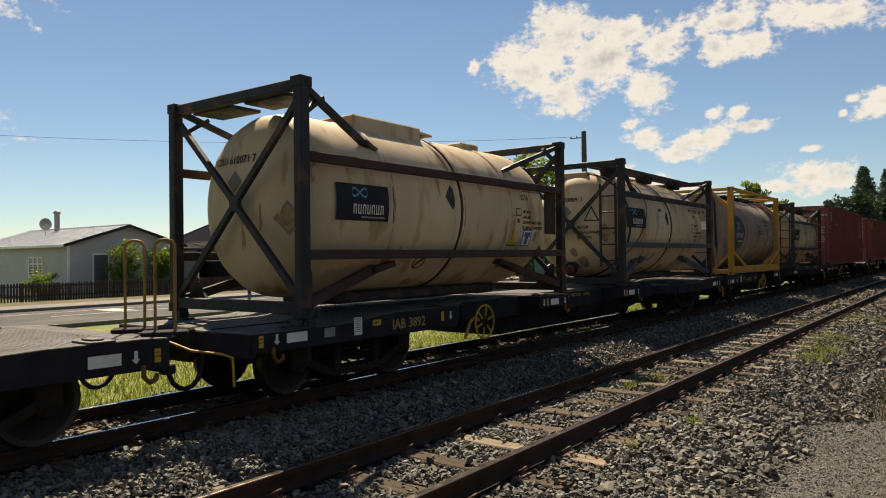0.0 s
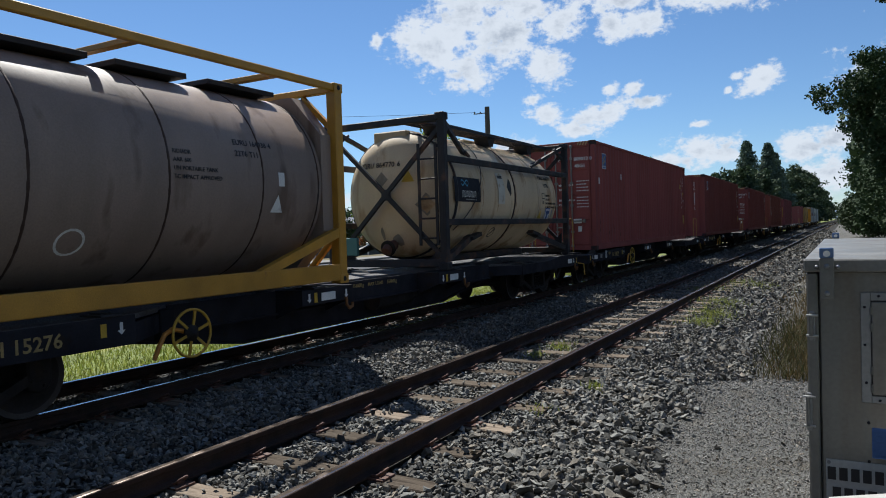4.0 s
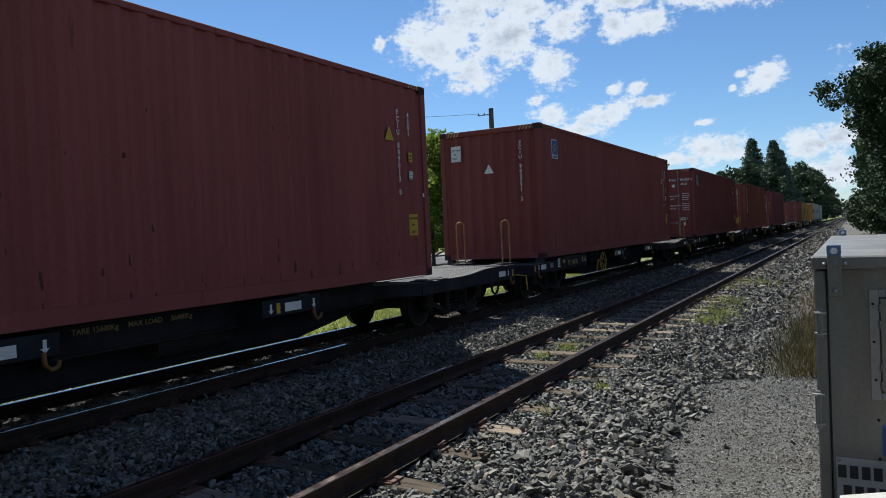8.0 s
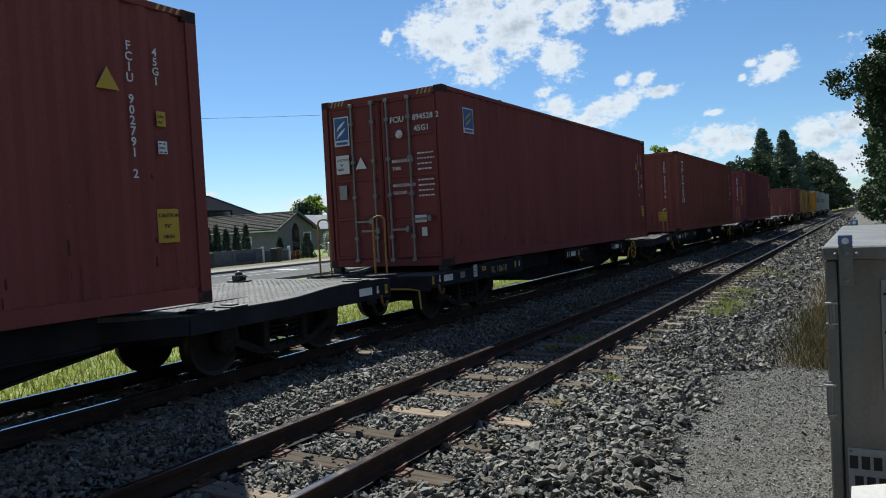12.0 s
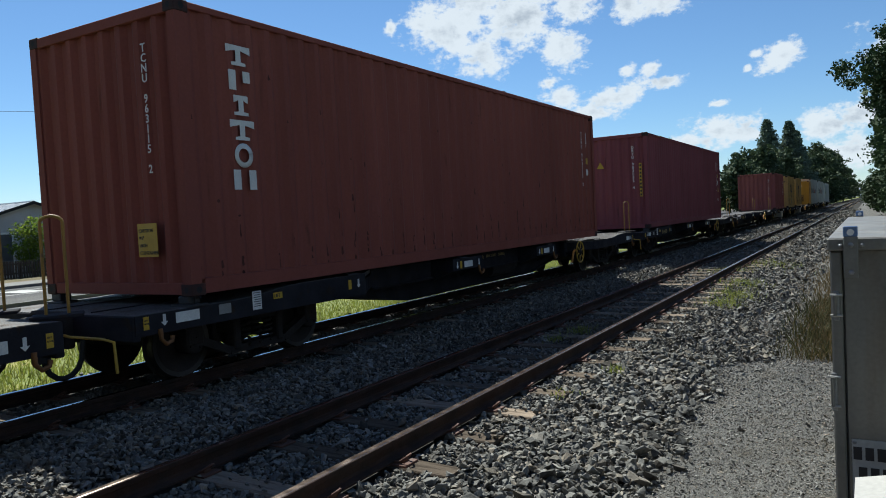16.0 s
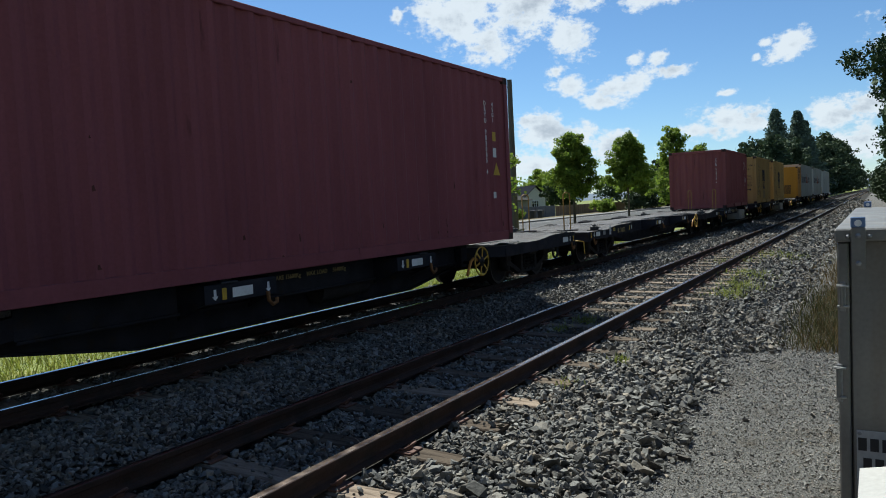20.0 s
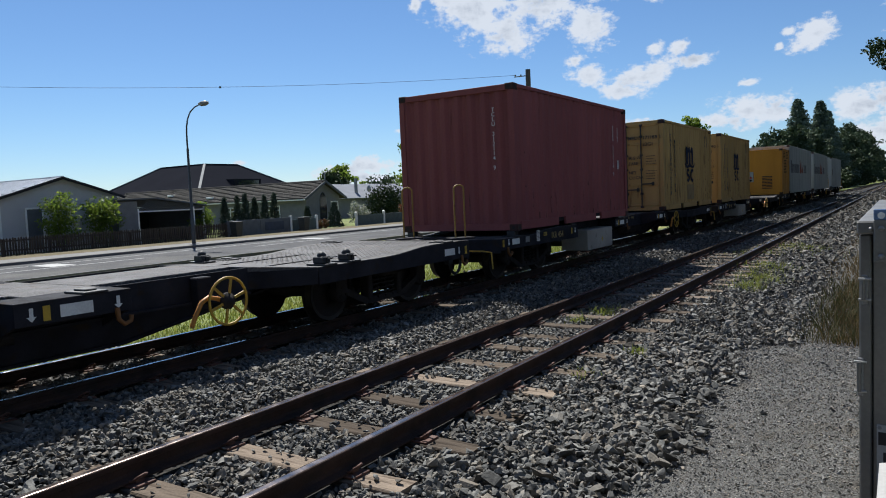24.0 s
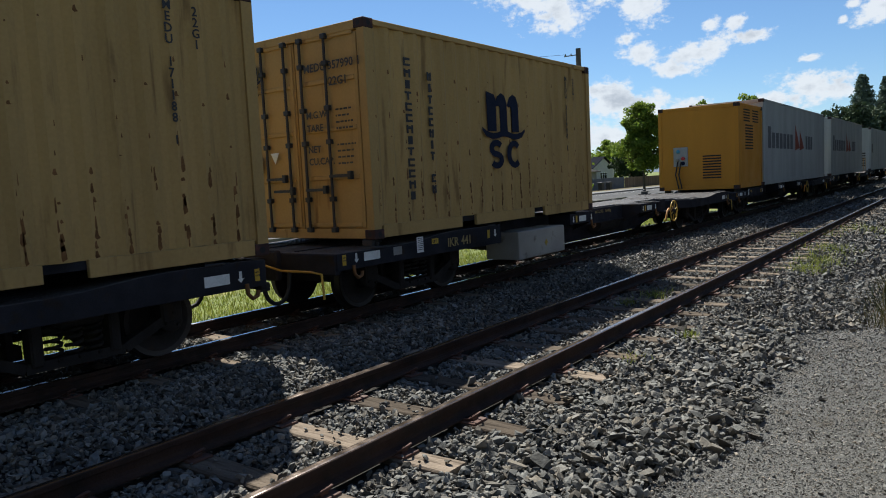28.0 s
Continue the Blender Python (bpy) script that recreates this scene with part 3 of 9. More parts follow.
# ---- ground, tracks ----
NEAR_X, FAR_X = -3.502, -6.921          # middles of the two tracks
RAIL_OFF = 0.5685                        # rail head from the middle of its track
PITCH, FIRST = 0.73, 4.08                # sleepers
PROFILE = [(1500, -0.45), (60, -0.4), (8, -0.37), (-1.3, -0.36), (-1.45, -0.35), (-2.25, -0.23), (-2.45, -0.2), (-4.58, -0.2), (-4.75, -0.145), (-5.0, -0.115),
           (-5.35, -0.115), (-5.65, -0.15), (-5.85, -0.2), (-8.1, -0.2), (-8.5, -0.24), (-9.0, -0.4), (-9.6, -0.45), (-21.6, -0.47), (-40, -0.5), (-90, -0.6), (-1500, -0.6)]
PX, PZ = [p[0] for p in PROFILE][::-1], [p[1] for p in PROFILE][::-1]


def bed_z(x):
    return np.interp(x, PX, PZ)


def build_ground():
    ys = [-400, -40, 0, 20, 60, 200, 700, 2500]
    verts = [(x, y, z) for y in ys for x, z in PROFILE]
    n = len(PROFILE)
    faces, slots = [], []
    for j in range(len(ys) - 1):
        for i in range(n - 1):
            faces.append((j * n + i, (j + 1) * n + i, (j + 1) * n + i + 1, j * n + i + 1))
            xm = (PROFILE[i][0] + PROFILE[i + 1][0]) / 2
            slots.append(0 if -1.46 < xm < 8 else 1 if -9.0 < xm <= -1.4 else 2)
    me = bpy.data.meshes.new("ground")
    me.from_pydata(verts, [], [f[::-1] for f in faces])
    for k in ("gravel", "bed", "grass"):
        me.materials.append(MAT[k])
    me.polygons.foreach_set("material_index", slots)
    tagged(new("ground", me), "grey gravel, ballast bed and mown grass beside the railway", "ground", kind="structure")


build_ground()

road = Shape().prism([(-30.0, -0.6), (-22.0, -0.6), (-22.0, -0.44), (-26.0, -0.40), (-30.0, -0.44)], -60, 600)
solid("road", road, "asphalt", "worn grey asphalt road beside the railway", "road", kind="structure")
kerb = Shape().prism([(-30.16, -0.6), (-30.0, -0.6), (-30.02, -0.33), (-30.05, -0.31), (-30.16, -0.31)], -60, 600)
solid("kerb", kerb, "concrete", "pale concrete kerb along the road", "kerb", kind="structure")
kerb = Shape().prism([(-22.0, -0.6), (-21.86, -0.6), (-21.86, -0.34), (-21.97, -0.34), (-22.0, -0.37)], -60, 600)
solid("kerb", kerb, "concrete", "pale concrete kerb along the grass verge", "kerb", kind="structure")
path = Shape().prism([(-32.0, -0.6), (-30.16, -0.6), (-30.16, -0.315), (-32.0, -0.30)], -60, 600)
solid("pavement", path, "concrete", "pale concrete footpath behind the kerb", "pavement", kind="structure")
for k, (x, y0, y1) in enumerate([(-26.0, -30, 6), (-26.0, 12, 18), (-26.0, 24, 30), (-26.0, 36, 42), (-26.0, 48, 54), (-28.2, -40, 120)]):
    w = 0.06
    solid("road_line", Shape().box(x - w, x + w, y0, y1, -0.42, -0.3985 if x == -26.0 else -0.4185), "line", "worn white road marking on asphalt", "road marking", kind="structure")
for y in (14.5, 29.0, 43.5):
    solid("road_line", Shape().box(-28.1, -26.4, y, y + 0.9, -0.43, -0.3995), "line", "worn white parking mark on asphalt", "road marking", kind="structure")

RAIL_HALF = [(0.065, -0.14), (0.065, -0.128), (0.02, -0.112), (0.009, -0.095), (0.009, -0.05), (0.033, -0.038), (0.035, -0.012), (0.0345, -0.006), (0.029, -0.002), (0.018, -0.0008)]


def rail_shape(y0, y1):
    poly = RAIL_HALF + [(-x, z) for x, z in RAIL_HALF[::-1]]
    return Shape().prism(poly, y0, y1)


def head_shape(y0, y1):
    """The worn band on top of a rail."""
    return Shape().prism([(-0.027, -0.0018), (0.027, -0.0018), (0.017, 0.0004), (-0.017, 0.0004)], y0, y1)


RUSTY = surface("rusty_fastening", (0.09, 0.04, 0.026), 0.8, vary=0.3, bump=0.2)
MAT["rusty"] = RUSTY
CLIP = Shape().tube([(-0.02, -0.05, 0.012), (0.03, -0.05, 0.02), (0.075, -0.035, 0.05), (0.085, 0.0, 0.062), (0.06, 0.035, 0.05), (0.015, 0.04, 0.02),
                     (0.0, 0.02, 0.015), (0.03, 0.0, 0.03)], 0.009, 6).mesh("rail_clip", RUSTY)
PLATE = Shape().box(-0.15, 0.15, -0.08, 0.08, -0.004, 0.012, 0.003).box(-0.1, -0.075, -0.03, 0.03, 0.012, 0.03).box(0.075, 0.1, -0.03, 0.03, 0.012, 0.03).mesh("base_plate", RUSTY)


def sleeper_mesh(seed):
    rng = random.Random(seed)
    s = Shape()
    n = 6
    xs = [-1.065 + 2.13 * i / n for i in range(n + 1)]
    verts, faces = [], []
    for i, x in enumerate(xs):
        w0, w1, t = 0.105 + rng.uniform(-0.008, 0.006), 0.105 + rng.uniform(-0.008, 0.006), rng.uniform(-0.006, 0.002)
        x += rng.uniform(-0.015, 0.015)
        verts += [(x, -w0, -0.13), (x, -w0, t - 0.012), (x, -w0 + 0.012, t), (x, w1 - 0.012, t), (x, w1, t - 0.012), (x, w1, -0.13)]
    for i in range(n):
        for k in range(5):
            faces.append((i * 6 + k, i * 6 + k + 1, (i + 1) * 6 + k + 1, (i + 1) * 6 + k))
    faces += [tuple(range(6))[::-1], tuple(range(n * 6, n * 6 + 6))]
    return s.add(verts, faces).mesh("sleeper", MAT["sleeper"])


SLEEPERS = [sleeper_mesh(k) for k in range(6)]


def build_track(x, label, top, shift):
    track = thing("railway_track", label, "railway track", (x, 0, 0), kind="structure")
    for side in (-1, 1):
        rail = part("rail", rail_shape(-60, 900), "rail", track, "rust-brown steel rail", (side * RAIL_OFF, 0, 0))
        part("rail_head", head_shape(-60, 900), top, rail, "worn shiny running surface")
    rng = random.Random(5)
    far_v, far_f = [], []
    for k in range(-12, 420):
        y = FIRST + shift + PITCH * k + rng.uniform(-0.03, 0.03)
        if k < 62:
            sl = part("sleeper", SLEEPERS[rng.randrange(6)], None, track, "", (rng.uniform(-0.03, 0.03), y, -0.156 + rng.uniform(-0.006, 0.002)), pose(0, 0, 0, 0, 0, rng.uniform(-1.2, 1.2)))
            if -3 <= k < 28:
                for side in (-1, 1):
                    part("base_plate", PLATE, None, sl, "", (side * RAIL_OFF, 0, 0.003))
                    for inner in (-1, 1):
                        part("rail_clip", CLIP, None, sl, "", (side * RAIL_OFF + inner * 0.06, 0.0, 0.012), pose(0, 0, 0, 0, 0, 0 if inner > 0 else 180))
        else:
            n = len(far_v)
            far_v += [(sx * 1.065, y + sy * 0.105, z) for z in (-0.28, -0.158) for sx, sy in ((-1, -1), (1, -1), (1, 1), (-1, 1))]
            far_f += [(n + 4, n + 5, n + 6, n + 7), (n, n + 1, n + 5, n + 4), (n + 1, n + 2, n + 6, n + 5), (n + 3, n, n + 4, n + 7)]
    tagged(part("distant_sleepers", quick_mesh("distant_sleepers", far_v, far_f, "sleeper"), None, track), kind="stuff")


build_track(NEAR_X, "empty track with rust-brown rails on weathered wooden sleepers", "rail_top_dull", 0.0)
build_track(FAR_X, "busy track with polished rails under the freight train", "rail_top", 0.3)


# ---- ballast ----
def rock_protos(count, seed, points=11):
    rng = random.Random(seed)
    out = []
    for _ in range(count):
        bm = bmesh.new()
        for _ in range(points):
            v = Vector((rng.gauss(0, 1), rng.gauss(0, 1), rng.gauss(0, 1))).normalized() * rng.uniform(0.8, 1.0)
            bm.verts.new((v.x * 1.3, v.y * 0.95, v.z * 0.62))
        bmesh.ops.convex_hull(bm, input=bm.verts)
        bmesh.ops.triangulate(bm, faces=bm.faces)
        loose = [v for v in bm.verts if not v.link_faces]
        bmesh.ops.delete(bm, geom=loose, context="VERTS")
        bm.verts.index_update()
        out.append((np.array([v.co for v in bm.verts]), np.array([[v.index for v in f.verts] for f in bm.faces])))
        bm.free()
    return out


def turn_matrices(rng, n, flat=1.0):
    a, b, c = rng.uniform(0, 2 * np.pi, n), rng.normal(0, 0.5 * flat, n), rng.normal(0, 0.5 * flat, n)
    ca, sa, cb, sb, cc, sc = np.cos(a), np.sin(a), np.cos(b), np.sin(b), np.cos(c), np.sin(c)
    z, o = np.zeros(n), np.ones(n)
    rz = np.stack([ca, -sa, z, sa, ca, z, z, z, o], 1).reshape(-1, 3, 3)
    ry = np.stack([cb, z, sb, z, o, z, -sb, z, cb], 1).reshape(-1, 3, 3)
    rx = np.stack([o, z, z, z, cc, -sc, z, sc, cc], 1).reshape(-1, 3, 3)
    return rz @ ry @ rx


def scatter(name, protos, place, size, rng, mat, flat=1.0):
    """One mesh of many turned copies of the protos."""
    pick = rng.integers(0, len(protos), len(place))
    turns = turn_matrices(rng, len(place), flat)
    vs, fs, n = [], [], 0
    for k, (pv, pf) in enumerate(protos):
        idx = np.where(pick == k)[0]
        v = np.einsum("nij,pj->npi", turns[idx], pv) * size[idx][:, None, None] + place[idx][:, None, :]
        f = pf[None] + (np.arange(len(idx)) * len(pv))[:, None, None] + n
        vs.append(v.reshape(-1, 3))
        fs.append(f.reshape(-1, 3))
        n += len(idx) * len(pv)
    return quick_mesh(name, np.concatenate(vs), np.concatenate(fs), mat)


def on_sleeper(x, y, shift, cx):
    d = np.abs((y - FIRST - shift + PITCH / 2) % PITCH - PITCH / 2)
    return (d < 0.125) & (np.abs(x - cx) < 1.08)


def stone_density(d):
    """Stones to the square metre and their size, by the distance from the path's end."""
    return np.interp(d, [6, 9, 14, 20, 34, 60, 115], [1450, 1150, 700, 360, 150, 50, 14]), np.interp(d, [9, 14, 20, 34, 60, 115], [0.0235, 0.0265, 0.033, 0.046, 0.064, 0.092])


def build_ballast():
    rng = np.random.default_rng(3)
    protos, plain = rock_protos(18, 4, 10), rock_protos(14, 8, 6)
    places, sizes = [], []
    for y0, y1 in ((0.4, 6.0), (6.0, 12.0), (12.0, 20.0), (20.0, 34.0), (34.0, 60.0), (60.0, 115.0)):
        most = float(stone_density(np.hypot(1.4, y0))[0])
        n = int((y1 - y0) * 7.45 * most)
        x, y = rng.uniform(-8.45, -1.0, n), rng.uniform(y0, y1, n)
        d = np.hypot(x, y)
        per, r = stone_density(d)
        keep = (rng.random(n) < per / most) & (d > 3.1) & (x > -2.9 * y)
        for cx, shift in ((NEAR_X, 0.0), (FAR_X, 0.3)):
            for s in (-1, 1):
                keep &= np.abs(x - cx - s * RAIL_OFF) > 0.08
            keep &= ~on_sleeper(x, y, shift, cx) | (rng.random(n) < 0.05)
        keep &= (x < -1.62) | (rng.random(n) < np.clip(0.55 + 0.3 * np.sin(y * 2.1) * np.sin(y * 0.9) - 1.3 * (x + 1.62) * (y < 9) - 0.5 * (x + 1.62), 0, 1))
        x, y, r = x[keep], y[keep], r[keep]
        s = r * rng.lognormal(0, 0.3, len(x))
        slope = np.clip((x + 2.4) / 0.9, 0, 1)
        s *= np.where(x > -2.55, 1.05, 0.92) + 0.25 * slope
        z = bed_z(x) + s * rng.uniform(0.05, 0.9, len(x)) + 0.012
        lift = on_sleeper(x, y, 0.0, NEAR_X) | on_sleeper(x, y, 0.3, FAR_X)
        z = np.where(lift, -0.15 + s * 0.4, z)
        places.append(np.stack([x, y, z], 1))
        sizes.append(s)
    place, size = np.concatenate(places), np.concatenate(sizes)
    near = np.where((place[:, 0] > -2.35) & (place[:, 1] > 3.2) & (place[:, 1] < 5.6) & (size > 0.028))[0][:290]
    dist = np.hypot(place[:, 0], place[:, 1])
    rest = np.setdiff1d(np.where(dist < 9)[0], near)
    me = scatter("ballast", protos, place[rest], size[rest], rng, "stone", 1.1)
    beyond = dist >= 9
    far_me = scatter("distant_ballast", plain, place[beyond], size[beyond], rng, "stone", 1.2)
    tagged(new("distant_ballast", far_me), "crushed grey ballast stones further along the tracks", "ballast", kind="stuff")
    heap = tagged(new("ballast", me), "crushed grey ballast stones packed around the sleepers", "ballast", kind="stuff")
    shared = [quick_mesh("stone", pv, pf, "stone_part") for pv, pf in protos]
    for k, i in enumerate(near):
        e = Euler((rng.normal(0, 0.5), rng.normal(0, 0.5), rng.uniform(0, 6.28))).to_matrix().to_4x4()
        ob = part("stone", shared[k % len(shared)], None, heap)
        ob.matrix_basis = Matrix.Translation(place[i]) @ e @ Matrix.Diagonal((*[float(size[i])] * 3, 1))
    # strays and fine chips on the gravel path
    fine = rock_protos(10, 9, 5)
    n = 115000
    x, y = rng.uniform(-1.6, 0.7, n), 2.9 + 12 * rng.random(n) ** 1.7
    r = 0.0058 * (1 + 0.1 * (y - 2.2)) * rng.lognormal(0, 0.35, n)
    me = scatter("gravel_chips", fine, np.stack([x, y, bed_z(x) + r * 0.3], 1), r, rng, "chip")
    tagged(new("gravel_chips", me), "loose pale gravel chips on the path", "gravel", kind="stuff")
    n = 260
    x, y = -1.5 + rng.exponential(0.16, n), rng.uniform(2.5, 14, n)
    me = scatter("stray_stones", protos, np.stack([x, y, bed_z(x) + 0.008], 1), 0.02 * rng.lognormal(0, 0.3, n), rng, "stone")
    tagged(new("stray_stones", me), "stray ballast stones on the gravel path", "stones", kind="stuff")


build_ballast()

# ---- the train ----
# how far the train has come, by the second
RUN = [(0, 0.0), (1, 5.02), (2, 10.08), (3, 15.14), (3.5, 17.69), (5.5, 28.12), (6.5, 33.38), (7.5, 38.65), (8, 41.29), (9.5, 49.25), (11, 57.30), (12.5, 65.5),
       (14.5, 76.38), (15.5, 81.86), (17, 90.11), (18.5, 98.46), (20, 106.78), (21.5, 115.06), (23.5, 126.25), (25, 134.72), (26, 140.3), (27, 145.75), (28, 151.1)]
MOVERS = []      # things of the train and their place along it
SPINS = []       # wheelsets and their place on their bogie
DECK_L, BASE_Z = 16.0, 0.892
WHEEL_R = 0.365


def ride(ob, y):
    MOVERS.append((ob, FAR_X, y))
    ob.matrix_basis = pose(FAR_X, y, 0)
    return ob


def run_at(t):
    """Smooth run between the keys, for the turning of the wheels."""
    ts, ss = [r[0] for r in RUN], [r[1] for r in RUN]
    slopes = np.gradient(ss, ts)
    i = max(0, min(len(ts) - 2, int(np.searchsorted(ts, t, side="right")) - 1))
    h = ts[i + 1] - ts[i]
    u = (t - ts[i]) / h
    return ((2 * u**3 - 3 * u**2 + 1) * ss[i] + (u**3 - 2 * u**2 + u) * h * slopes[i] + (3 * u**2 - 2 * u**3) * ss[i + 1] + (u**3 - u**2) * h * slopes[i + 1])


def wheel_shape():
    prof = [(0.06, -0.09), (0.09, -0.085), (0.1, -0.05), (0.235, -0.02), (0.295, -0.055), (WHEEL_R - 0.005, -0.062), (WHEEL_R, -0.05), (WHEEL_R + 0.004, 0.03), (WHEEL_R + 0.03, 0.045),
            (WHEEL_R + 0.03, 0.06), (WHEEL_R, 0.068), (0.3, 0.066), (0.245, 0.03), (0.11, 0.02), (0.1, 0.08), (0.06, 0.085)]
    return prof


def wheel_meshes():
    body = Shape()
    for s in (-1, 1):
        prof = [(r, s * (RAIL_OFF + 0.01) - s * t) for r, t in wheel_shape()]
        body.lathe(prof, 28, "x")
    body.tube([(-0.72, 0, 0), (0.72, 0, 0)], 0.07, 14)
    for s in (-1, 1):
        body.lathe([(0.0, s * 0.86), (0.1, s * 0.86), (0.12, s * 0.84), (0.12, s * 0.68), (0.07, s * 0.66)], 14, "x")
        for k in range(3):
            a = 2 * math.pi * k / 3
            body.tube([(s * 0.855, 0.07 * math.cos(a), 0.07 * math.sin(a)), (s * 0.88, 0.07 * math.cos(a), 0.07 * math.sin(a))], 0.018, 6)
    plain = len(body.f)
    for s in (-1, 1):
        body.lathe([(WHEEL_R + 0.001, s * (RAIL_OFF + 0.01) + s * 0.0505), (WHEEL_R + 0.006, s * (RAIL_OFF + 0.01) - s * 0.03)], 28, "x")
        body.lathe([(0.31, s * (RAIL_OFF + 0.0665)), (WHEEL_R - 0.004, s * (RAIL_OFF + 0.0745))], 28, "x")
    me = body.mesh("wheelset", [MAT["bogie"], MAT["tread"]])
    me.polygons.foreach_set("material_index", [0] * plain + [1] * (len(body.f) - plain))
    return me


WHEELSET = wheel_meshes()


def side_frame_mesh():
    """An open cast frame: bowed upper and lower members, two columns and the axle boxes."""
    s = Shape()
    for a, b in (((-1.02, 0.53), (-0.42, 0.67)), ((-0.42, 0.67), (0.42, 0.67)), ((0.42, 0.67), (1.02, 0.53)), ((-0.98, 0.45), (-0.42, 0.2)), ((-0.42, 0.2), (0.42, 0.2)), ((0.42, 0.2), (0.98, 0.45))):
        s.beam((0, *a), (0, *b), 0.11, 0.085)
    for y in (-0.9, 0.9):
        s.box(-0.08, 0.07, y - 0.11, y + 0.11, 0.34, 0.55, 0.02)
    s.box(-0.08, 0.08, -0.38, -0.28, 0.2, 0.66, 0.015).box(-0.08, 0.08, 0.28, 0.38, 0.2, 0.66, 0.015)
    return s.mesh("side_frame", MAT["bogie"])


def spring_mesh():
    s = Shape()
    for y in (-0.17, 0.0, 0.17):
        pts = [(0.065 * math.cos(a), y + 0.065 * math.sin(a), 0.22 + 0.3 * a / (2 * math.pi * 5)) for a in [2 * math.pi * k / 9 for k in range(46)]]
        s.tube(pts, 0.016, 5)
    return s.mesh("spring_nest", MAT["bogie"])


SIDE_FRAME, SPRINGS = side_frame_mesh(), spring_mesh()
BOLSTER = Shape().box(-0.98, 0.98, -0.2, 0.2, 0.5, 0.68, 0.03).lathe([(0.0, 0.78), (0.18, 0.78), (0.2, 0.66)], 16, "z").mesh("bolster", MAT["bogie"])
BRAKE = Shape().beam((-0.6, 0.38, 0.3), (0.6, 0.38, 0.3), 0.09, 0.12)
for _x in (-0.57, 0.57):
    BRAKE.box(_x - 0.05, _x + 0.05, 0.4, 0.46, 0.24, 0.56, 0.01)
BRAKE = BRAKE.mesh("brake_beam", MAT["bogie"])


def add_bogie(wagon, y):
    bogie = part("bogie", BOLSTER, None, wagon, "grimy dark cast bogie", (0, y, 0))
    for s in (-1, 1):
        part("side_frame", SIDE_FRAME, None, bogie, "", (s * 0.8, 0, 0))
        part("spring_nest", SPRINGS, None, bogie, "", (s * 0.8, 0, 0))
    for turn in (0, 180):
        part("brake_beam", BRAKE, None, bogie, "", (0, 0, 0), pose(0, 0, 0, 0, 0, turn))
    for dy in (-0.9, 0.9):
        ws = part("wheelset", WHEELSET, None, bogie, "steel wheels on an axle", (0, dy, WHEEL_R))
        SPINS.append((ws, dy))


WHEEL_RING = 0.235
HAND_WHEEL = Shape().tube([(0.0, WHEEL_RING * math.cos(a), WHEEL_RING * math.sin(a)) for a in [2 * math.pi * k / 28 for k in range(29)]], 0.014, 7, caps=False).mesh("hand_wheel", MAT["yellow"])
SPOKE = Shape().beam((0.0, 0.03, 0.0), (0.0, WHEEL_RING - 0.004, 0.0), 0.026, 0.014, (1, 0, 0)).mesh("spoke", MAT["yellow"])
WHEEL_HUB = Shape().lathe([(0.0, -0.03), (0.085, -0.03), (0.085, 0.005), (0.035, 0.02), (0.035, 0.035), (0.0, 0.035)], 14, "x").mesh("hub", MAT["bogie"])
BRAKE_LEVER = Shape().tube([(-0.05, -0.42, -0.2), (-0.05, -0.36, -0.09), (-0.05, -0.29, 0.02), (-0.05, -0.2, 0.06), (-0.05, -0.1, 0.035), (-0.05, 0.0, 0.0)], 0.024, 8).mesh("brake_lever", MAT["lever"])
WHEEL_BRACKET = Shape().tube([(-0.35, 0, 0), (-0.02, 0, 0)], 0.03, 8).box(-0.46, -0.34, -0.09, 0.09, -0.08, 0.25, 0.01).mesh("hand_wheel_bracket", MAT["steel_dark"])


FULL, INSET, OUTRIGGERS = 1.2, 0.78, (6.28, 9.63)


FRONT_DECK = [(0.0, 0.79), (1.2, 0.79), (1.5, 0.8), (1.95, 0.85), (2.25, 0.862), (3.45, 0.862), (4.15, 0.856)]
REAR_DECK = [(0.0, 0.85), (0.25, 0.862), (1.05, 0.862), (1.35, 0.85), (1.85, 0.802), (2.15, 0.79), (3.45, 0.79), (4.15, 0.856)]


def deck_shapes():
    """Deck plates: full-width humped ends that taper to a narrow middle."""
    plates = []
    for rows, e, d in ((FRONT_DECK, 0.0, 1), (REAR_DECK, DECK_L, -1)):
        vs, fs = [], []
        for u, z in rows:
            w = FULL if u <= 3.45 else INSET
            y = e + d * u
            vs += [(-w, y, z), (w, y, z), (w, y, z - 0.05), (-w, y, z - 0.05)]
        for k in range(len(rows) - 1):
            fs += [(4 * k + j, 4 * k + (j + 1) % 4, 4 * k + 4 + (j + 1) % 4, 4 * k + 4 + j) for j in range(4)]
        n = 4 * len(rows)
        plates.append(Shape().add(vs, fs + [(0, 1, 2, 3), (n - 1, n - 2, n - 3, n - 4)]))
    for a, b, w in ((4.15, 5.75, 0.5), (5.75, 6.45, INSET), (6.45, 9.45, 0.5), (9.45, 10.15, INSET), (10.15, DECK_L - 4.15, 0.5)):
        plates.append(Shape().box(-w, w, a + 0.004, b - 0.004, 0.802, 0.855, 0.006))
    return plates


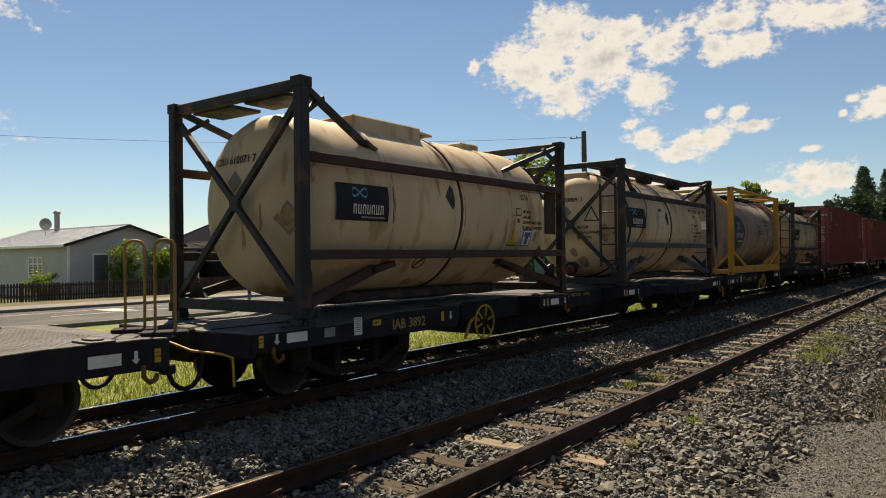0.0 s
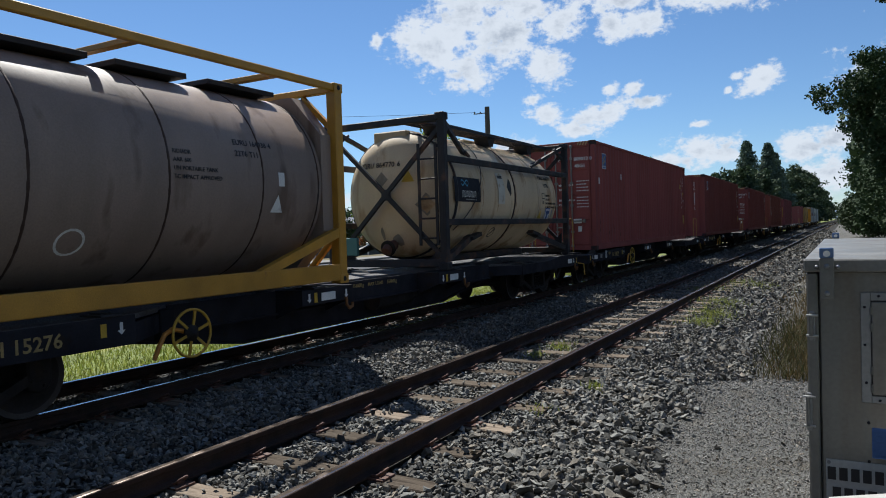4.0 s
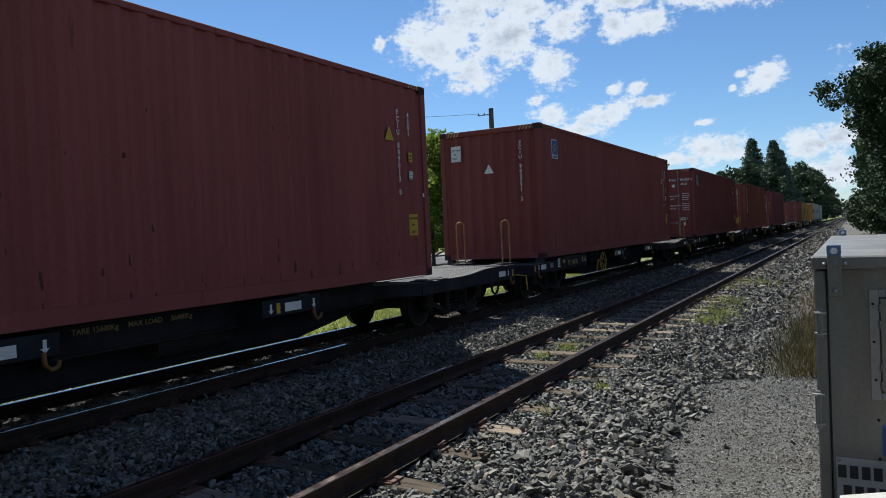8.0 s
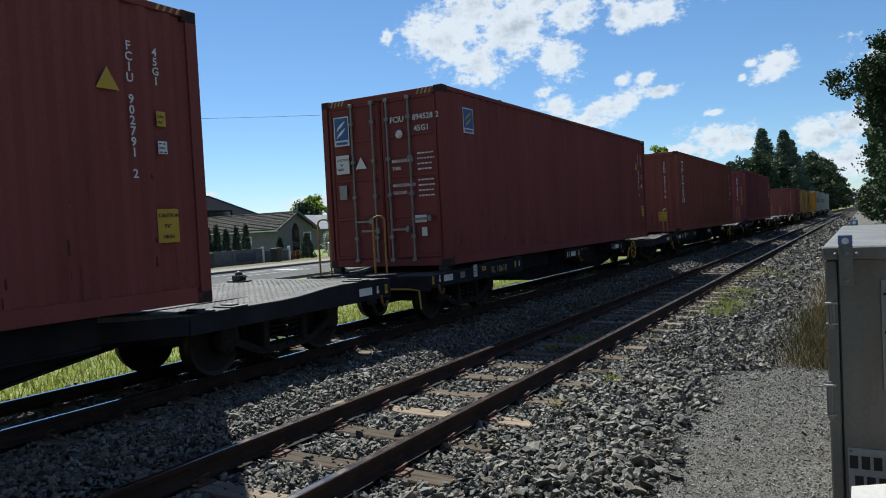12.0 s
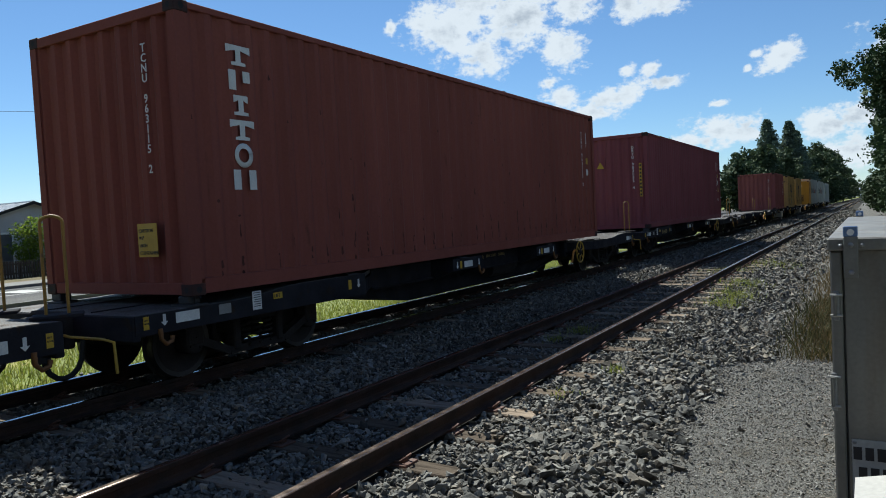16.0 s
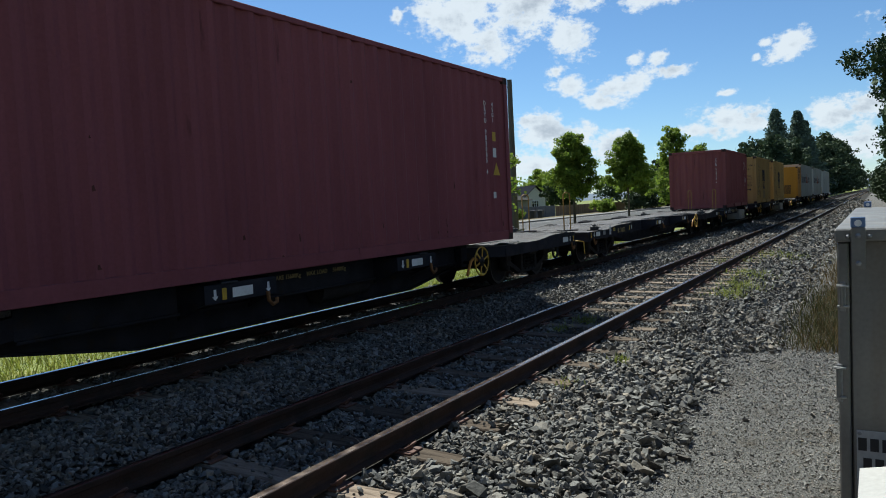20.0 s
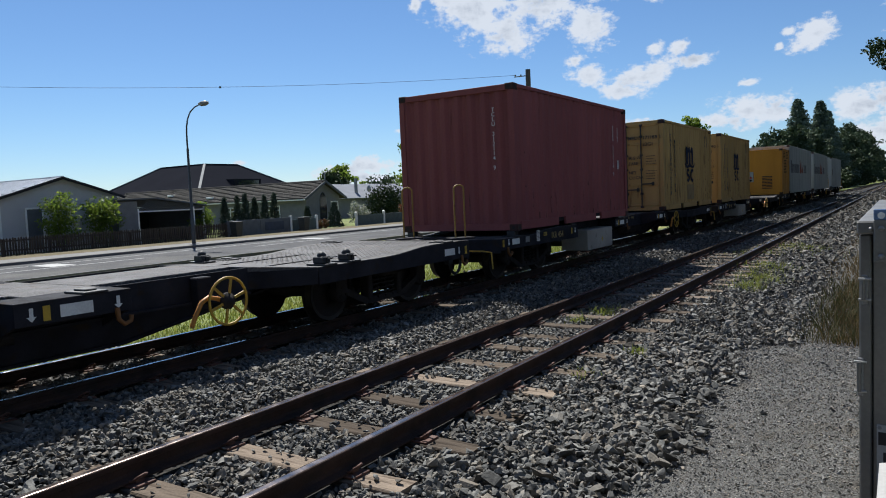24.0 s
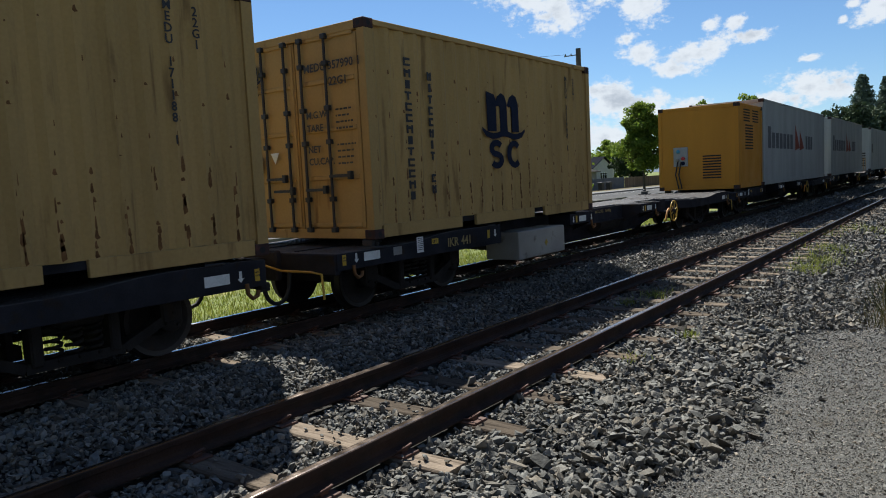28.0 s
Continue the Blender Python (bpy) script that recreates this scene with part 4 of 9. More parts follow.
def tread_shape(rear):
    """Worn checker ridges on the sloping part of a deck end."""
    s = Shape()
    rows, e, d = (REAR_DECK, DECK_L, -1) if rear else (FRONT_DECK, 0.0, 1)
    us, zs = [r[0] for r in rows], [r[1] for r in rows]
    u0, u1 = (0.35, 3.2) if rear else (0.9, 3.2)
    n = int((u1 - u0) / 0.045)
    for k in range(n):
        u = u0 + (u1 - u0) * k / n
        z = float(np.interp(u, us, zs)) + 0.0005
        for j in range(46):
            x = -1.08 + 2.16 * (j + 0.5 * (k % 2)) / 46
            lean = 0.013 if (j + k) % 2 else -0.013
            s.add([(x - 0.013, e + d * (u - lean), z), (x, e + d * u + 0.004, z + 0.0025), (x + 0.013, e + d * (u + lean), z), (x, e + d * u - 0.004, z + 0.0025)], [(0, 1, 2), (0, 2, 3)])
    return s


def outrigger_shape():
    """A deep bracket beside the narrow deck, with a flat top."""
    s = Shape().prism([(INSET, 0.5), (FULL, 0.68), (FULL + 0.012, 0.855), (INSET, 0.855)], -0.5, -0.47).prism([(INSET, 0.5), (FULL, 0.68), (FULL + 0.012, 0.855), (INSET, 0.855)], 0.47, 0.5)
    return s.box(INSET, FULL + 0.012, -0.5, 0.5, 0.835, 0.86, 0.004).box(FULL - 0.012, FULL + 0.012, -0.5, 0.5, 0.67, 0.84, 0.004)


def sill_shape(side, rear):
    """Outer sill of a wide end, following the humped deck and turning in to the narrow middle."""
    x = side * FULL
    rows, e, d = (REAR_DECK, DECK_L, -1) if rear else (FRONT_DECK, 0.0, 1)
    poly = [(e + d * u, z - 0.005) for u, z in rows if u <= 3.45]
    poly += [(e + d * 3.45, 0.585), (e, 0.6)]
    s = Shape().prism(poly, x - 0.012, x + 0.012, "x")
    y1 = e + d * 3.45
    s.beam((x - side * 0.012, y1, 0.685), (side * INSET, y1 + d * 0.7, 0.7), 0.024, 0.19)
    a, b = sorted((e, y1))
    return s.box(min(x, x - side * 0.07), max(x, x - side * 0.07), a, b, 0.59, 0.612)


def mid_sill_shape(side):
    x = side * INSET
    return Shape().box(x - 0.012, x + 0.012, 4.15, DECK_L - 4.15, 0.58, 0.85).box(x - 0.05, x + 0.05, 4.15, DECK_L - 4.15, 0.56, 0.585)


def belly_shape():
    """Fish-bellied centre sill."""
    poly = [(0.1, 0.5), (0.1, 0.8), (DECK_L - 0.1, 0.8), (DECK_L - 0.1, 0.5), (12.9, 0.5), (12.6, 0.56), (10.5, 0.25), (5.5, 0.25), (3.4, 0.56), (3.1, 0.5)]
    s = Shape()
    for x in (-0.42, 0.42):
        s.prism(poly, x - 0.012, x + 0.012, "x")
    s.box(-0.5, 0.5, 5.5, 10.5, 0.23, 0.255).box(-0.43, 0.43, 0.1, 3.4, 0.49, 0.51).box(-0.43, 0.43, 12.6, DECK_L - 0.1, 0.49, 0.51)
    for a, b, za, zb in ((3.4, 5.5, 0.56, 0.243), (12.6, 10.5, 0.56, 0.243)):
        s.beam((0, a, za), (0, b, zb), 1.0, 0.025)
    for y in (3.7, 5.5, 7.3, 8.7, 10.5, 12.3):
        s.box(-0.76, 0.76, y - 0.04, y + 0.04, 0.6, 0.8)
    return s


def rail_loop(x0, x1):
    """A handrail loop that stands on the deck end."""
    pts = [(x0, 0, 0.0), (x0, 0, 0.8)]
    for k in range(1, 8):
        a = math.pi - math.pi * k / 8
        pts.append(((x0 + x1) / 2 + (x1 - x0) / 2 * math.cos(a), 0, 0.8 + abs(x1 - x0) / 2 * math.sin(a) * 0.7))
    return Shape().tube(pts + [(x1, 0, 0.8), (x1, 0, 0.0)], 0.014, 8)


def coupler_shape():
    s = Shape()
    s.box(-0.11, 0.11, -0.62, 0.0, 0.54, 0.74, 0.02).box(-0.16, 0.16, -0.6, -0.38, 0.5, 0.78, 0.03).box(-0.3, 0.3, -0.1, 0.0, 0.46, 0.82, 0.02)
    s.box(0.06, 0.16, -0.68, -0.56, 0.55, 0.73, 0.02)
    return s


def hose_shape(x):
    pts = [(x, 0.0, 0.58)]
    for k in range(9):
        a = math.pi * k / 8
        pts.append((x + 0.03 * k / 8, -0.22 + 0.2 * math.cos(a), 0.46 - 0.24 * math.sin(a)))
    return Shape().tube(pts, 0.026, 7).box(x - 0.03, x + 0.07, -0.5, -0.36, 0.4, 0.5, 0.012)


def lever_shape():
    return Shape().tube([(0.1, -0.3, 0.72), (0.45, -0.16, 0.6), (0.95, -0.16, 0.6), (1.12, -0.16, 0.58), (1.14, -0.16, 0.3)], 0.014, 7)


def lock_shape(rise):
    """A container lock: foot, ribbed pedestal and pointed head."""
    s = Shape().box(-0.16, 0.16, -0.1, 0.1, 0, 0.022, 0.004).box(-0.085, 0.085, -0.07, 0.07, 0.02, rise + 0.06, 0.012)
    s.box(-0.1, 0.1, -0.012, 0.012, 0.02, rise + 0.045).lathe([(0.052, rise + 0.05), (0.058, rise + 0.075), (0.042, rise + 0.1), (0.015, rise + 0.118), (0.0, rise + 0.12)], 10, "z")
    return s.tube([(0.08, 0, rise + 0.03), (0.15, 0.02, rise + 0.035)], 0.01, 6)


def arrow_shape(h=0.11):
    w = h * 0.36
    return Shape().prism([(0, -h / 2), (w, -h / 2 + w), (w * 0.4, -h / 2 + w), (w * 0.4, h / 2), (-w * 0.4, h / 2), (-w * 0.4, -h / 2 + w), (-w, -h / 2 + w)], 0.0, 0.003, "x")


def plate_shape(w, h, d=0.004):
    return Shape().box(0, d, -w / 2, w / 2, -h / 2, h / 2)


DECKS = [k.mesh("deck_plate", MAT["deck"]) for k in deck_shapes()]
SILLS = [sill_shape(side, rear).mesh("side_sill", MAT["steel_dark"]) for side in (-1, 1) for rear in (False, True)]
TREADS = [tread_shape(rear).mesh("checker_tread", MAT["deck_worn"]) for rear in (False, True)]
SILLS += [mid_sill_shape(side).mesh("side_sill", MAT["steel_dark"]) for side in (-1, 1)]
OUTRIGGER = outrigger_shape().mesh("outrigger", MAT["steel_dark"])
BELLY = belly_shape().mesh("centre_sill", MAT["steel_dark"])
HEADS = [Shape().box(-1.2, 1.2, -0.02, 0.06, 0.55, top, 0.01).mesh("headstock", MAT["steel_dark"]) for top in (0.786, 0.846)]
COUPLER, HOSE, LEVER = coupler_shape().mesh("coupler", MAT["bogie"]), hose_shape(0.42).mesh("air_hose", MAT["tyre"]), lever_shape().mesh("uncoupling_lever", MAT["yellow"])
LOOP, LOCK_PLATE = rail_loop(-0.085, 0.085).mesh("handrail", MAT["ochre"]), Shape().box(-0.15, 0.15, -0.11, 0.11, 0, 0.018, 0.004).box(-0.1, 0.07, -0.055, 0.055, 0.016, 0.034, 0.006).mesh("lock_plate", MAT["lock"])
TALL_LOCK = lock_shape(0.045).mesh("twist_lock", MAT["lock"])
STEP = Shape().box(-0.2, 0.2, -0.13, 0.13, 0.0, 0.03, 0.006).mesh("rail_foot", MAT["steel_dark"])
ARROW = arrow_shape().mesh("arrow_mark", MAT["white_mark"])
WHITE = plate_shape(0.28, 0.1).mesh("reflector", MAT["white_mark"])
TAG = plate_shape(0.058, 0.12).mesh("yellow_tag", MAT["yellow_mark"])
SHEET = plate_shape(0.13, 0.2).mesh("data_sheet", MAT["white_mark"])
DATA_LINES = Shape()
for _k in range(7):
    DATA_LINES.box(0.004, 0.006, -0.05 + 0.012 * (_k % 2), 0.05 - 0.014 * ((_k * 3) % 3), 0.078 - 0.024 * _k, 0.086 - 0.024 * _k)
DATA_LINES = DATA_LINES.mesh("data_lines", MAT["black_mark"])
GREY_PLATE = plate_shape(0.16, 0.1).mesh("builder_plate", MAT["galv_dark"])
LIFT_TAG = plate_shape(0.14, 0.07).mesh("lift_tag", MAT["yellow_mark"])
HOOK = Shape().tube([(0.02, 0, 0.62), (0.03, 0, 0.52), (0.035, 0.05, 0.47), (0.035, 0.11, 0.49), (0.035, 0.12, 0.54)], 0.022, 7).mesh("lashing_hook", MAT["hook"])
CYLINDER = Shape().tube([(0.6, -0.5, 0.5), (0.6, 0.5, 0.5)], 0.15, 14).tube([(0.6, 0.5, 0.5), (0.6, 0.8, 0.5)], 0.05, 8).mesh("brake_cylinder", MAT["bogie"])


def flat_wagon(front, label, code="", wheel_at=4.6, rails=(0.0, 1.0), white_box=False, marks=True):
    """A container flat wagon; front: the place of its leading end along the train."""
    w = ride(thing("flat_wagon", label, "railway wagon", group="wagons of the freight train"), front)
    for me in DECKS:
        part("deck_plate", me, None, w, "worn grey steel deck plate")
    for me in SILLS:
        part("side_sill", me, None, w)
    for me in TREADS:
        tagged(part("checker_tread", me, None, w, "worn shiny checker ridges"), kind="stuff")
    for y in OUTRIGGERS:
        for turn in (0, 180):
            part("outrigger", OUTRIGGER, None, w, "dark bracket for the container lock", (0, y, 0), pose(0, 0, 0, 0, 0, turn))
    part("centre_sill", BELLY, None, w)
    for y, turn in ((0.0, 0), (DECK_L, 180)):
        h = part("headstock", HEADS[1 if turn else 0], None, w, "", (0, y, 0), pose(0, 0, 0, 0, 0, turn))
        part("coupler", COUPLER, None, h)
        part("air_hose", HOSE, None, h)
        part("uncoupling_lever", LEVER, None, h, "yellow bent rod")
    add_bogie(w, 1.85)
    add_bogie(w, DECK_L - 1.75)
    part("brake_cylinder", CYLINDER, None, w, "", (0, 8.6, 0))
    part("hand_wheel_bracket", WHEEL_BRACKET, None, w, "", (1.27, wheel_at, 0.58))
    hw = part("hand_wheel", HAND_WHEEL, None, w, "yellow spoked brake wheel", (1.27, wheel_at, 0.60))
    for k in range(6):
        part("spoke", SPOKE, None, hw, "", (0, 0, 0), pose(0, 0, 0, 60 * k + 18, 0, 0))
    part("hub", WHEEL_HUB, None, hw, "rusty hub")
    part("brake_lever", BRAKE_LEVER, None, hw, "orange bent lever")
    if rails:
        for x in rails:
            f = part("rail_foot", STEP, None, w, "", (x, DECK_L + 0.1, 0.862), pose(0, 0, 0, 0, 0, 55))
            part("handrail", LOOP, None, f, "yellow bent handrail loop")
    empty = label.startswith("empty")
    for y, z in ((0.72, 0.79), (3.2, 0.862), (6.1, 0.861), (9.8, 0.861), (12.75, 0.792), (13.2, 0.79), (DECK_L - 0.6, 0.862)):
        for x in (-1.08, 1.08):
            if y < 1 or (empty and (y == 12.75 or (x > 0 and y == 13.2))) or (x < 0 and y > 14 and not empty):
                part("twist_lock", TALL_LOCK, None, w, "", (x, y, z))
            else:
                part("lock_plate", LOCK_PLATE, None, w, "black folded-down lock", (x, y, z))
    if marks:
        x = 1.214
        for base, flip in ((0.0, 1), (DECK_L, -1)):
            tag = part("yellow_tag", TAG, None, w, "yellow tag", (x, base + flip * 0.11, 0.71))
            part("lettering", text_mesh("LEFT", 0.02, "black_mark"), None, tag, "", (0.0065, -0.024, 0.02), SIDE)
            part("lettering", text_mesh("LOCK", 0.02, "black_mark"), None, tag, "", (0.0065, -0.024, -0.012), SIDE)
            part("arrow_mark", ARROW, None, w, "white arrow", (x, base + flip * 0.31, 0.715))
            part("reflector", WHITE, None, w, "white reflector", (x, base + flip * 0.58, 0.715))
            part("lashing_hook", HOOK, None, w, "rusty orange hook", (x - 0.01, base + flip * 0.25, 0.02))
        for y in OUTRIGGERS:
            part("arrow_mark", ARROW, None, w, "white arrow", (x, y - 0.37, 0.757))
            part("yellow_tag", TAG, None, w, "yellow tag", (x, y - 0.25, 0.757))
            part("reflector", WHITE, None, w, "white reflector", (x, y, 0.757))
            part("arrow_mark", ARROW, None, w, "white arrow", (x, y + 0.37, 0.757))
            part("lashing_hook", HOOK, None, w, "rusty orange hook", (x - 0.01, y + 0.35, 0.09))
        part("builder_plate", GREY_PLATE, None, w, "", (x, 1.05, 0.72))
        sh = part("data_sheet", SHEET, None, w, "white data sheet", (x, 1.5, 0.75))
        part("data_lines", DATA_LINES, None, sh)
        lt = part("lift_tag", LIFT_TAG, None, w, "yellow tag", (x, 1.82, 0.765))
        part("lettering", text_mesh("LIFT", 0.052, "black_mark"), None, lt, "", (0.0065, -0.06, -0.018), SIDE)
        part("arrow_mark", ARROW, None, w, "white arrow", (x, 3.3, 0.745))
        part("yellow_tag", TAG, None, w, "yellow tag", (x, 3.12, 0.745))
        if code:
            word_row(w, "number_lettering", code.split(), 0.17, "code_mark", "yellow stencilled code", (x + 0.002, 2.1, 0.66), SIDE)
        word_row(w, "load_lettering", ("TARE", "15600Kg", "MAX", "LOAD", "56400Kg"), 0.076, "code_mark", "faint ochre lettering", (INSET + 0.016, 7.15, 0.755), SIDE)
    if white_box:
        eb = part("equipment_box", Shape().box(0.62, 1.235, 3.95, 5.5, 0.26, 0.7, 0.012), "box_steel", w, "dusty beige equipment box under the deck")
        part("box_tag", Shape().prism([(4.78, 0.46), (4.83, 0.4), (4.88, 0.46), (4.83, 0.52)], 1.234, 1.239, "x"), "yellow_mark", eb, "small yellow diamond tag")
    return w


# ---- containers ----
CORR = [(0.0, 0.0), (0.072, 0.0), (0.14, -0.036), (0.21, -0.036), (0.278, 0.0)]


def corrugated(length, z0, z1, depth=0.036, pitch=0.278):
    """A corrugated wall along y, facing +x, between z0 and z1; x = 0 is its outer face."""
    s = Shape()
    n = max(1, round(length / pitch))
    p = length / n
    pts = []
    for k in range(n):
        for t, d in CORR[:-1]:
            pts.append((d / 0.036 * depth, k * p + t / 0.278 * p))
    pts.append((0.0, length))
    vs = [(x, y, z) for x, y in pts for z in (z0, z1)]
    fs = [(2 * i, 2 * i + 2, 2 * i + 3, 2 * i + 1) for i in range(len(pts) - 1)]
    return s.add(vs, fs)


BOXES = {}


def container_meshes(length, height, mat, pockets):
    key = (length, height, mat)
    if key in BOXES:
        return BOXES[key]
    hw, m = 1.219, MAT[mat]
    post = Shape().prism([(0, 0), (-0.11, 0), (-0.11, 0.05), (-0.05, 0.13), (0, 0.13)], 0.118, height - 0.118, "z")
    top_rail = Shape().box(hw - 0.06, hw, 0.17, length - 0.17, height - 0.075, height - 0.008, 0.006)
    mid = length / 2
    runs = ((0.17, mid - 1.2), (mid - 0.84, mid + 0.84), (mid + 1.2, length - 0.17)) if pockets else ((0.17, length - 0.17),)
    low_rails = [Shape().box(hw - 0.05, hw, a, b, 0.012, 0.165, 0.005) for a, b in runs]
    header = Shape().box(-hw + 0.1, hw - 0.1, 0.0, 0.06, height - 0.12, height - 0.012, 0.006)
    footer = Shape().box(-hw + 0.1, hw - 0.1, 0.01, 0.08, 0.01, 0.13, 0.006)
    castings = Shape().box(-0.162, 0.0, 0.0, 0.178, 0.0, 0.118, 0.008)
    side_hole = Shape().lathe([(0.0, 0.0015), (0.034, 0.0015)], 12, "x", (0, 0.089, 0.059))
    end_hole = Shape().lathe([(0.0, -0.0015), (0.03, -0.0015)], 12, "y", (-0.081, 0, 0.059))
    roof = Shape()
    n = round(length / 0.42)
    vs, fs = [], []
    for k in range(n * 4 + 1):
        y = 0.06 + (length - 0.12) * k / (n * 4)
        z = height - 0.03 - (0.02 if k % 4 in (2, 3) else 0.0)
        vs += [(-hw + 0.03, y, z), (hw - 0.03, y, z)]
    fs = [(2 * i, 2 * i + 1, 2 * i + 3, 2 * i + 2) for i in range(n * 4)]
    roof.add(vs, fs)
    floor = Shape().box(-hw + 0.05, hw - 0.05, 0.08, length - 0.08, 0.08, 0.15)
    wall = corrugated(length - 0.2, 0.155, height - 0.07)
    end = corrugated(2 * hw - 0.16, 0.12, height - 0.11, 0.045, 0.28)
    BOXES[key] = {k: s.mesh(k, mm) for k, s, mm in (("corner_post", post, m), ("top_rail", top_rail, m), ("header", header, m), ("footer", footer, m), ("corner_casting", castings, MAT["casting"]), ("side_hole", side_hole, MAT["void"]), ("end_hole", end_hole, MAT["void"]),
                                                    ("roof", roof, m), ("floor_panel", floor, MAT["steel_dark"]), ("side_wall", wall, m), ("end_wall", end, m))}
    BOXES[key]["low_rails"] = [q.mesh("bottom_rail", m) for q in low_rails]
    return BOXES[key]


def box_frame(c, b, length):
    """Rails, end headers and corner posts with their castings."""
    up = (0, 0, BASE_Z)
    for sx in (-1, 1):
        flip = Matrix.Diagonal((sx, 1, 1, 1))
        part("top_rail", b["top_rail"], None, c, "", up, flip)
        for me in b["low_rails"]:
            part("bottom_rail", me, None, c, "", up, flip)
        for sy in (0, 1):
            m = Matrix.Diagonal((sx, 1 if not sy else -1, 1, 1))
            part("corner_post", b["corner_post"], None, c, "", (sx * 1.219, sy * length, BASE_Z), m)
    for sy in (0, 1):
        m = Matrix.Diagonal((1, 1 if not sy else -1, 1, 1))
        part("end_header", b["header"], None, c, "", (0, sy * length, BASE_Z), m)
        part("end_footer", b["footer"], None, c, "", (0, sy * length, BASE_Z), m)


def box_corners(c, b, length, height, cast=None):
    """Corner castings with a hole in the side and one in the end."""
    for sx in (-1, 1):
        for sy in (0, 1):
            m = Matrix.Diagonal((sx, 1 if not sy else -1, 1, 1))
            for z in (0, height - 0.118):
                cc = part("corner_casting", cast or b["corner_casting"], None, c, "steel corner block with lock holes", (sx * 1.223, -0.004 if not sy else length + 0.004, BASE_Z + z), m)
                part("casting_hole", b["side_hole"], None, cc)
                part("casting_hole", b["end_hole"], None, cc)


def wear(c, length, height, mat, seed, streaks=70):
    """Rust runs on the corrugated side that faces the viewer."""
    rng = random.Random(seed)
    span = length - 0.2
    n = max(1, round(span / 0.278))
    p = span / n
    s = Shape()
    taken = set()
    for k in range(streaks):
        low = k % 6 != 0
        w, h = rng.uniform(0.006, 0.05), rng.uniform(0.02, 0.16) if low else rng.uniform(0.01, 0.07)
        crest, cell = rng.randrange(n), int((rng.expovariate(5.0) if low else rng.uniform(0.35, height - 0.55)) / 0.075)
        if (crest, cell) in taken or cell * 0.075 > height - 0.4:
            continue
        taken.add((crest, cell))
        y, z = 0.1 + crest * p + rng.uniform(0.002, 0.068 - w), BASE_Z + 0.165 + cell * 0.075
        a, b, d = w * rng.uniform(0.1, 0.4), w * rng.uniform(0.6, 0.95), rng.uniform(0.3, 0.7)
        s.add([(1.2085, y, z + h * 0.25), (1.2085, y + a, z), (1.2085, y + w, z + h * 0.15), (1.2085, y + b, z + h * d), (1.2085, y + b * 0.8, z + h), (1.2085, y + a * 0.6, z + h * 0.9)], [(0, 1, 2, 3, 4, 5)])
    tagged(part("rust_wear", s, mat, c, "dark rust runs on the side"), kind="stuff")


def door_meshes(height, mat):
    hw = 1.219
    m = MAT[mat]
    leaf = Shape().box(0.01, 1.1, 0.0, 0.045, 0.13, height - 0.125, 0.008)
    rib = Shape().box(0.09, 1.02, -0.022, -0.001, 0.02, 0.075, 0.008)
    stile = Shape().box(0.0, 0.06, -0.018, -0.001, 0.15, height - 0.15, 0.006)
    bar = Shape().tube([(0, -0.05, 0.1), (0, -0.05, height - 0.1)], 0.019, 8)
    for z in (0.12, 0.5, 1.2, height * 0.62, height - 0.45, height - 0.13):
        bar.box(-0.04, 0.04, -0.075, -0.015, z - 0.03, z + 0.03, 0.006)
    handle = Shape().beam((0, -0.08, 0.0), (0.36, -0.085, 0.0), 0.02, 0.035).box(0.3, 0.36, -0.09, -0.03, -0.05, 0.05, 0.006)
    return leaf.mesh("door_leaf", m), rib.mesh("door_rib", m), stile.mesh("door_stile", m), bar.mesh("lock_bar", MAT["galv"] if mat.startswith("red") else MAT["lock"]), handle.mesh("door_handle", MAT["galv"] if mat.startswith("red") else MAT["lock"])


def container(front, length, height, mat, label, doors=False, pockets=False, plain_side=False):
    c = ride(thing("shipping_container", label, "shipping container", group="containers on the freight train"), front)
    base = part("container_floor", container_meshes(length, height, mat, pockets)["floor_panel"], None, c, "", (0, 0, BASE_Z))
    b = container_meshes(length, height, mat, pockets)
    up = (0, 0, BASE_Z)
    box_frame(c, b, length)
    box_corners(c, b, length, height)
    part("roof", b["roof"], None, c, "", up)
    part("side_wall", b["side_wall"], None, c, "corrugated side wall", (1.219 - 0.012, 0.1, BASE_Z))
    part("side_wall", b["side_wall"], None, c, "corrugated side wall", (-1.219 + 0.012, length - 0.1, BASE_Z), pose(0, 0, 0, 0, 0, 180))
    part("end_wall", b["end_wall"], None, c, "corrugated end wall", (1.219 - 0.08, length - 0.02, BASE_Z), SIDE)
    if doors:
        leaf, rib, stile, bar, handle = door_meshes(height, mat)
        for s in (-1, 1):
            d = part("door", leaf, None, c, "closed container door", (0 if s > 0 else -1.11, 0.03, BASE_Z))
            for k in range(5):
                part("door_rib", rib, None, d, "", (0, 0, 0.13 + (height - 0.25) * 0.25 * k - (0.06 if k == 4 else 0)))
            for x in (0.03, 1.02):
                part("door_stile", stile, None, d, "", (x, 0, 0))
            for x in (0.15, 0.58) if s > 0 else (0.53, 0.96):
                lb = part("lock_bar", bar, None, d, "vertical locking bar", (x, 0, 0))
            for x, z in ((0.15, 0.62), (0.58, 0.78)) if s > 0 else ((0.53, 0.78), (0.66, 0.62)):
                part("door_handle", handle, None, d, "", (x, 0, z))
    else:
        part("end_wall", b["end_wall"], None, c, "corrugated end wall", (-1.219 + 0.08, 0.02, BASE_Z), pose(0, 0, 0, 0, 0, -90))
    return c


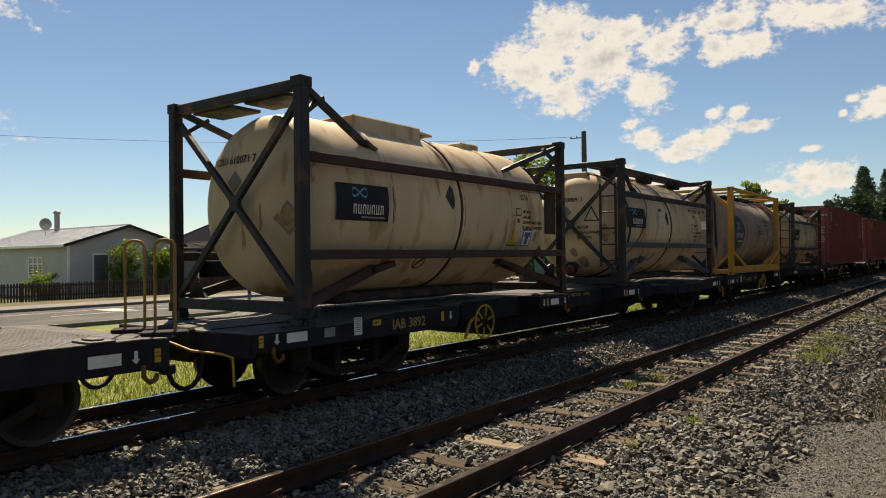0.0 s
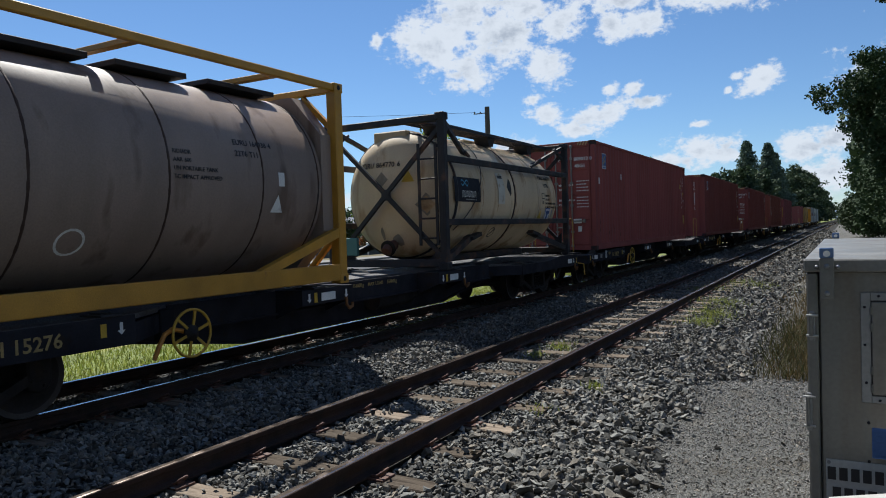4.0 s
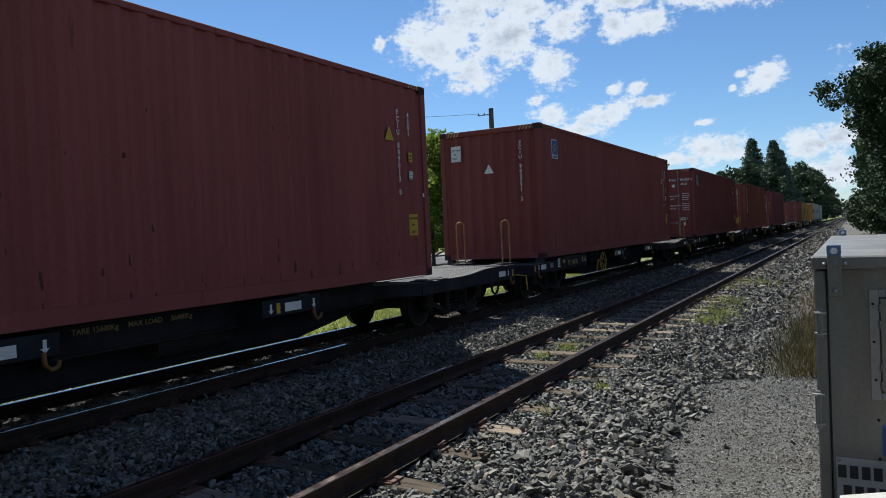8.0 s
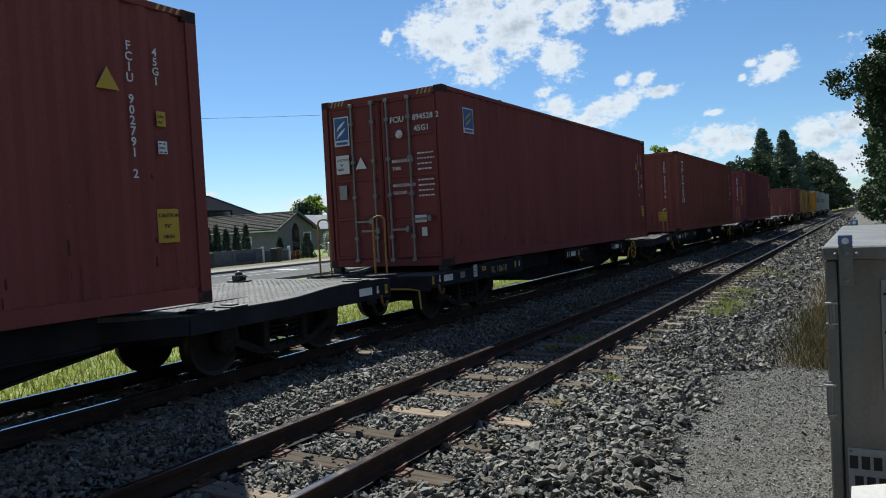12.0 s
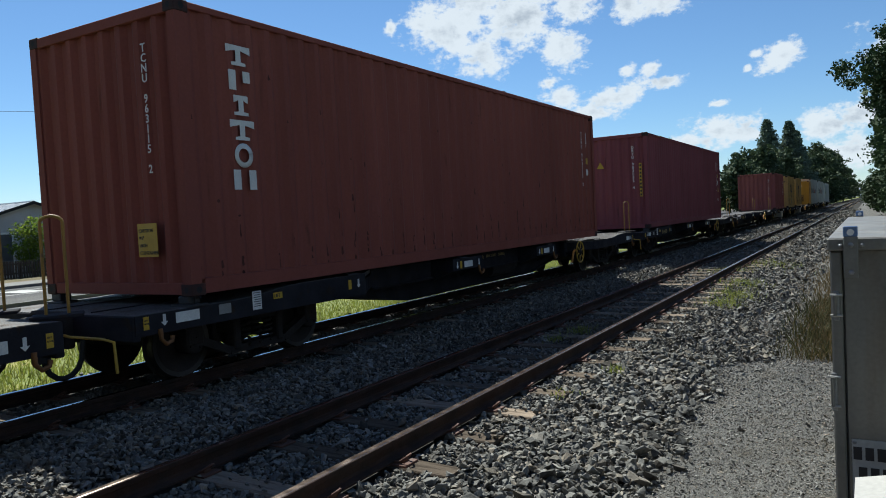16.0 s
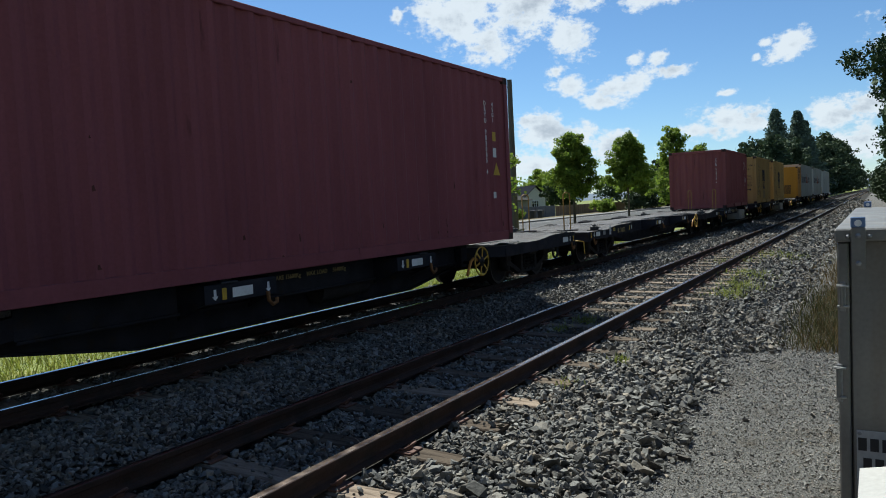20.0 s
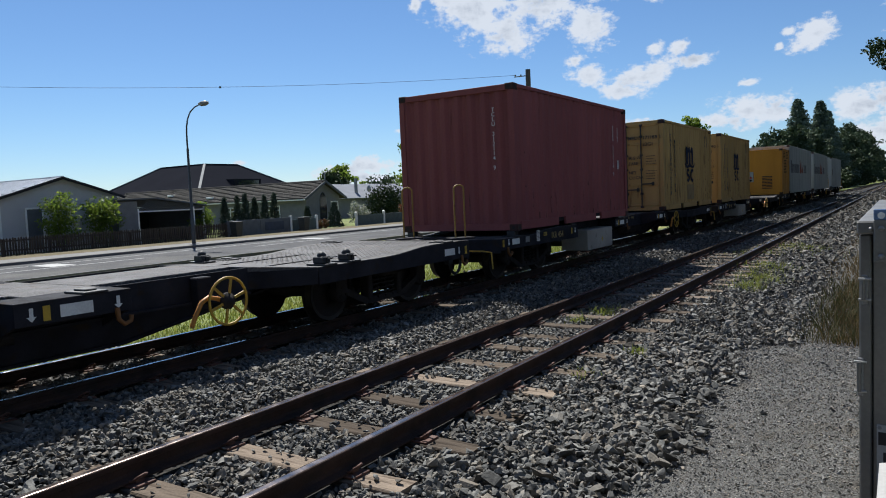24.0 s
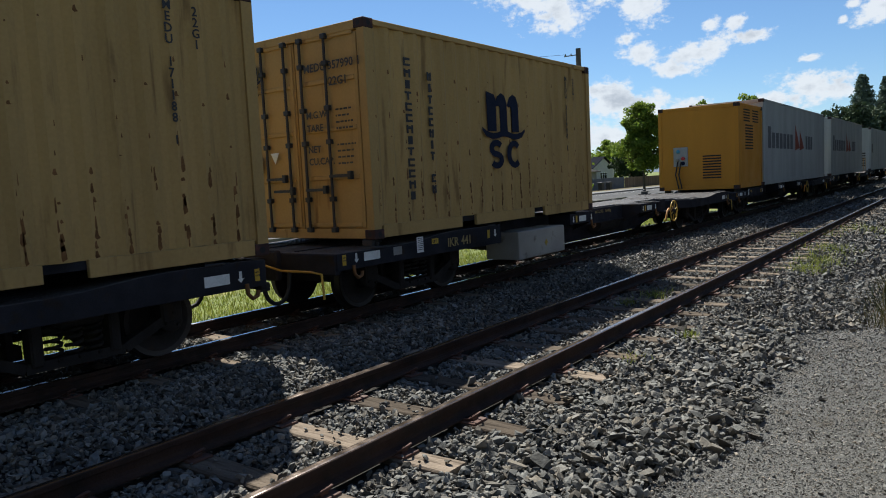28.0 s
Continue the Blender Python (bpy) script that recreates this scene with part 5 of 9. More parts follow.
def set_words(c, words, size, mat, column, label, at, turn):
    """Each word is a part: one after the other along a row, or down a column."""
    if not column:
        word_row(c, "lettering", words.split(), size, mat, label, at, turn)
        return
    down = 0
    for word in words.split():
        part("lettering", text_mesh(word, size, mat, True), None, c, label, (at[0], at[1], at[2] - 0.85 * size * down), turn)
        down += len(word) + 1


def side_text(c, words, size, mat, y, z, column=False, proud=1.2155, label="stencilled lettering"):
    set_words(c, words, size, mat, column, label, (proud, y, BASE_Z + z), SIDE)


def end_text(c, words, size, mat, x, z, column=False, proud=-0.012, label="stencilled lettering"):
    set_words(c, words, size, mat, column, label, (x, proud, BASE_Z + z), Matrix())


def side_plate(c, name, mat, y0, y1, z0, z1, label="", proud=1.2135):
    return part(name, Shape().box(proud, proud + 0.003, y0, y1, BASE_Z + z0, BASE_Z + z1), mat, c, label)


def end_plate(c, name, mat, x0, x1, z0, z1, label="", proud=-0.012):
    return part(name, Shape().box(x0, x1, proud - 0.003, proud, BASE_Z + z0, BASE_Z + z1), mat, c, label)


def triangle(c, mat, a, z, h, side=True, label="yellow warning triangle"):
    poly = [(a - h * 0.58, BASE_Z + z), (a + h * 0.58, BASE_Z + z), (a, BASE_Z + z + h)]
    s = Shape().prism(poly, 1.2135, 1.2165, "x") if side else Shape().prism(poly, -0.015, -0.012, "y")
    return part("warning_triangle", s, mat, c, label)


FRONTS = {1: 4.53, 2: 21.18, 3: 38.07, 4: 54.99, 5: 72.03, 6: 88.71, 7: 105.82, 8: 122.75, 9: 139.79, 10: 156.80, 11: 173.55, 12: 190.6, 13: 207.6}
flat_wagon(4.53 - 16.9, "empty dark flat wagon with worn steel deck", wheel_at=11.0, rails=(0.5, 1.0))
flat_wagon(FRONTS[1], "dark flat wagon carrying two cream tank containers", "IAB 3892", 4.05)
flat_wagon(FRONTS[2], "dark flat wagon carrying two tank containers", "IH 15276", 4.05)
flat_wagon(FRONTS[3], "dark flat wagon under a red container", "IH 10022", 4.05)
flat_wagon(FRONTS[4], "dark flat wagon under a red container", "IK 14430", 4.6)
flat_wagon(FRONTS[5], "dark flat wagon under a red container", "IK 10610", 11.0)
flat_wagon(FRONTS[6], "dark flat wagon under a faded brown container", "", 11.45)
flat_wagon(FRONTS[7], "dark flat wagon under a maroon container", "IH 14939", 11.5)
flat_wagon(FRONTS[8], "empty dark flat wagon with worn steel deck", "IK 10031", 11.15)
flat_wagon(FRONTS[9], "dark flat wagon with a red and a yellow container", "IKR 454", 11.05, rails=(), white_box=True)
flat_wagon(FRONTS[10], "dark flat wagon with one yellow container", "IKR 441", 11.05, rails=(), white_box=True)
flat_wagon(FRONTS[11], "dark flat wagon under an orange generator and white reefer", "", 11.05)
flat_wagon(FRONTS[12], "dark flat wagon under a white reefer container", "", 11.05)
flat_wagon(FRONTS[13], "dark flat wagon under a white reefer container", "", 11.05)

HC, STD, L40, L20 = 2.896, 2.591, 12.192, 6.058
c3 = container(38.722, L40, HC, "red_a", "oxide red forty foot container with closed doors", doors=True)
c4 = container(55.635, L40, HC, "red_b", "brick red forty foot container with corrugated end")
c5 = container(72.68, L40, HC, "red_c", "red brown forty foot container with closed doors", doors=True)
c6 = container(89.358, L40, HC, "red_triton", "faded orange-brown forty foot container with rust patches")
c7 = container(106.469, L40, HC, "maroon", "dark maroon forty foot container")
c9 = container(140.438, L20, STD, "red_small", "dusty red twenty foot container", pockets=True)
m1 = container(149.79, L20, STD, "yellow_box", "stained ochre yellow twenty foot container with closed doors", doors=True, pockets=True)
m2 = container(157.447, L20, STD, "yellow_box", "stained ochre yellow twenty foot container with closed doors", doors=True, pockets=True)
for c, length, height, mats, sd in ((c3, L40, HC, "rust_run", 61), (c4, L40, HC, "rust_run", 62), (c5, L40, HC, "rust_run", 63), (c6, L40, HC, "rust_run", 64),
                                    (c7, L40, HC, "rust_run", 65), (c9, L20, STD, "rust_run", 66), (m1, L20, STD, "rust_brown", 67), (m2, L20, STD, "rust_brown", 68)):
    wear(c, length, height, mats, sd, 520 if c in (m1, m2) else 260 if c == c6 else 30 if c == c7 else 70)


def swoosh(c, side, a, z, w, h, leaf="yellow_mark"):
    """A lessor's badge: a blue panel with two curved stripes above a pale strip."""
    put = side_plate if side else end_plate
    proud = 1.2135 if side else -0.024
    badge = put(c, "badge", "white_mark", a, a + w, z, z + h, "blue badge with two curved stripes", proud)
    step = 0.003 if side else -0.003
    m = 0.02
    put(c, "badge_field", "badge_blue", a + m, a + w - m, z + 0.2 * h, z + h - m, "", proud + step)
    put(c, "badge_strip", "badge_blue", a + 2 * m, a + w - 2 * m, z + 0.05 * h, z + 0.14 * h, "", proud + step)
    for k in range(2):
        pts = []
        for i in range(7):
            u = i / 6
            pts.append((a + w * (0.2 + 0.55 * u), BASE_Z + z + h * (0.3 + 0.25 * k + 0.3 * u ** 0.6)))
        poly = pts + [(p[0], p[1] - h * 0.11 * math.sin(math.pi * (0.15 + 0.75 * i / 6))) for i, p in list(enumerate(pts))[::-1]]
        s = Shape().prism(poly, proud + 2 * step, proud + 3 * step, "x" if side else "y")
        part("badge_stripe", s, leaf, c)


def bars(c, side, a, z, w, h, rows, mat, seed=1, proud=None):
    """Lines of print too small to read."""
    rng = random.Random(seed)
    s = Shape()
    p = proud if proud is not None else (1.2135 if side else -0.024)
    for k in range(rows):
        x = a
        zz = z + h * (1 - (k + 0.75) / rows)
        while x < a + w * rng.uniform(0.75, 1.0):
            ww = rng.uniform(0.02, 0.07)
            if side:
                s.box(p, p + 0.002, x, min(x + ww, a + w), BASE_Z + zz, BASE_Z + zz + h * 0.28 / rows)
            else:
                s.box(x, min(x + ww, a + w), p - 0.002, p, BASE_Z + zz, BASE_Z + zz + h * 0.28 / rows)
            x += ww + 0.018
    tagged(part("small_print", s, mat, c), kind="stuff")


DOOR_Y = -0.024


def red_door_marks(c, first, second, seed):
    end_text(c, first[0], 0.13, "white_mark", 0.22, 2.38, proud=DOOR_Y)
    end_text(c, first[1], 0.13, "white_mark", 0.66, 2.38, proud=DOOR_Y)
    end_text(c, "45G1", 0.13, "white_mark", 0.68, 2.2, proud=DOOR_Y)
    dot = Shape().lathe([(0.0, DOOR_Y - 0.004), (0.07, DOOR_Y - 0.004), (0.07, DOOR_Y)], 18, "y", (0.39, 0, BASE_Z + 2.18))
    part("round_mark", dot, "white_mark", c, "white disc")
    swoosh(c, False, -0.95, 2.1, 0.32, 0.5, "white_mark")
    end_text(c, "MAX.GROSS", 0.075, "white_mark", 0.22, 1.72, proud=DOOR_Y)
    end_text(c, "TARE", 0.075, "white_mark", 0.22, 1.6, proud=DOOR_Y)
    bars(c, False, 0.72, 1.55, 0.34, 0.34, 4, "white_mark", seed)
    end_text(c, "MAX.CARGO", 0.075, "white_mark", 0.22, 1.32, proud=DOOR_Y)
    end_text(c, "CU.CAP.", 0.075, "white_mark", 0.22, 1.2, proud=DOOR_Y)
    bars(c, False, 0.72, 1.12, 0.34, 0.34, 4, "white_mark", seed + 1)
    sign = end_plate(c, "height_sign", second, -0.94, -0.66, 1.62, 1.94, "caution sign for height", DOOR_Y)
    for k, wd in enumerate(("CAUTION", "96", "HIGH")):
        end_text(c, wd, 0.055, "black_mark", -0.92 + 0.07 * (k % 2), 1.84 - 0.08 * k, proud=DOOR_Y - 0.004)
    triangle(c, "yellow_mark" if second == "yellow_mark" else "white_mark", -0.42, 1.68, 0.2, False)
    end_plate(c, "sticker", "white_mark", 0.62, 0.84, 0.72, 0.84, "", DOOR_Y)
    end_plate(c, "sticker", "white_mark", 0.74, 0.84, 0.5, 0.64, "", DOOR_Y)
    end_plate(c, "sticker", "galv_dark", -0.9, -0.74, 1.18, 1.42, "", DOOR_Y)


red_door_marks(c3, ("FCIU", "809013 0"), "yellow_mark", 3)
red_door_marks(c5, ("FCIU", "894528 2"), "white_mark", 8)
for c, words in ((c3, "FCIU 809013 0"), (c4, "FCIU 902791 2"), (c5, "FCIU 894528 2")):
    swoosh(c, True, 0.68, 2.18, 0.36, 0.42)
    side_text(c, words, 0.114, "white_mark", 11.4, 2.48, True)
    side_text(c, "45G1", 0.105, "white_mark", 11.68, 2.46, True)
    triangle(c, "yellow_mark", 11.17, 2.0, 0.2)
    plate = side_plate(c, "height_sign", "yellow_mark", 11.6, 11.84, 0.62, 0.94, "yellow caution sign for height")
    for k, wd in enumerate(("CAUTION", "9'6\"", "HIGH")):
        side_text(c, wd, 0.052, "black_mark", 11.612 + (0.0, 0.06, 0.04)[k], 0.86 - 0.1 * k, proud=1.2185)
    side_text(c, "2.9m", 0.036, "black_mark", 11.668, 1.8, proud=1.2185)
    side_text(c, "9'6\"", 0.036, "black_mark", 11.672, 1.745, proud=1.2185)
    side_plate(c, "yellow_sign", "yellow_mark", 11.66, 11.76, 1.72, 1.86, "yellow label")
    side_plate(c, "sticker", "white_mark", 11.66, 11.76, 1.46, 1.58)
    bars(c, True, 11.67, 1.46, 0.08, 0.12, 3, "black_mark", 4, 1.2175)
for c in (c3, c4, c5):
    for x0 in (-1.02, 0.74):
        for k in range(4):
            a = x0 + 0.075 * k
            part("hazard_stripe", Shape().prism([(a, BASE_Z + HC - 0.11), (a + 0.03, BASE_Z + HC - 0.11), (a + 0.07, BASE_Z + HC - 0.02), (a + 0.04, BASE_Z + HC - 0.02)], -0.004, -0.0005), "stripe", c, "faded yellow hazard stripe")
    for k in range(4):
        a = 11.72 + 0.075 * k
        part("hazard_stripe", Shape().prism([(a, BASE_Z + HC - 0.07), (a + 0.03, BASE_Z + HC - 0.07), (a + 0.06, BASE_Z + HC - 0.015), (a + 0.03, BASE_Z + HC - 0.015)], 1.2195, 1.2225, "x"), "stripe", c, "faded yellow hazard stripe")
side_plate(c3, "sticker", "white_mark", 0.33, 0.43, 1.76, 1.92)
side_plate(c3, "sticker", "white_mark", 2.5, 2.58, 1.96, 2.12)
side_plate(c3, "sticker", "white_mark", 12.02, 12.1, 1.2, 1.26)


def end_column(c, words, x, z, size=0.118, mat="white_mark"):
    end_text(c, words, size, mat, x, z, True, -0.0355 + 0.02)


end_column(c4, "FCIU 902791 2", 0.76, 2.56)
end_plate(c4, "height_sign", "white_mark", -0.93, -0.68, 2.22, 2.57, "pale caution sign for height", -0.016)
for k, wd in enumerate(("CAUTION", "96", "HIGH")):
    end_text(c4, wd, 0.05, "black_mark", -0.91 + 0.06 * (k % 2), 2.46 - 0.09 * k, proud=-0.02)
tr = triangle(c4, "white_mark", 0.0, 1.9, 0.2, False, "pale warning triangle")
end_column(c6, "TCNU 963115 2", 0.75, 2.54)
end_plate(c6, "height_sign", "yellow_mark", 0.48, 0.78, 0.4, 0.74, "yellow caution sign for height", -0.016)
for k, wd in enumerate(("CAUTION", "9'6\"", "HIGH", "CONTAINER")):
    end_text(c6, wd, 0.05, "black_mark", 0.5, 0.65 - 0.075 * k, proud=-0.02)
for k in range(6):
    w, z = (0.34, 0.3, 0.2, 0.34, 0.3, 0.32)[k], BASE_Z + 2.36 - 0.262 * k
    if k == 4:
        pieces = [Shape().lathe([(0.075, 1.2135), (0.13, 1.2135), (0.13, 1.2165), (0.075, 1.2165)], 20, "x", (0, 0.8, z + 0.1))]
    elif k in (1, 5):
        pieces = [Shape().box(1.2135, 1.2165, 0.8 - w / 2, 0.8 - w / 2 + 0.1, z, z + 0.21), Shape().box(1.2135, 1.2165, 0.8 + w / 2 - 0.1, 0.8 + w / 2, z + (0.09 if k == 1 else 0), z + 0.21)]
    else:
        pieces = [Shape().prism([(0.8 - w / 2, z + 0.21), (0.8 - w / 2, z + 0.13), (0.765, z + 0.16), (0.765, z + 0.04), (0.7, z + 0.03), (0.7, z), (0.9, z), (0.9, z + 0.03), (0.835, z + 0.04), (0.835, z + 0.16),
                                 (0.8 + w / 2, z + 0.13), (0.8 + w / 2, z + 0.21)], 1.2135, 1.2165, "x")]
    for q in pieces:
        part("brand_block", q, "white_mark", c6, "white block of a faded brand mark")
side_text(c6, "TCNU 963115 2", 0.114, "white_mark", 11.35, 2.46, True)
side_text(c6, "45G1", 0.105, "white_mark", 11.65, 2.46, True)
side_plate(c6, "yellow_sign", "yellow_mark", 11.6, 11.72, 1.72, 1.86, "yellow label")
side_plate(c6, "sticker", "white_mark", 11.6, 11.72, 1.46, 1.6)
end_column(c7, "DRYU 983085 4", 0.78, 2.52)
strip = end_plate(c7, "caution_strip", "yellow_mark", 0.96, 1.04, 0.97, 1.98, "yellow and black caution strip", -0.016)
for k in range(9):
    end_plate(c7, "caution_block", "black_mark", 0.975, 1.025, 1.0 + 0.11 * k, 1.06 + 0.11 * k, "", -0.02)
triangle(c7, "yellow_mark", -0.24, 1.9, 0.2, False)
side_text(c7, "DRYU 983085 4", 0.114, "white_mark", 11.3, 2.42, True)
side_text(c7, "45G1", 0.105, "white_mark", 11.58, 2.42, True)
side_plate(c7, "yellow_sign", "yellow_mark", 11.54, 11.66, 1.74, 1.9, "yellow label")
side_plate(c7, "sticker", "white_mark", 11.54, 11.66, 1.46, 1.62)
triangle(c7, "yellow_mark", 11.65, 1.15, 0.22)
side_plate(c7, "sticker", "white_mark", 11.5, 11.6, 0.75, 0.86)
end_column(c9, "TCLU 312114 9", 0.82, 2.2, 0.1)
side_text(c9, "TCLU 312114 9", 0.105, "white_mark", 5.11, 2.14, True)
side_text(c9, "22G1", 0.105, "white_mark", 5.43, 2.12, True)
side_plate(c9, "sticker", "white_mark", 5.38, 5.48, 1.14, 1.34)
bars(c9, True, 5.39, 1.16, 0.08, 0.16, 3, "black_mark", 9, 1.2175)


def yellow_marks(c, number, logo_y):
    """Dark blue and black marks of the two yellow boxes; the shipping line's mark is drawn as plain blocks."""
    end_text(c, "MEDU", 0.14, "black_mark", 0.21, 2.06, proud=DOOR_Y)
    end_text(c, number, 0.14, "black_mark", 0.63, 2.06, proud=DOOR_Y)
    end_text(c, "22G1", 0.14, "black_mark", 0.63, 1.87, proud=DOOR_Y)
    end_text(c, "M.G.W.", 0.12, "black_mark", 0.21, 1.5, proud=DOOR_Y)
    end_text(c, "TARE", 0.12, "black_mark", 0.21, 1.34, proud=DOOR_Y)
    bars(c, False, 0.72, 1.32, 0.3, 0.3, 4, "black_mark", 21)
    end_text(c, "NET", 0.12, "black_mark", 0.21, 1.08, proud=DOOR_Y)
    end_text(c, "CU.CAP.", 0.12, "black_mark", 0.21, 0.93, proud=DOOR_Y)
    bars(c, False, 0.72, 0.9, 0.3, 0.3, 4, "black_mark", 22)
    end_plate(c, "sticker", "white_mark", -0.85, -0.68, 0.86, 1.1, "", DOOR_Y)
    tri = Shape().prism([(-0.5, BASE_Z + 1.12), (-0.34, BASE_Z + 1.12), (-0.42, BASE_Z + 0.98)], DOOR_Y - 0.004, DOOR_Y, "y")
    part("hazard_triangle", tri, "white_mark", c, "white downward triangle")
    for side, a, z, h in ((True, logo_y, 0.78, 1.14), (False, -0.98, 1.86, 0.42)):
        w = h * 1.02 if side else h * 0.9
        p0, p1 = (1.2135, 1.2165) if side else (DOOR_Y - 0.004, DOOR_Y)
        ax = "x" if side else "y"
        s = Shape()
        zz = BASE_Z + z
        up_ = lambda pts, lift: s.prism([(a + w * u, zz + h * v) for u, v in pts], p0 - (0 if side else lift), p1 + (lift if side else 0), ax)
        up_([(0.1, 0.5), (0.31, 0.5), (0.31, 0.9), (0.27, 0.97), (0.09, 1.0)], 0.0)
        for k in range(2):
            b = 0.31 + 0.29 * k
            up_([(b - 0.02, 0.84), (b + 0.04, 0.95), (b + 0.13, 1.0), (b + 0.21, 0.97), (b + 0.26, 0.88), (b + 0.27, 0.5), (b + 0.09, 0.5), (b + 0.09, 0.8), (b + 0.06, 0.84), (b + 0.03, 0.82)], 0.0005 + 0.0005 * k)
        wave = [(-0.02 + 1.04 * k / 12, 0.46 + 0.02 * math.cos(4 * math.pi * k / 12) + (0.03 if k in (0, 12) else 0.0)) for k in range(13)]
        up_([(u, v + 0.035) for u, v in wave] + [(u, v - 0.04 if 0 < i < 12 else v) for i, (u, v) in list(enumerate(wave))[::-1]], 0.0015)
        part("brand_block", s, "blue_mark", c, "dark blue blocks of a brand mark")
        r = h * 0.2
        for k in range(2):
            cy, cz = a + w * (0.29 + 0.44 * k), zz + h * 0.205
            if k:
                way = [(math.cos(t) * 0.68, math.sin(t) * 0.72) for t in [0.75 + (2 * math.pi - 1.5) * i / 18 for i in range(19)]]
            else:
                way = [(math.cos(t) * 0.6, 0.37 + math.sin(t) * 0.37) for t in [0.5 + 4.2 * i / 10 for i in range(11)]]
                way += [(-p, -q) for p, q in way[-2::-1]]
            vs = []
            for i in range(len(way)):
                (p0_, q0_), (p1_, q1_) = way[max(i - 1, 0)], way[min(i + 1, len(way) - 1)]
                n = math.hypot(p1_ - p0_, q1_ - q0_) or 1.0
                nx, nz = -(q1_ - q0_) / n * 0.2, (p1_ - p0_) / n * 0.2
                for sgn in (-1, 1):
                    u, v = cy + r * (way[i][0] + sgn * nx * 1.35), cz + r * (way[i][1] + sgn * nz)
                    vs.append((p1, u, v) if side else (u, p0, v))
            part("brand_curl", Shape().add(vs, [(2 * i, 2 * i + 2, 2 * i + 3, 2 * i + 1) for i in range(len(way) - 1)]), "blue_mark", c)
    rng = random.Random(7)
    for y, count, z0, z1, w in ((0.77, 13, 0.44, 2.24, 0.13), (1.22, 11, 0.5, 2.1, 0.09)):
        for k in range(count):
            if count == 11 and k == 8:
                continue
            z = z1 - (z1 - z0) * (k + 1) / count
            hh = (z1 - z0) / count * 0.74
            q = 0.036
            rects = [((0, q, 0, hh), (q, w, hh * 0.72, hh), (q, w, 0, hh * 0.28)), ((0, q, 0, hh), (w - q, w, 0, hh), (q, w - q, hh * 0.5, hh * 0.85)), ((w / 2 - q / 2, w / 2 + q / 2, 0, hh * 0.74), (0, w, hh * 0.74, hh)),
                     ((0, w, hh * 0.7, hh), (0, q, hh * 0.28, hh * 0.7), (0, w, 0, hh * 0.28)), ((0.02, w - 0.02, 0, hh),)][(k * 3 + count) % 5]
            s = Shape()
            for u0, u1, v0, v1 in rects:
                s.box(1.2135, 1.2165, y - w / 2 + u0, y - w / 2 + u1, BASE_Z + z + v0, BASE_Z + z + v1)
            part("name_block", s, "black_mark", c, "dark block of a column of print")
    side_text(c, "MEDU " + number, 0.115, "black_mark", 5.12, 2.36, True)
    side_text(c, "22G1", 0.115, "black_mark", 5.4, 2.34, True)


side_plate(m1, "faded_panel", "faded_panel", 2.62, 3.5, 0.25, 0.72, "faded rusty rectangle where a sign was")
yellow_marks(m1, "171188 1", 2.44)
yellow_marks(m2, "357990 1", 2.46)

# generator and cooled boxes behind


def plain_box(front, length, height, mat, name, label, category):
    c = ride(thing(name, label, category, group="containers on the freight train"), front)
    b = container_meshes(length, height, mat, False)
    up = (0, 0, BASE_Z)
    part("floor_panel", b["floor_panel"], None, c, "", up)
    box_frame(c, b, length)
    box_corners(c, b, length, height)
    part("body", Shape().box(-1.205, 1.205, 0.02, length - 0.02, BASE_Z + 0.12, BASE_Z + height - 0.03, 0.01), mat, c, "smooth insulated walls")
    return c


def slats(c, side, a, z, w, h, count):
    for k in range(count):
        zz = BASE_Z + z + h * k / count
        s = Shape().box(1.206, 1.212, a, a + w, zz, zz + h * 0.5 / count) if side else Shape().box(a, a + w, 0.008, 0.018, zz, zz + h * 0.5 / count)
        part("vent_slat", s, "void", c, "dark louvre slot")


gen = plain_box(173.9, 2.991, STD, "orange_box", "generator_container", "bright orange ten foot generator container with louvres", "generator")
for x0 in (0.15,):
    slats(gen, False, x0, 0.35, 0.55, 0.75, 9)
slats(gen, True, 0.85, 1.2, 0.95, 0.8, 9)
slats(gen, True, 0.65, 1.75 + 0.3, 0.75, 0.42, 5)
slats(gen, True, 1.75, 1.75 + 0.3, 0.75, 0.42, 5)
part("socket_panel", Shape().box(-0.75, -0.3, -0.01, 0.02, BASE_Z + 0.75, BASE_Z + 1.35, 0.01), "galv_dark", gen, "grey socket panel with cables")
for k, (x, z, m) in enumerate(((-0.6, 1.22, "sky_mark"), (-0.45, 1.0, "red_mark"), (-0.62, 0.95, "galv"), (-0.45, 0.85, "blue_mark"))):
    part("power_socket", Shape().lathe([(0, -0.05), (0.05, -0.05), (0.06, -0.01)], 10, "y", (x, 0, BASE_Z + z)), m, gen)
for x in (-0.6, -0.5):
    part("power_cable", Shape().tube([(x, -0.05, BASE_Z + 0.9), (x - 0.06, -0.1, BASE_Z + 0.5), (x + 0.03, -0.08, BASE_Z + 0.05)], 0.02, 6), "tyre", gen)
part("exhaust_lid", Shape().box(-0.3, 0.1, 0.5, 0.9, BASE_Z + STD - 0.02, BASE_Z + STD + 0.07, 0.01), "galv_dark", gen)
h1 = plain_box(177.05, L40, HC, "white_box", "reefer_container", "dull white refrigerated forty foot container", "shipping container")
h2 = plain_box(191.2, L40, HC, "white_box", "reefer_container", "dull white refrigerated forty foot container", "shipping container")
h3 = plain_box(208.2, L40, HC, "white_box", "reefer_container", "dull white refrigerated forty foot container", "shipping container")
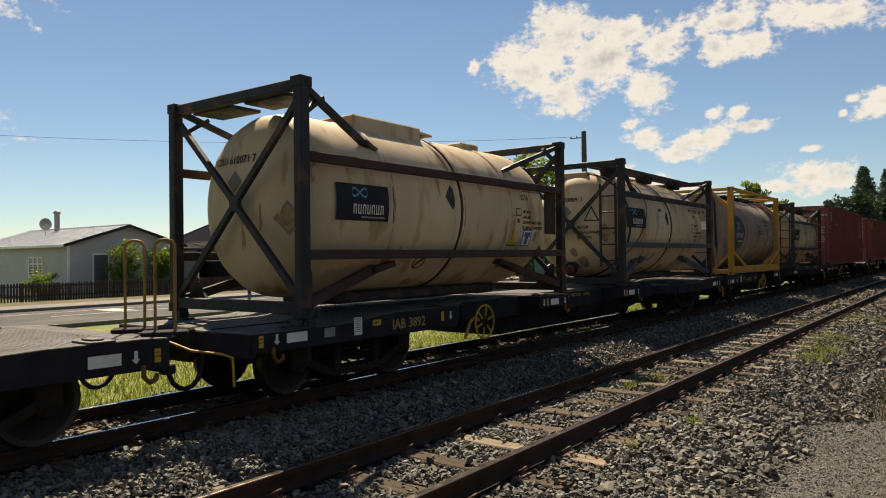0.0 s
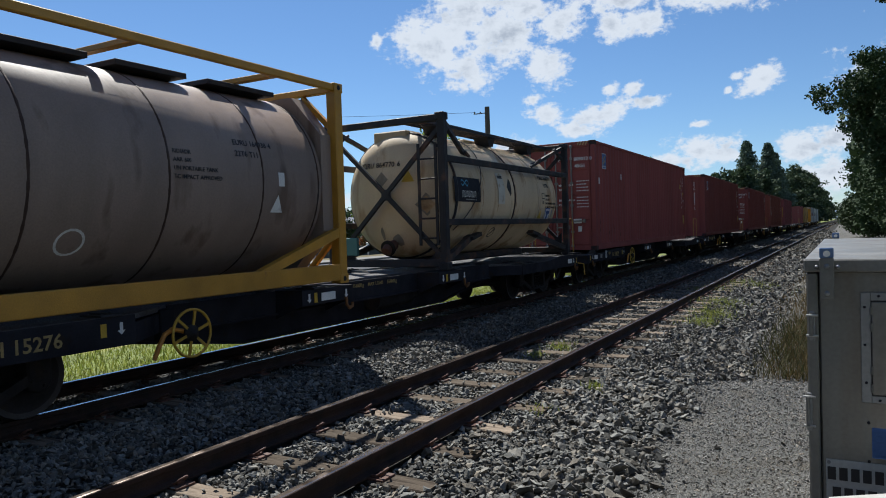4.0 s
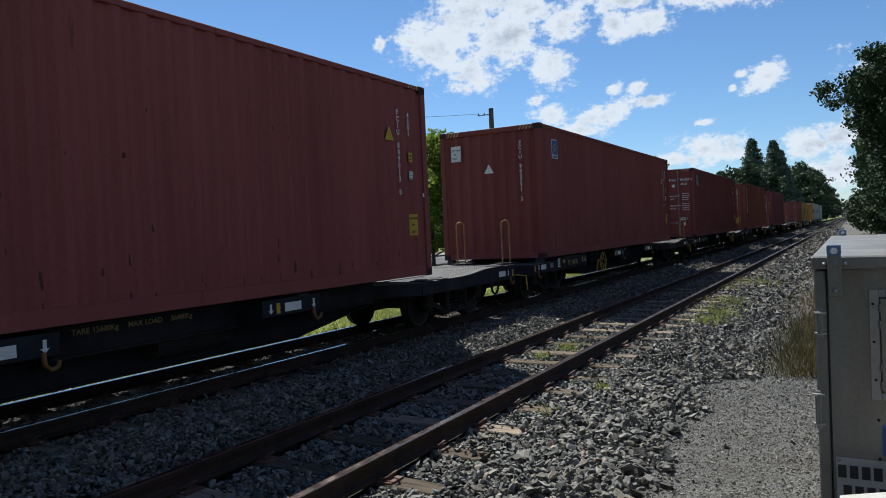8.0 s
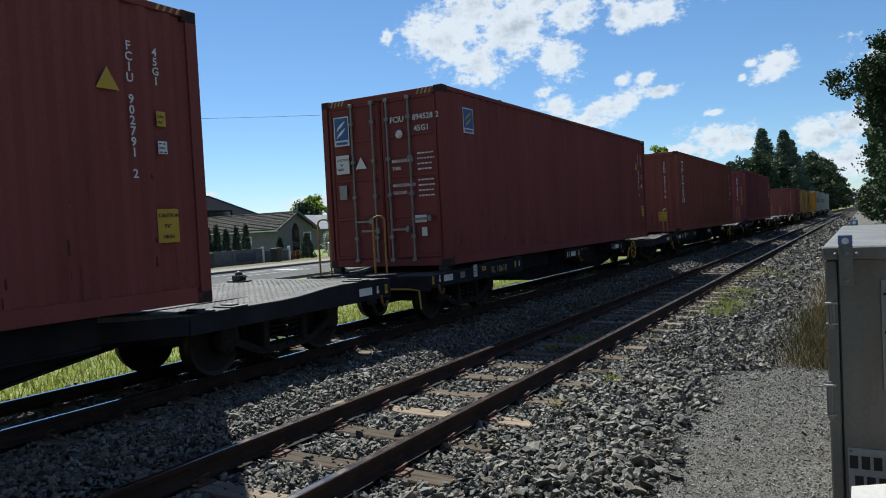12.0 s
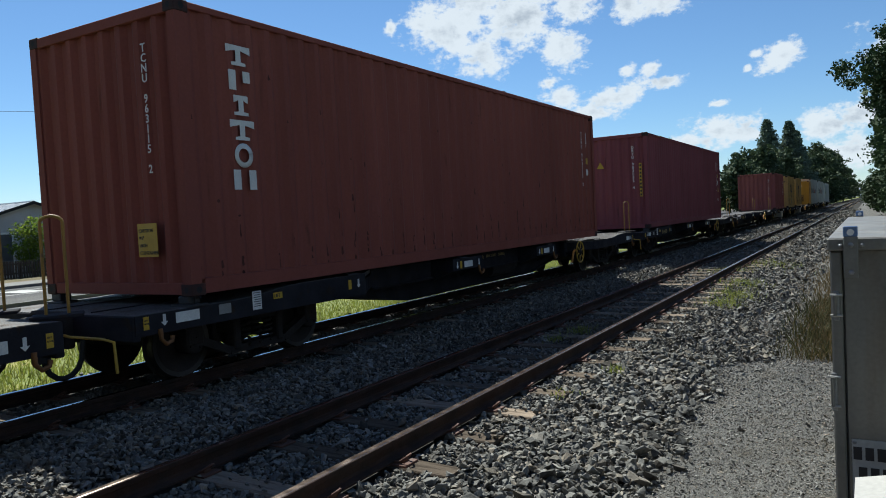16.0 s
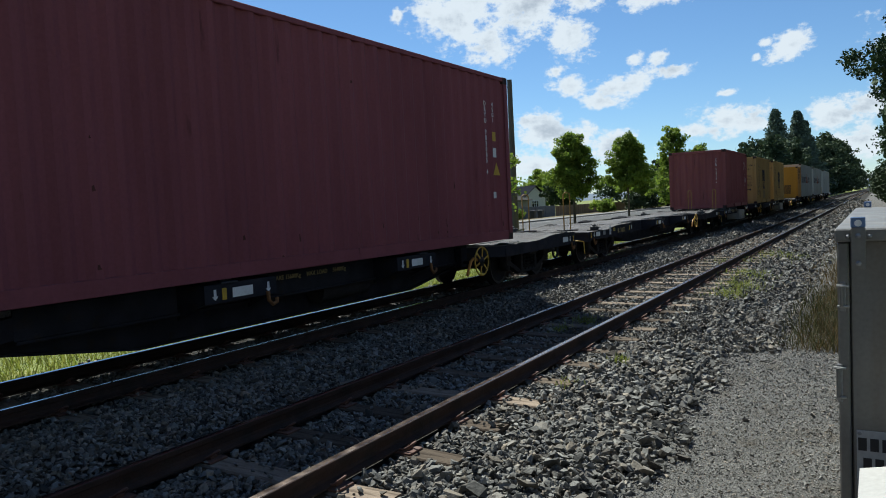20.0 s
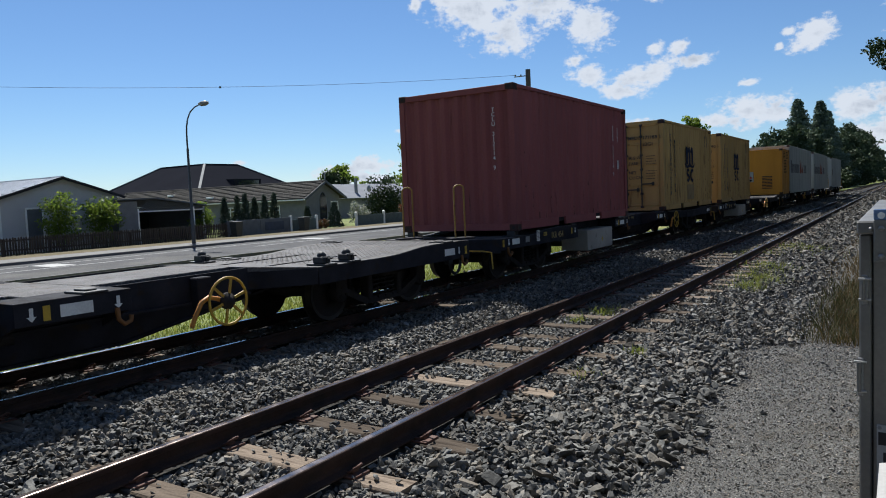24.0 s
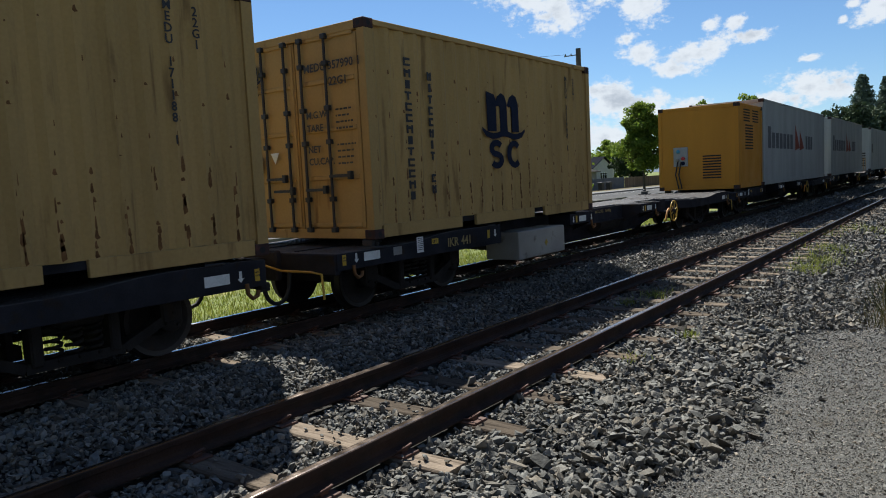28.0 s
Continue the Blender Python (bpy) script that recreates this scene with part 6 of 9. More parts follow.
for c in (h1, h2):
    for k in range(7):
        part("brand_block", Shape().box(1.2065, 1.2095, 0.75 + 0.62 * k, 1.2 + 0.62 * k, BASE_Z + 1.25, BASE_Z + (2.0 if k == 0 else 1.8)), "slate_mark", c, "grey block of a brand mark")
    for k, (y, hh) in enumerate(((5.4, 0.75), (6.3, 0.55))):
        s = Shape().prism([(y, BASE_Z + 1.2), (y + 0.9, BASE_Z + 1.3), (y + 0.05, BASE_Z + 1.45 + hh)], 1.2065, 1.2095, "x")
        part("brand_sail", s, "sail_red", c, "rusty red triangular sail mark")
    for k in range(3):
        part("brand_block", Shape().box(1.2065, 1.2095, 7.6 + 0.55 * k, 8.0 + 0.55 * k, BASE_Z + 1.25, BASE_Z + 1.8), "slate_mark", c)
part("dark_panel", Shape().box(1.2065, 1.2095, 0.7, 1.3, BASE_Z + 1.2, BASE_Z + 1.8), "black_mark", h3)
for c in (h2, h3):
    slats(c, False, -0.9, 0.3, 1.8, 1.0, 6)

# ---- tank containers ----
TANK_R, TANK_Z = 1.13, 1.29


def wrap_mesh(me, radius, y, z, proud=0.004):
    """Lays a flat mesh (x along the tank, z up) onto the round side of a tank."""
    out = me.copy()
    co = np.empty(len(out.vertices) * 3, np.float32)
    out.vertices.foreach_get("co", co)
    co = co.reshape(-1, 3)
    a = (co[:, 2] + z - TANK_Z) / radius
    depth = -co[:, 1]
    r = radius + proud + np.clip(depth, 0, 0.01)
    res = np.stack([r * np.cos(a), co[:, 0] + y, TANK_Z + BASE_Z + r * np.sin(a)], 1)
    out.vertices.foreach_set("co", res.astype(np.float32).ravel())
    out.update()
    return out


def grid_patch(w, h, n, outline=None):
    """A flat patch in the x-z plane, cut into strips so that it can be bent; outline: half width at each height (-1..1)."""
    s = Shape()
    vs, fs = [], []
    for k in range(n + 1):
        v = -1 + 2 * k / n
        half = (outline(v) if outline else 1.0) * w / 2
        vs += [(-half, 0, v * h / 2), (half, 0, v * h / 2)]
    fs = [(2 * k, 2 * k + 1, 2 * k + 3, 2 * k + 2) for k in range(n)]
    return s.add(vs, fs)


def decal(c, radius, name, shape, mat, y, z, label="", proud=0.004):
    me = shape if not isinstance(shape, Shape) else mesh_of(name, shape, mat)
    return part(name, wrap_mesh(me, radius, y, z, proud), None, c, label)


def tank_print(c, radius, words, size, y, z, mat="black_mark"):
    for word in words.split():
        me = text_mesh(word, size, mat)
        part("lettering", wrap_mesh(me, radius, y, z), None, c, "stencilled lettering")
        y += max(v.co.x for v in me.vertices) + size * 0.35


def logo_panel(c, radius, y, z, w=1.2, h=0.43):
    """Dark rectangular panel with a looped mark and blocks for the name."""
    p = decal(c, radius, "brand_panel", grid_patch(w, h, 6), "panel_dark", y, z, "blackish panel with a looped mark", 0.004)
    loop = Shape()
    pts = [(0.13 * math.sin(t), 0, 0.05 * math.sin(2 * t)) for t in [2 * math.pi * k / 24 for k in range(25)]]
    vs, fs = [], []
    for x, _, zz in pts:
        vs += [(x, 0, zz - 0.012), (x, 0, zz + 0.012)]
    fs = [(2 * k, 2 * k + 2, 2 * k + 3, 2 * k + 1) for k in range(24)]
    decal(c, radius, "looped_mark", Shape().add(vs, fs), "sky_mark", y - w * 0.12, z + h * 0.27, "", 0.008)
    for k in range(7):
        ww, hh = 0.055, h * 0.26
        s = Shape()
        for a in (-ww / 2, ww / 2 - 0.016):
            s.add([(a, 0, -hh / 2), (a + 0.016, 0, -hh / 2), (a + 0.016, 0, hh / 2), (a, 0, hh / 2)], [(0, 1, 2, 3)])
        zz = (-hh / 2 if k % 2 else hh / 2 - 0.016)
        s.add([(-ww / 2, 0, zz), (ww / 2, 0, zz), (ww / 2, 0, zz + 0.016), (-ww / 2, 0, zz + 0.016)], [(0, 1, 2, 3)])
        decal(c, radius, "name_block", s, "white_mark", y - w * 0.2 + k * 0.078, z - h * 0.18, "pale block of a brand name", 0.008)
    decal(c, radius, "name_strip", grid_patch(0.42, 0.02, 2), "galv_dark", y + 0.12, z - h * 0.4, "", 0.008)


def hazard_marks(c, radius, y, z):
    """Triangle, blue square with a white bar cross and a small label near the rear of the tank."""
    tri = Shape().add([(-0.165, 0, -0.12), (0.165, 0, -0.12), (0.0, 0, 0.17)], [(0, 1, 2)])
    decal(c, radius, "warning_triangle", tri, "black_mark", y - 0.42, z, "outlined warning triangle")
    tri = Shape().add([(-0.125, 0, -0.098), (0.125, 0, -0.098), (0.0, 0, 0.125)], [(0, 1, 2)])
    decal(c, radius, "triangle_field", tri, "yellow_mark", y - 0.42, z, "", 0.006)
    decal(c, radius, "blue_sign", grid_patch(0.28, 0.29, 2), "badge_blue", y, z + 0.02, "blue square sign with white letter")
    decal(c, radius, "sign_field", grid_patch(0.23, 0.24, 2), "white_mark", y, z + 0.02, "", 0.006)
    decal(c, radius, "sign_bar", grid_patch(0.09, 0.19, 2), "badge_blue", y, z + 0.01, "", 0.008)
    decal(c, radius, "sign_bar", grid_patch(0.19, 0.07, 2), "badge_blue", y, z + 0.08, "", 0.008)
    decal(c, radius, "small_label", grid_patch(0.08, 0.17, 2), "galv_dark", y + 0.26, z + 0.05)
    for k, words in enumerate(("RID/ADR", "AAR 600", "UN PORTABLE TANK", "TC IMPACT APPROVED")):
        tank_print(c, radius, words, 0.064, y - 0.2, z + 0.42 - 0.085 * k)


def ring_shape(y, r, w=0.05, h=0.02):
    return Shape().lathe([(r, y - w), (r + h, y - w * 0.5), (r + h, y + w * 0.5), (r, y + w)], 40, "y", (0, 0, TANK_Z + BASE_Z))


def round_ends():
    half = [(0.0, 0.2), (0.3, 0.205), (0.6, 0.24), (0.85, 0.32), (1.0, 0.42), (1.09, 0.55), (1.125, 0.7), (TANK_R, 0.8)]
    return half + [(r, L20 - y) for r, y in half[::-1]]


def dome_y(x, z):
    """How far back the front dome of a tank lies at a place of its end."""
    prof = round_ends()[:8]
    return float(np.interp(math.hypot(x, z - TANK_Z), [q[0] for q in prof], [q[1] for q in prof]))


def end_patch(c, name, ring, mat, label="", proud=0.008):
    """A flat outline laid onto the front dome of a tank."""
    mx, mz = sum(q[0] for q in ring) / len(ring), sum(q[1] for q in ring) / len(ring)
    rows = [(mx, mz)] + [(mx + (x - mx) * u, mz + (z - mz) * u) for u in (0.5, 1.0) for x, z in ring]
    n = len(ring)
    faces = [(0, 1 + k, 1 + (k + 1) % n) for k in range(n)] + [(1 + k, 1 + n + k, 1 + n + (k + 1) % n, 1 + (k + 1) % n) for k in range(n)]
    return part(name, Shape().add([(x, dome_y(x, z) - proud, BASE_Z + z) for x, z in rows], faces), mat, c, label)


def end_print(c, words, size, x, z, mat="black_mark"):
    """Words laid onto the front dome of a tank."""
    for word in words.split():
        me = text_mesh(word, size, mat).copy()
        for v in me.vertices:
            v.co = Vector((v.co.x + x, dome_y(v.co.x + x, v.co.z + z) - 0.01, v.co.z + z + BASE_Z))
        part("end_lettering", me, None, c, "stencilled lettering")
        x = max(v.co.x for v in me.vertices) + size * 0.4


def cross_end(c, y, flip, mat, top=2.5):
    s = 1 if not flip else -1
    for a, b in (((-1.1, 0.2), (-0.04, 1.24)), ((1.1, 0.2), (0.04, 1.24)), ((-1.1, 2.35), (-0.04, 1.33)), ((1.1, 2.35), (0.04, 1.33))):
        part("cross_brace", Shape().beam((a[0], y, BASE_Z + a[1]), (b[0], y, BASE_Z + b[1]), 0.07, 0.06, (0, 1, 0)), mat, c, "diagonal end brace")
    part("brace_plate", Shape().box(-0.09, 0.09, y - 0.033, y + 0.033, BASE_Z + 1.19, BASE_Z + 1.38, 0.02), mat, c)
    part("end_beam", Shape().box(-1.1, 1.1, y - 0.06, y + 0.06, BASE_Z + 0.04, BASE_Z + 0.17, 0.01), mat, c)
    part("end_beam", Shape().box(-1.1, 1.1, y - 0.06, y + 0.06, BASE_Z + 2.46, BASE_Z + 2.57, 0.01), mat, c)


def corner_frame(c, mat, posts=0.13):
    b = container_meshes(L20, STD, "red_small", True)
    for sx in (-1, 1):
        for y in (0, L20):
            x = sx * (1.219 - posts / 2)
            yy = y + (posts / 2 + 0.01 if not y else -posts / 2 - 0.01)
            part("corner_post", Shape().box(x - posts / 2, x + posts / 2, yy - posts / 2, yy + posts / 2, BASE_Z + 0.1, BASE_Z + STD - 0.1, 0.012), mat, c, "upright corner post")
    cast = b["corner_casting"].copy()
    cast.materials.clear()
    cast.materials.append(MAT[mat])
    box_corners(c, b, L20, STD, cast)


def ladder(c, mat, x0, x1, y, z0, z1):
    s = Shape()
    for x in (x0, x1):
        s.beam((x, y, BASE_Z + z0), (x, y, BASE_Z + z1), 0.045, 0.03, (0, 1, 0))
    k = z0 + 0.12
    while k < z1:
        s.tube([(x0, y, BASE_Z + k), (x1, y, BASE_Z + k)], 0.016, 6)
        k += 0.33
    part("ladder", s, mat, c, "narrow steel ladder")


def walkway(c, x, y0, y1, z, mat):
    s = Shape()
    s.box(x - 0.22, x - 0.2, y0, y1, z - 0.03, z + 0.03).box(x + 0.2, x + 0.22, y0, y1, z - 0.03, z + 0.03)
    n = int((y1 - y0) / 0.06)
    for k in range(n):
        y = y0 + (y1 - y0) * (k + 0.5) / n
        s.box(x - 0.2, x + 0.2, y - 0.008, y + 0.008, z - 0.012, z + 0.012)
    for xx in (-0.1, 0.0, 0.1):
        s.box(x + xx - 0.006, x + xx + 0.006, y0, y1, z - 0.01, z + 0.008)
    tagged(part("walkway_grating", s, mat, c, "perforated steel walkway"), kind="stuff")
    for y in (y0 + 0.9, (y0 + y1) / 2, y1 - 0.9):
        part("walkway_bracket", Shape().prism([(y - 0.2, z - 0.02), (y + 0.2, z - 0.02), (y + 0.08, z - 0.2), (y - 0.08, z - 0.2)], x - 0.15, x + 0.15, "x"), mat, c)


def dark_tank(front, label, upper, lower, number, rear, walk_on, with_ladder, low_mat="frame_dark", panel=(1.07, 1.26), tank="tank_cream"):
    c = ride(thing("tank_container", label, "tank container", group="tank containers on the freight train"), front)
    part("tank", Shape().lathe(round_ends(), 56, "y", (0, 0, TANK_Z + BASE_Z)), tank, c, "stained round tank with domed ends")
    for y in (1.55, 2.95, 4.35):
        part("stiffening_ring", ring_shape(y, TANK_R), tank, c)
    part("dark_strap", ring_shape(2.95 + 0.12, TANK_R, 0.025, 0.02), "frame_rust", c, "dark strap round the tank")
    if walk_on:
        part("dark_strap", ring_shape(0.62, TANK_R - 0.02, 0.025, 0.03), "frame_dark", c, "dark strap round the tank")
    corner_frame(c, "frame_dark")
    cross_end(c, 0.09, False, "frame_dark")
    cross_end(c, L20 - 0.09, True, "frame_dark")
    for sx in (-1, 1):
        part("side_rail", Shape().box(sx * 1.18 - 0.035, sx * 1.18 + 0.035, 0.14, L20 - 0.14, BASE_Z + upper - 0.055, BASE_Z + upper + 0.055, 0.008), "frame_rust" if low_mat == "frame_rust" else "frame_dark", c, "horizontal side rail")
        part("side_rail", Shape().box(sx * 1.18 - 0.035, sx * 1.18 + 0.035, 0.14, L20 - 0.14, BASE_Z + lower - 0.055, BASE_Z + lower + 0.055, 0.008), low_mat, c, "horizontal side rail")
        for y, d in ((0.12, 1), (L20 - 0.12, -1)):
            part("top_brace", Shape().beam((sx * 1.13, y, BASE_Z + 2.5), (sx * 0.86, y + d * 1.28, BASE_Z + 2.02), 0.07, 0.07), "frame_dark", c, "sloping top brace")
            part("brace_foot", Shape().beam((sx * 0.86, y + d * 1.2, BASE_Z + 2.06), (sx * 0.84, y + d * 1.42, BASE_Z + 1.98), 0.16, 0.05), "frame_dark", c)
            part("knee_brace", Shape().beam((sx * 1.13, y, BASE_Z + 2.2), (sx * 1.05, y + d * 0.36, BASE_Z + 2.44), 0.06, 0.05), "frame_dark", c)
            part("bottom_brace", Shape().beam((sx * 1.12, y, BASE_Z + 0.14), (sx * 0.9, y + d * 1.35, BASE_Z + 0.5), 0.09, 0.11), low_mat, c, "sloping lower brace")
            part("brace_foot", Shape().beam((sx * 0.92, y + d * 1.25, BASE_Z + 0.48), (sx * 0.9, y + d * 1.65, BASE_Z + 0.56), 0.2, 0.07), low_mat, c)
            part("end_gusset", Shape().prism([(sx * 1.1, BASE_Z + 0.12), (sx * 0.72, BASE_Z + 0.12), (sx * 1.1, BASE_Z + 0.5)], y + d * 0.12 - 0.02, y + d * 0.12 + 0.02), "frame_dark", c)
    part("bottom_sump", Shape().box(-0.5, 0.5, 1.2, L20 - 1.2, BASE_Z + 0.06, BASE_Z + 0.2, 0.03), "frame_dark", c)
    if walk_on:
        walkway(c, 0.5, 0.1, L20 - 0.1, BASE_Z + 2.52, "frame_dark")
        part("spill_box", Shape().box(-0.5, 0.25, 2.6, 3.9, BASE_Z + 2.2, BASE_Z + 2.47, 0.02), tank, c)
        part("spill_box", Shape().box(-0.5, 0.2, 0.5, 1.0, BASE_Z + 2.2, BASE_Z + 2.44, 0.02), tank, c)
        fin = Shape()
        for k in range(60):
            y = 0.75 + 4.5 * k / 59
            for a0, a1 in ((0.95, 1.5),):
                fin.add([((TANK_R + 0.012) * math.cos(a), y + dy, TANK_Z + BASE_Z + (TANK_R + 0.012) * math.sin(a)) for a in (a0, (a0 + a1) / 2, a1) for dy in (-0.018, 0.018)], [(0, 1, 3, 2), (2, 3, 5, 4)])
        tagged(part("ribbed_cladding", fin, tank, c, "fine ribs over the shoulder of the tank"), kind="stuff")
    else:
        part("spill_box", Shape().box(-0.3, 0.5, 1.55, 2.95, BASE_Z + 2.26, BASE_Z + 2.5, 0.02), tank, c, "cream valve box on the tank")
        part("box_lid", Shape().beam((0.1, 2.95, BASE_Z + 2.47), (0.1, 3.35, BASE_Z + 2.44), 0.6, 0.03), tank, c)
        part("spill_box", Shape().box(-0.3, 0.4, 4.1, 4.6, BASE_Z + 2.3, BASE_Z + 2.45, 0.02), tank, c)
        for x in (-0.9, 0.1):
            part("end_walkway", Shape().box(x, x + 0.75, 0.15, 0.6, BASE_Z + 2.44, BASE_Z + 2.48, 0.005), "frame_dark", c, "perforated end platform")
    if with_ladder:
        ladder(c, "frame_dark", 0.72, 1.05, 0.02, 0.4, 2.1)
    logo_panel(c, TANK_R, panel[0] - 0.09, panel[1], 1.0)
    hazard_marks(c, TANK_R, 4.95, 0.9)
    for k, word in enumerate(rear[0].split()):
        tank_print(c, TANK_R, word, 0.125, (4.52, 4.86, 5.38)[k], 1.7)
    tank_print(c, TANK_R, rear[1], 0.12, 4.72, 1.53)
    decal(c, TANK_R, "approval_plate", grid_patch(0.17, 0.12, 2), "black_mark", 4.62, 1.33, "small outlined plate")
    decal(c, TANK_R, "plate_field", grid_patch(0.14, 0.09, 2), tank, 4.62, 1.33, "", 0.0065)
    tank_print(c, TANK_R, "70", 0.085, 4.57, 1.16)
    for y0, y1, z0, z1 in () if low_mat == "frame_dark" else ((4.85, 5.46, 1.83, 1.842), (4.85, 5.46, 1.675, 1.687)):
        decal(c, TANK_R, "number_frame", grid_patch(y1 - y0, z1 - z0, 1), "black_mark", (y0 + y1) / 2, (z0 + z1) / 2)
    if not walk_on:
        part("placard_holder", Shape().box(1.08, 1.11, L20 - 0.52, L20 - 0.17, BASE_Z + 1.0, BASE_Z + 1.72, 0.006), "frame_rust", c, "rusty placard holder beside the post")
    ringm = Shape().lathe([(0.1, 0.0), (0.125, 0.0)], 18, "y")
    ringm.add([(-0.09, 0, -0.06), (-0.06, 0, -0.09), (0.09, 0, 0.06), (0.06, 0, 0.09)], [(0, 1, 2, 3)])
    decal(c, TANK_R, "round_sign", ringm, "black_mark", 2.4, 0.52, "round outlined sign")
    diamond = Shape().add([(-0.16, 0, 0), (0, 0, -0.18), (0.16, 0, 0), (0, 0, 0.18)], [(0, 1, 2, 3)])
    decal(c, TANK_R, "hazard_diamond", diamond, "black_mark", 2.85, 1.46, "dark hazard diamond")
    # front end: number, worn diamond
    end_print(c, number, 0.13, -0.62, 1.78)
    end_patch(c, "end_diamond", [(0.5, 1.1), (0.7, 0.9), (0.9, 1.1), (0.7, 1.3)], "tank_stain_dark", "peeled brownish diamond")
    end_patch(c, "diamond_field", [(0.54, 1.1), (0.7, 0.95), (0.86, 1.1), (0.7, 1.25)], "tank_run", "", 0.012)
    end_patch(c, "worn_diamond", [(-0.3, 1.56), (-0.17, 1.42), (-0.02, 1.56), (-0.16, 1.7)], "tank_stain_dark", "worn grey diamond")
    return c


t1 = dark_tank(5.179, "cream tank container with rust stains in a dark frame", 1.74, 0.68, "CIRU 610071 7", ("CIRU 610071 7", "22T6"), False, False, "frame_rust", panel=(1.2, 1.29))
t2 = dark_tank(13.759, "cream tank container with ladder and top walkway", 1.88, 0.84, "CIRU 610009 1", ("CIRU 610009 1", "22T6"), True, True, "frame_blue", (1.06, 1.42))
t4 = dark_tank(30.574, "pale cream tank container with ladder and top walkway", 1.84, 0.78, "CIRU 864770 6", ("CIRU 864770 6", "22T6"), True, True, panel=(1.1, 1.35))
end_patch(t2, "end_triangle", [(0.25, 1.35), (0.6, 1.35), (0.42, 1.68)], "black_mark", "outlined warning triangle")
end_patch(t2, "triangle_field", [(0.3, 1.375), (0.55, 1.375), (0.42, 1.62)], "label_pale", "", 0.012)
for tank_, spots in ((t2, ((0.0, 0.7, 0.22, 0.24), (0.2, 0.5, 0.3, 0.3), (-0.22, 0.46, 0.2, 0.22), (0.12, 1.05, 0.06, 0.3))), (t4, ((0.1, 0.5, 0.26, 0.26), (-0.2, 0.62, 0.1, 0.3)))):
    for x, z, w, h in spots:
        ring = [(x + w / 2 * math.cos(0.7 * k) * (0.75 + 0.25 * math.sin(5 * k)), z + h / 2 * math.sin(0.7 * k) * (0.8 + 0.2 * math.cos(7 * k))) for k in range(9)]
        end_patch(tank_, "soot_stain", ring, "tank_stain_dark", "sooty stain above the valve")
end_patch(t4, "end_triangle", [(0.25, 1.5), (0.5, 1.5), (0.37, 1.72)], "yellow_mark", "yellow warning triangle")


def weather_tank(c, seed, runs):
    """Rust seams beside the rings and brown runs down the side."""
    for y in (1.63, 3.16, 4.43):
        part("rust_seam", ring_shape(y, TANK_R, 0.016, 0.003), "tank_run", c, "rusty seam round the tank")
    rng = random.Random(seed)
    for k in range(runs):
        w, h = rng.uniform(0.02, 0.09), rng.uniform(0.12, 0.5)
        y = rng.choice((1.68, 3.22, 4.48)) + rng.uniform(0.0, 0.5) + k * 0.0007 if k % 2 else 0.85 + 4.3 * k / runs
        decal(c, TANK_R, "rust_run", grid_patch(w, h, 5, lambda v: 0.25 + 0.75 * (0.5 + 0.5 * v) ** 0.7), "tank_run", y, rng.uniform(0.5, 1.75), "", 0.0025 + 0.0006 * k)


for x, z, w, h in ((-0.02, 0.75, 0.08, 0.5), (0.3, 0.95, 0.05, 0.35), (-0.75, 0.62, 0.1, 0.4), (0.9, 1.45, 0.16, 0.3)):
    end_patch(t1, "end_stain", [(x - w / 2, z), (x + w / 2, z + 0.04), (x + w * 0.3, z + h), (x - w * 0.2, z + h * 0.9)], "tank_run")
weather_tank(t1, 5, 5)
weather_tank(t2, 6, 4)
weather_tank(t4, 7, 6)
for c in (t2, t4):
    a = [1.15 - 1.75 * k / 14 for k in range(15)]
    part("hanging_cable", Shape().tube([((TANK_R + 0.02) * math.cos(q), 2.0 - 0.028 * k - 0.0045 * k * k, TANK_Z + BASE_Z + (TANK_R + 0.02) * math.sin(q)) for k, q in enumerate(a)], 0.009, 6), "wire", c, "thin dark cable hanging over the tank")
    decal(c, TANK_R, "worn_label", grid_patch(0.3, 0.6, 6), "label_pale", 2.42, 1.42, "peeling pale label", 0.012)
    decal(c, TANK_R, "label_print", grid_patch(0.2, 0.06, 2), "black_mark", 2.42, 1.64, "", 0.0155)
    valve = part("outlet_valve", Shape().tube([(0.0, 0.3, BASE_Z + 0.42), (0.0, 0.1, BASE_Z + 0.36), (0.0, 0.04, BASE_Z + 0.3)], 0.09, 12), "rusty", c, "rusty outlet valve")
    part("valve_flange", Shape().tube([(0.0, 0.13, BASE_Z + 0.37), (0.0, 0.09, BASE_Z + 0.355)], 0.14, 14), "bogie", valve)
    part("document_box", Shape().box(-0.86, -0.62, 0.05, 0.12, BASE_Z + 0.24, BASE_Z + 0.56, 0.01), "teal_box", c, "teal document box")
for k, (words, x) in enumerate((("MPGM", 0.12), ("UIC RAILWAYS", 0.02), ("34000KG", 0.1))):
    end_print(t2, words, 0.085, x, 1.2 - 0.11 * k)


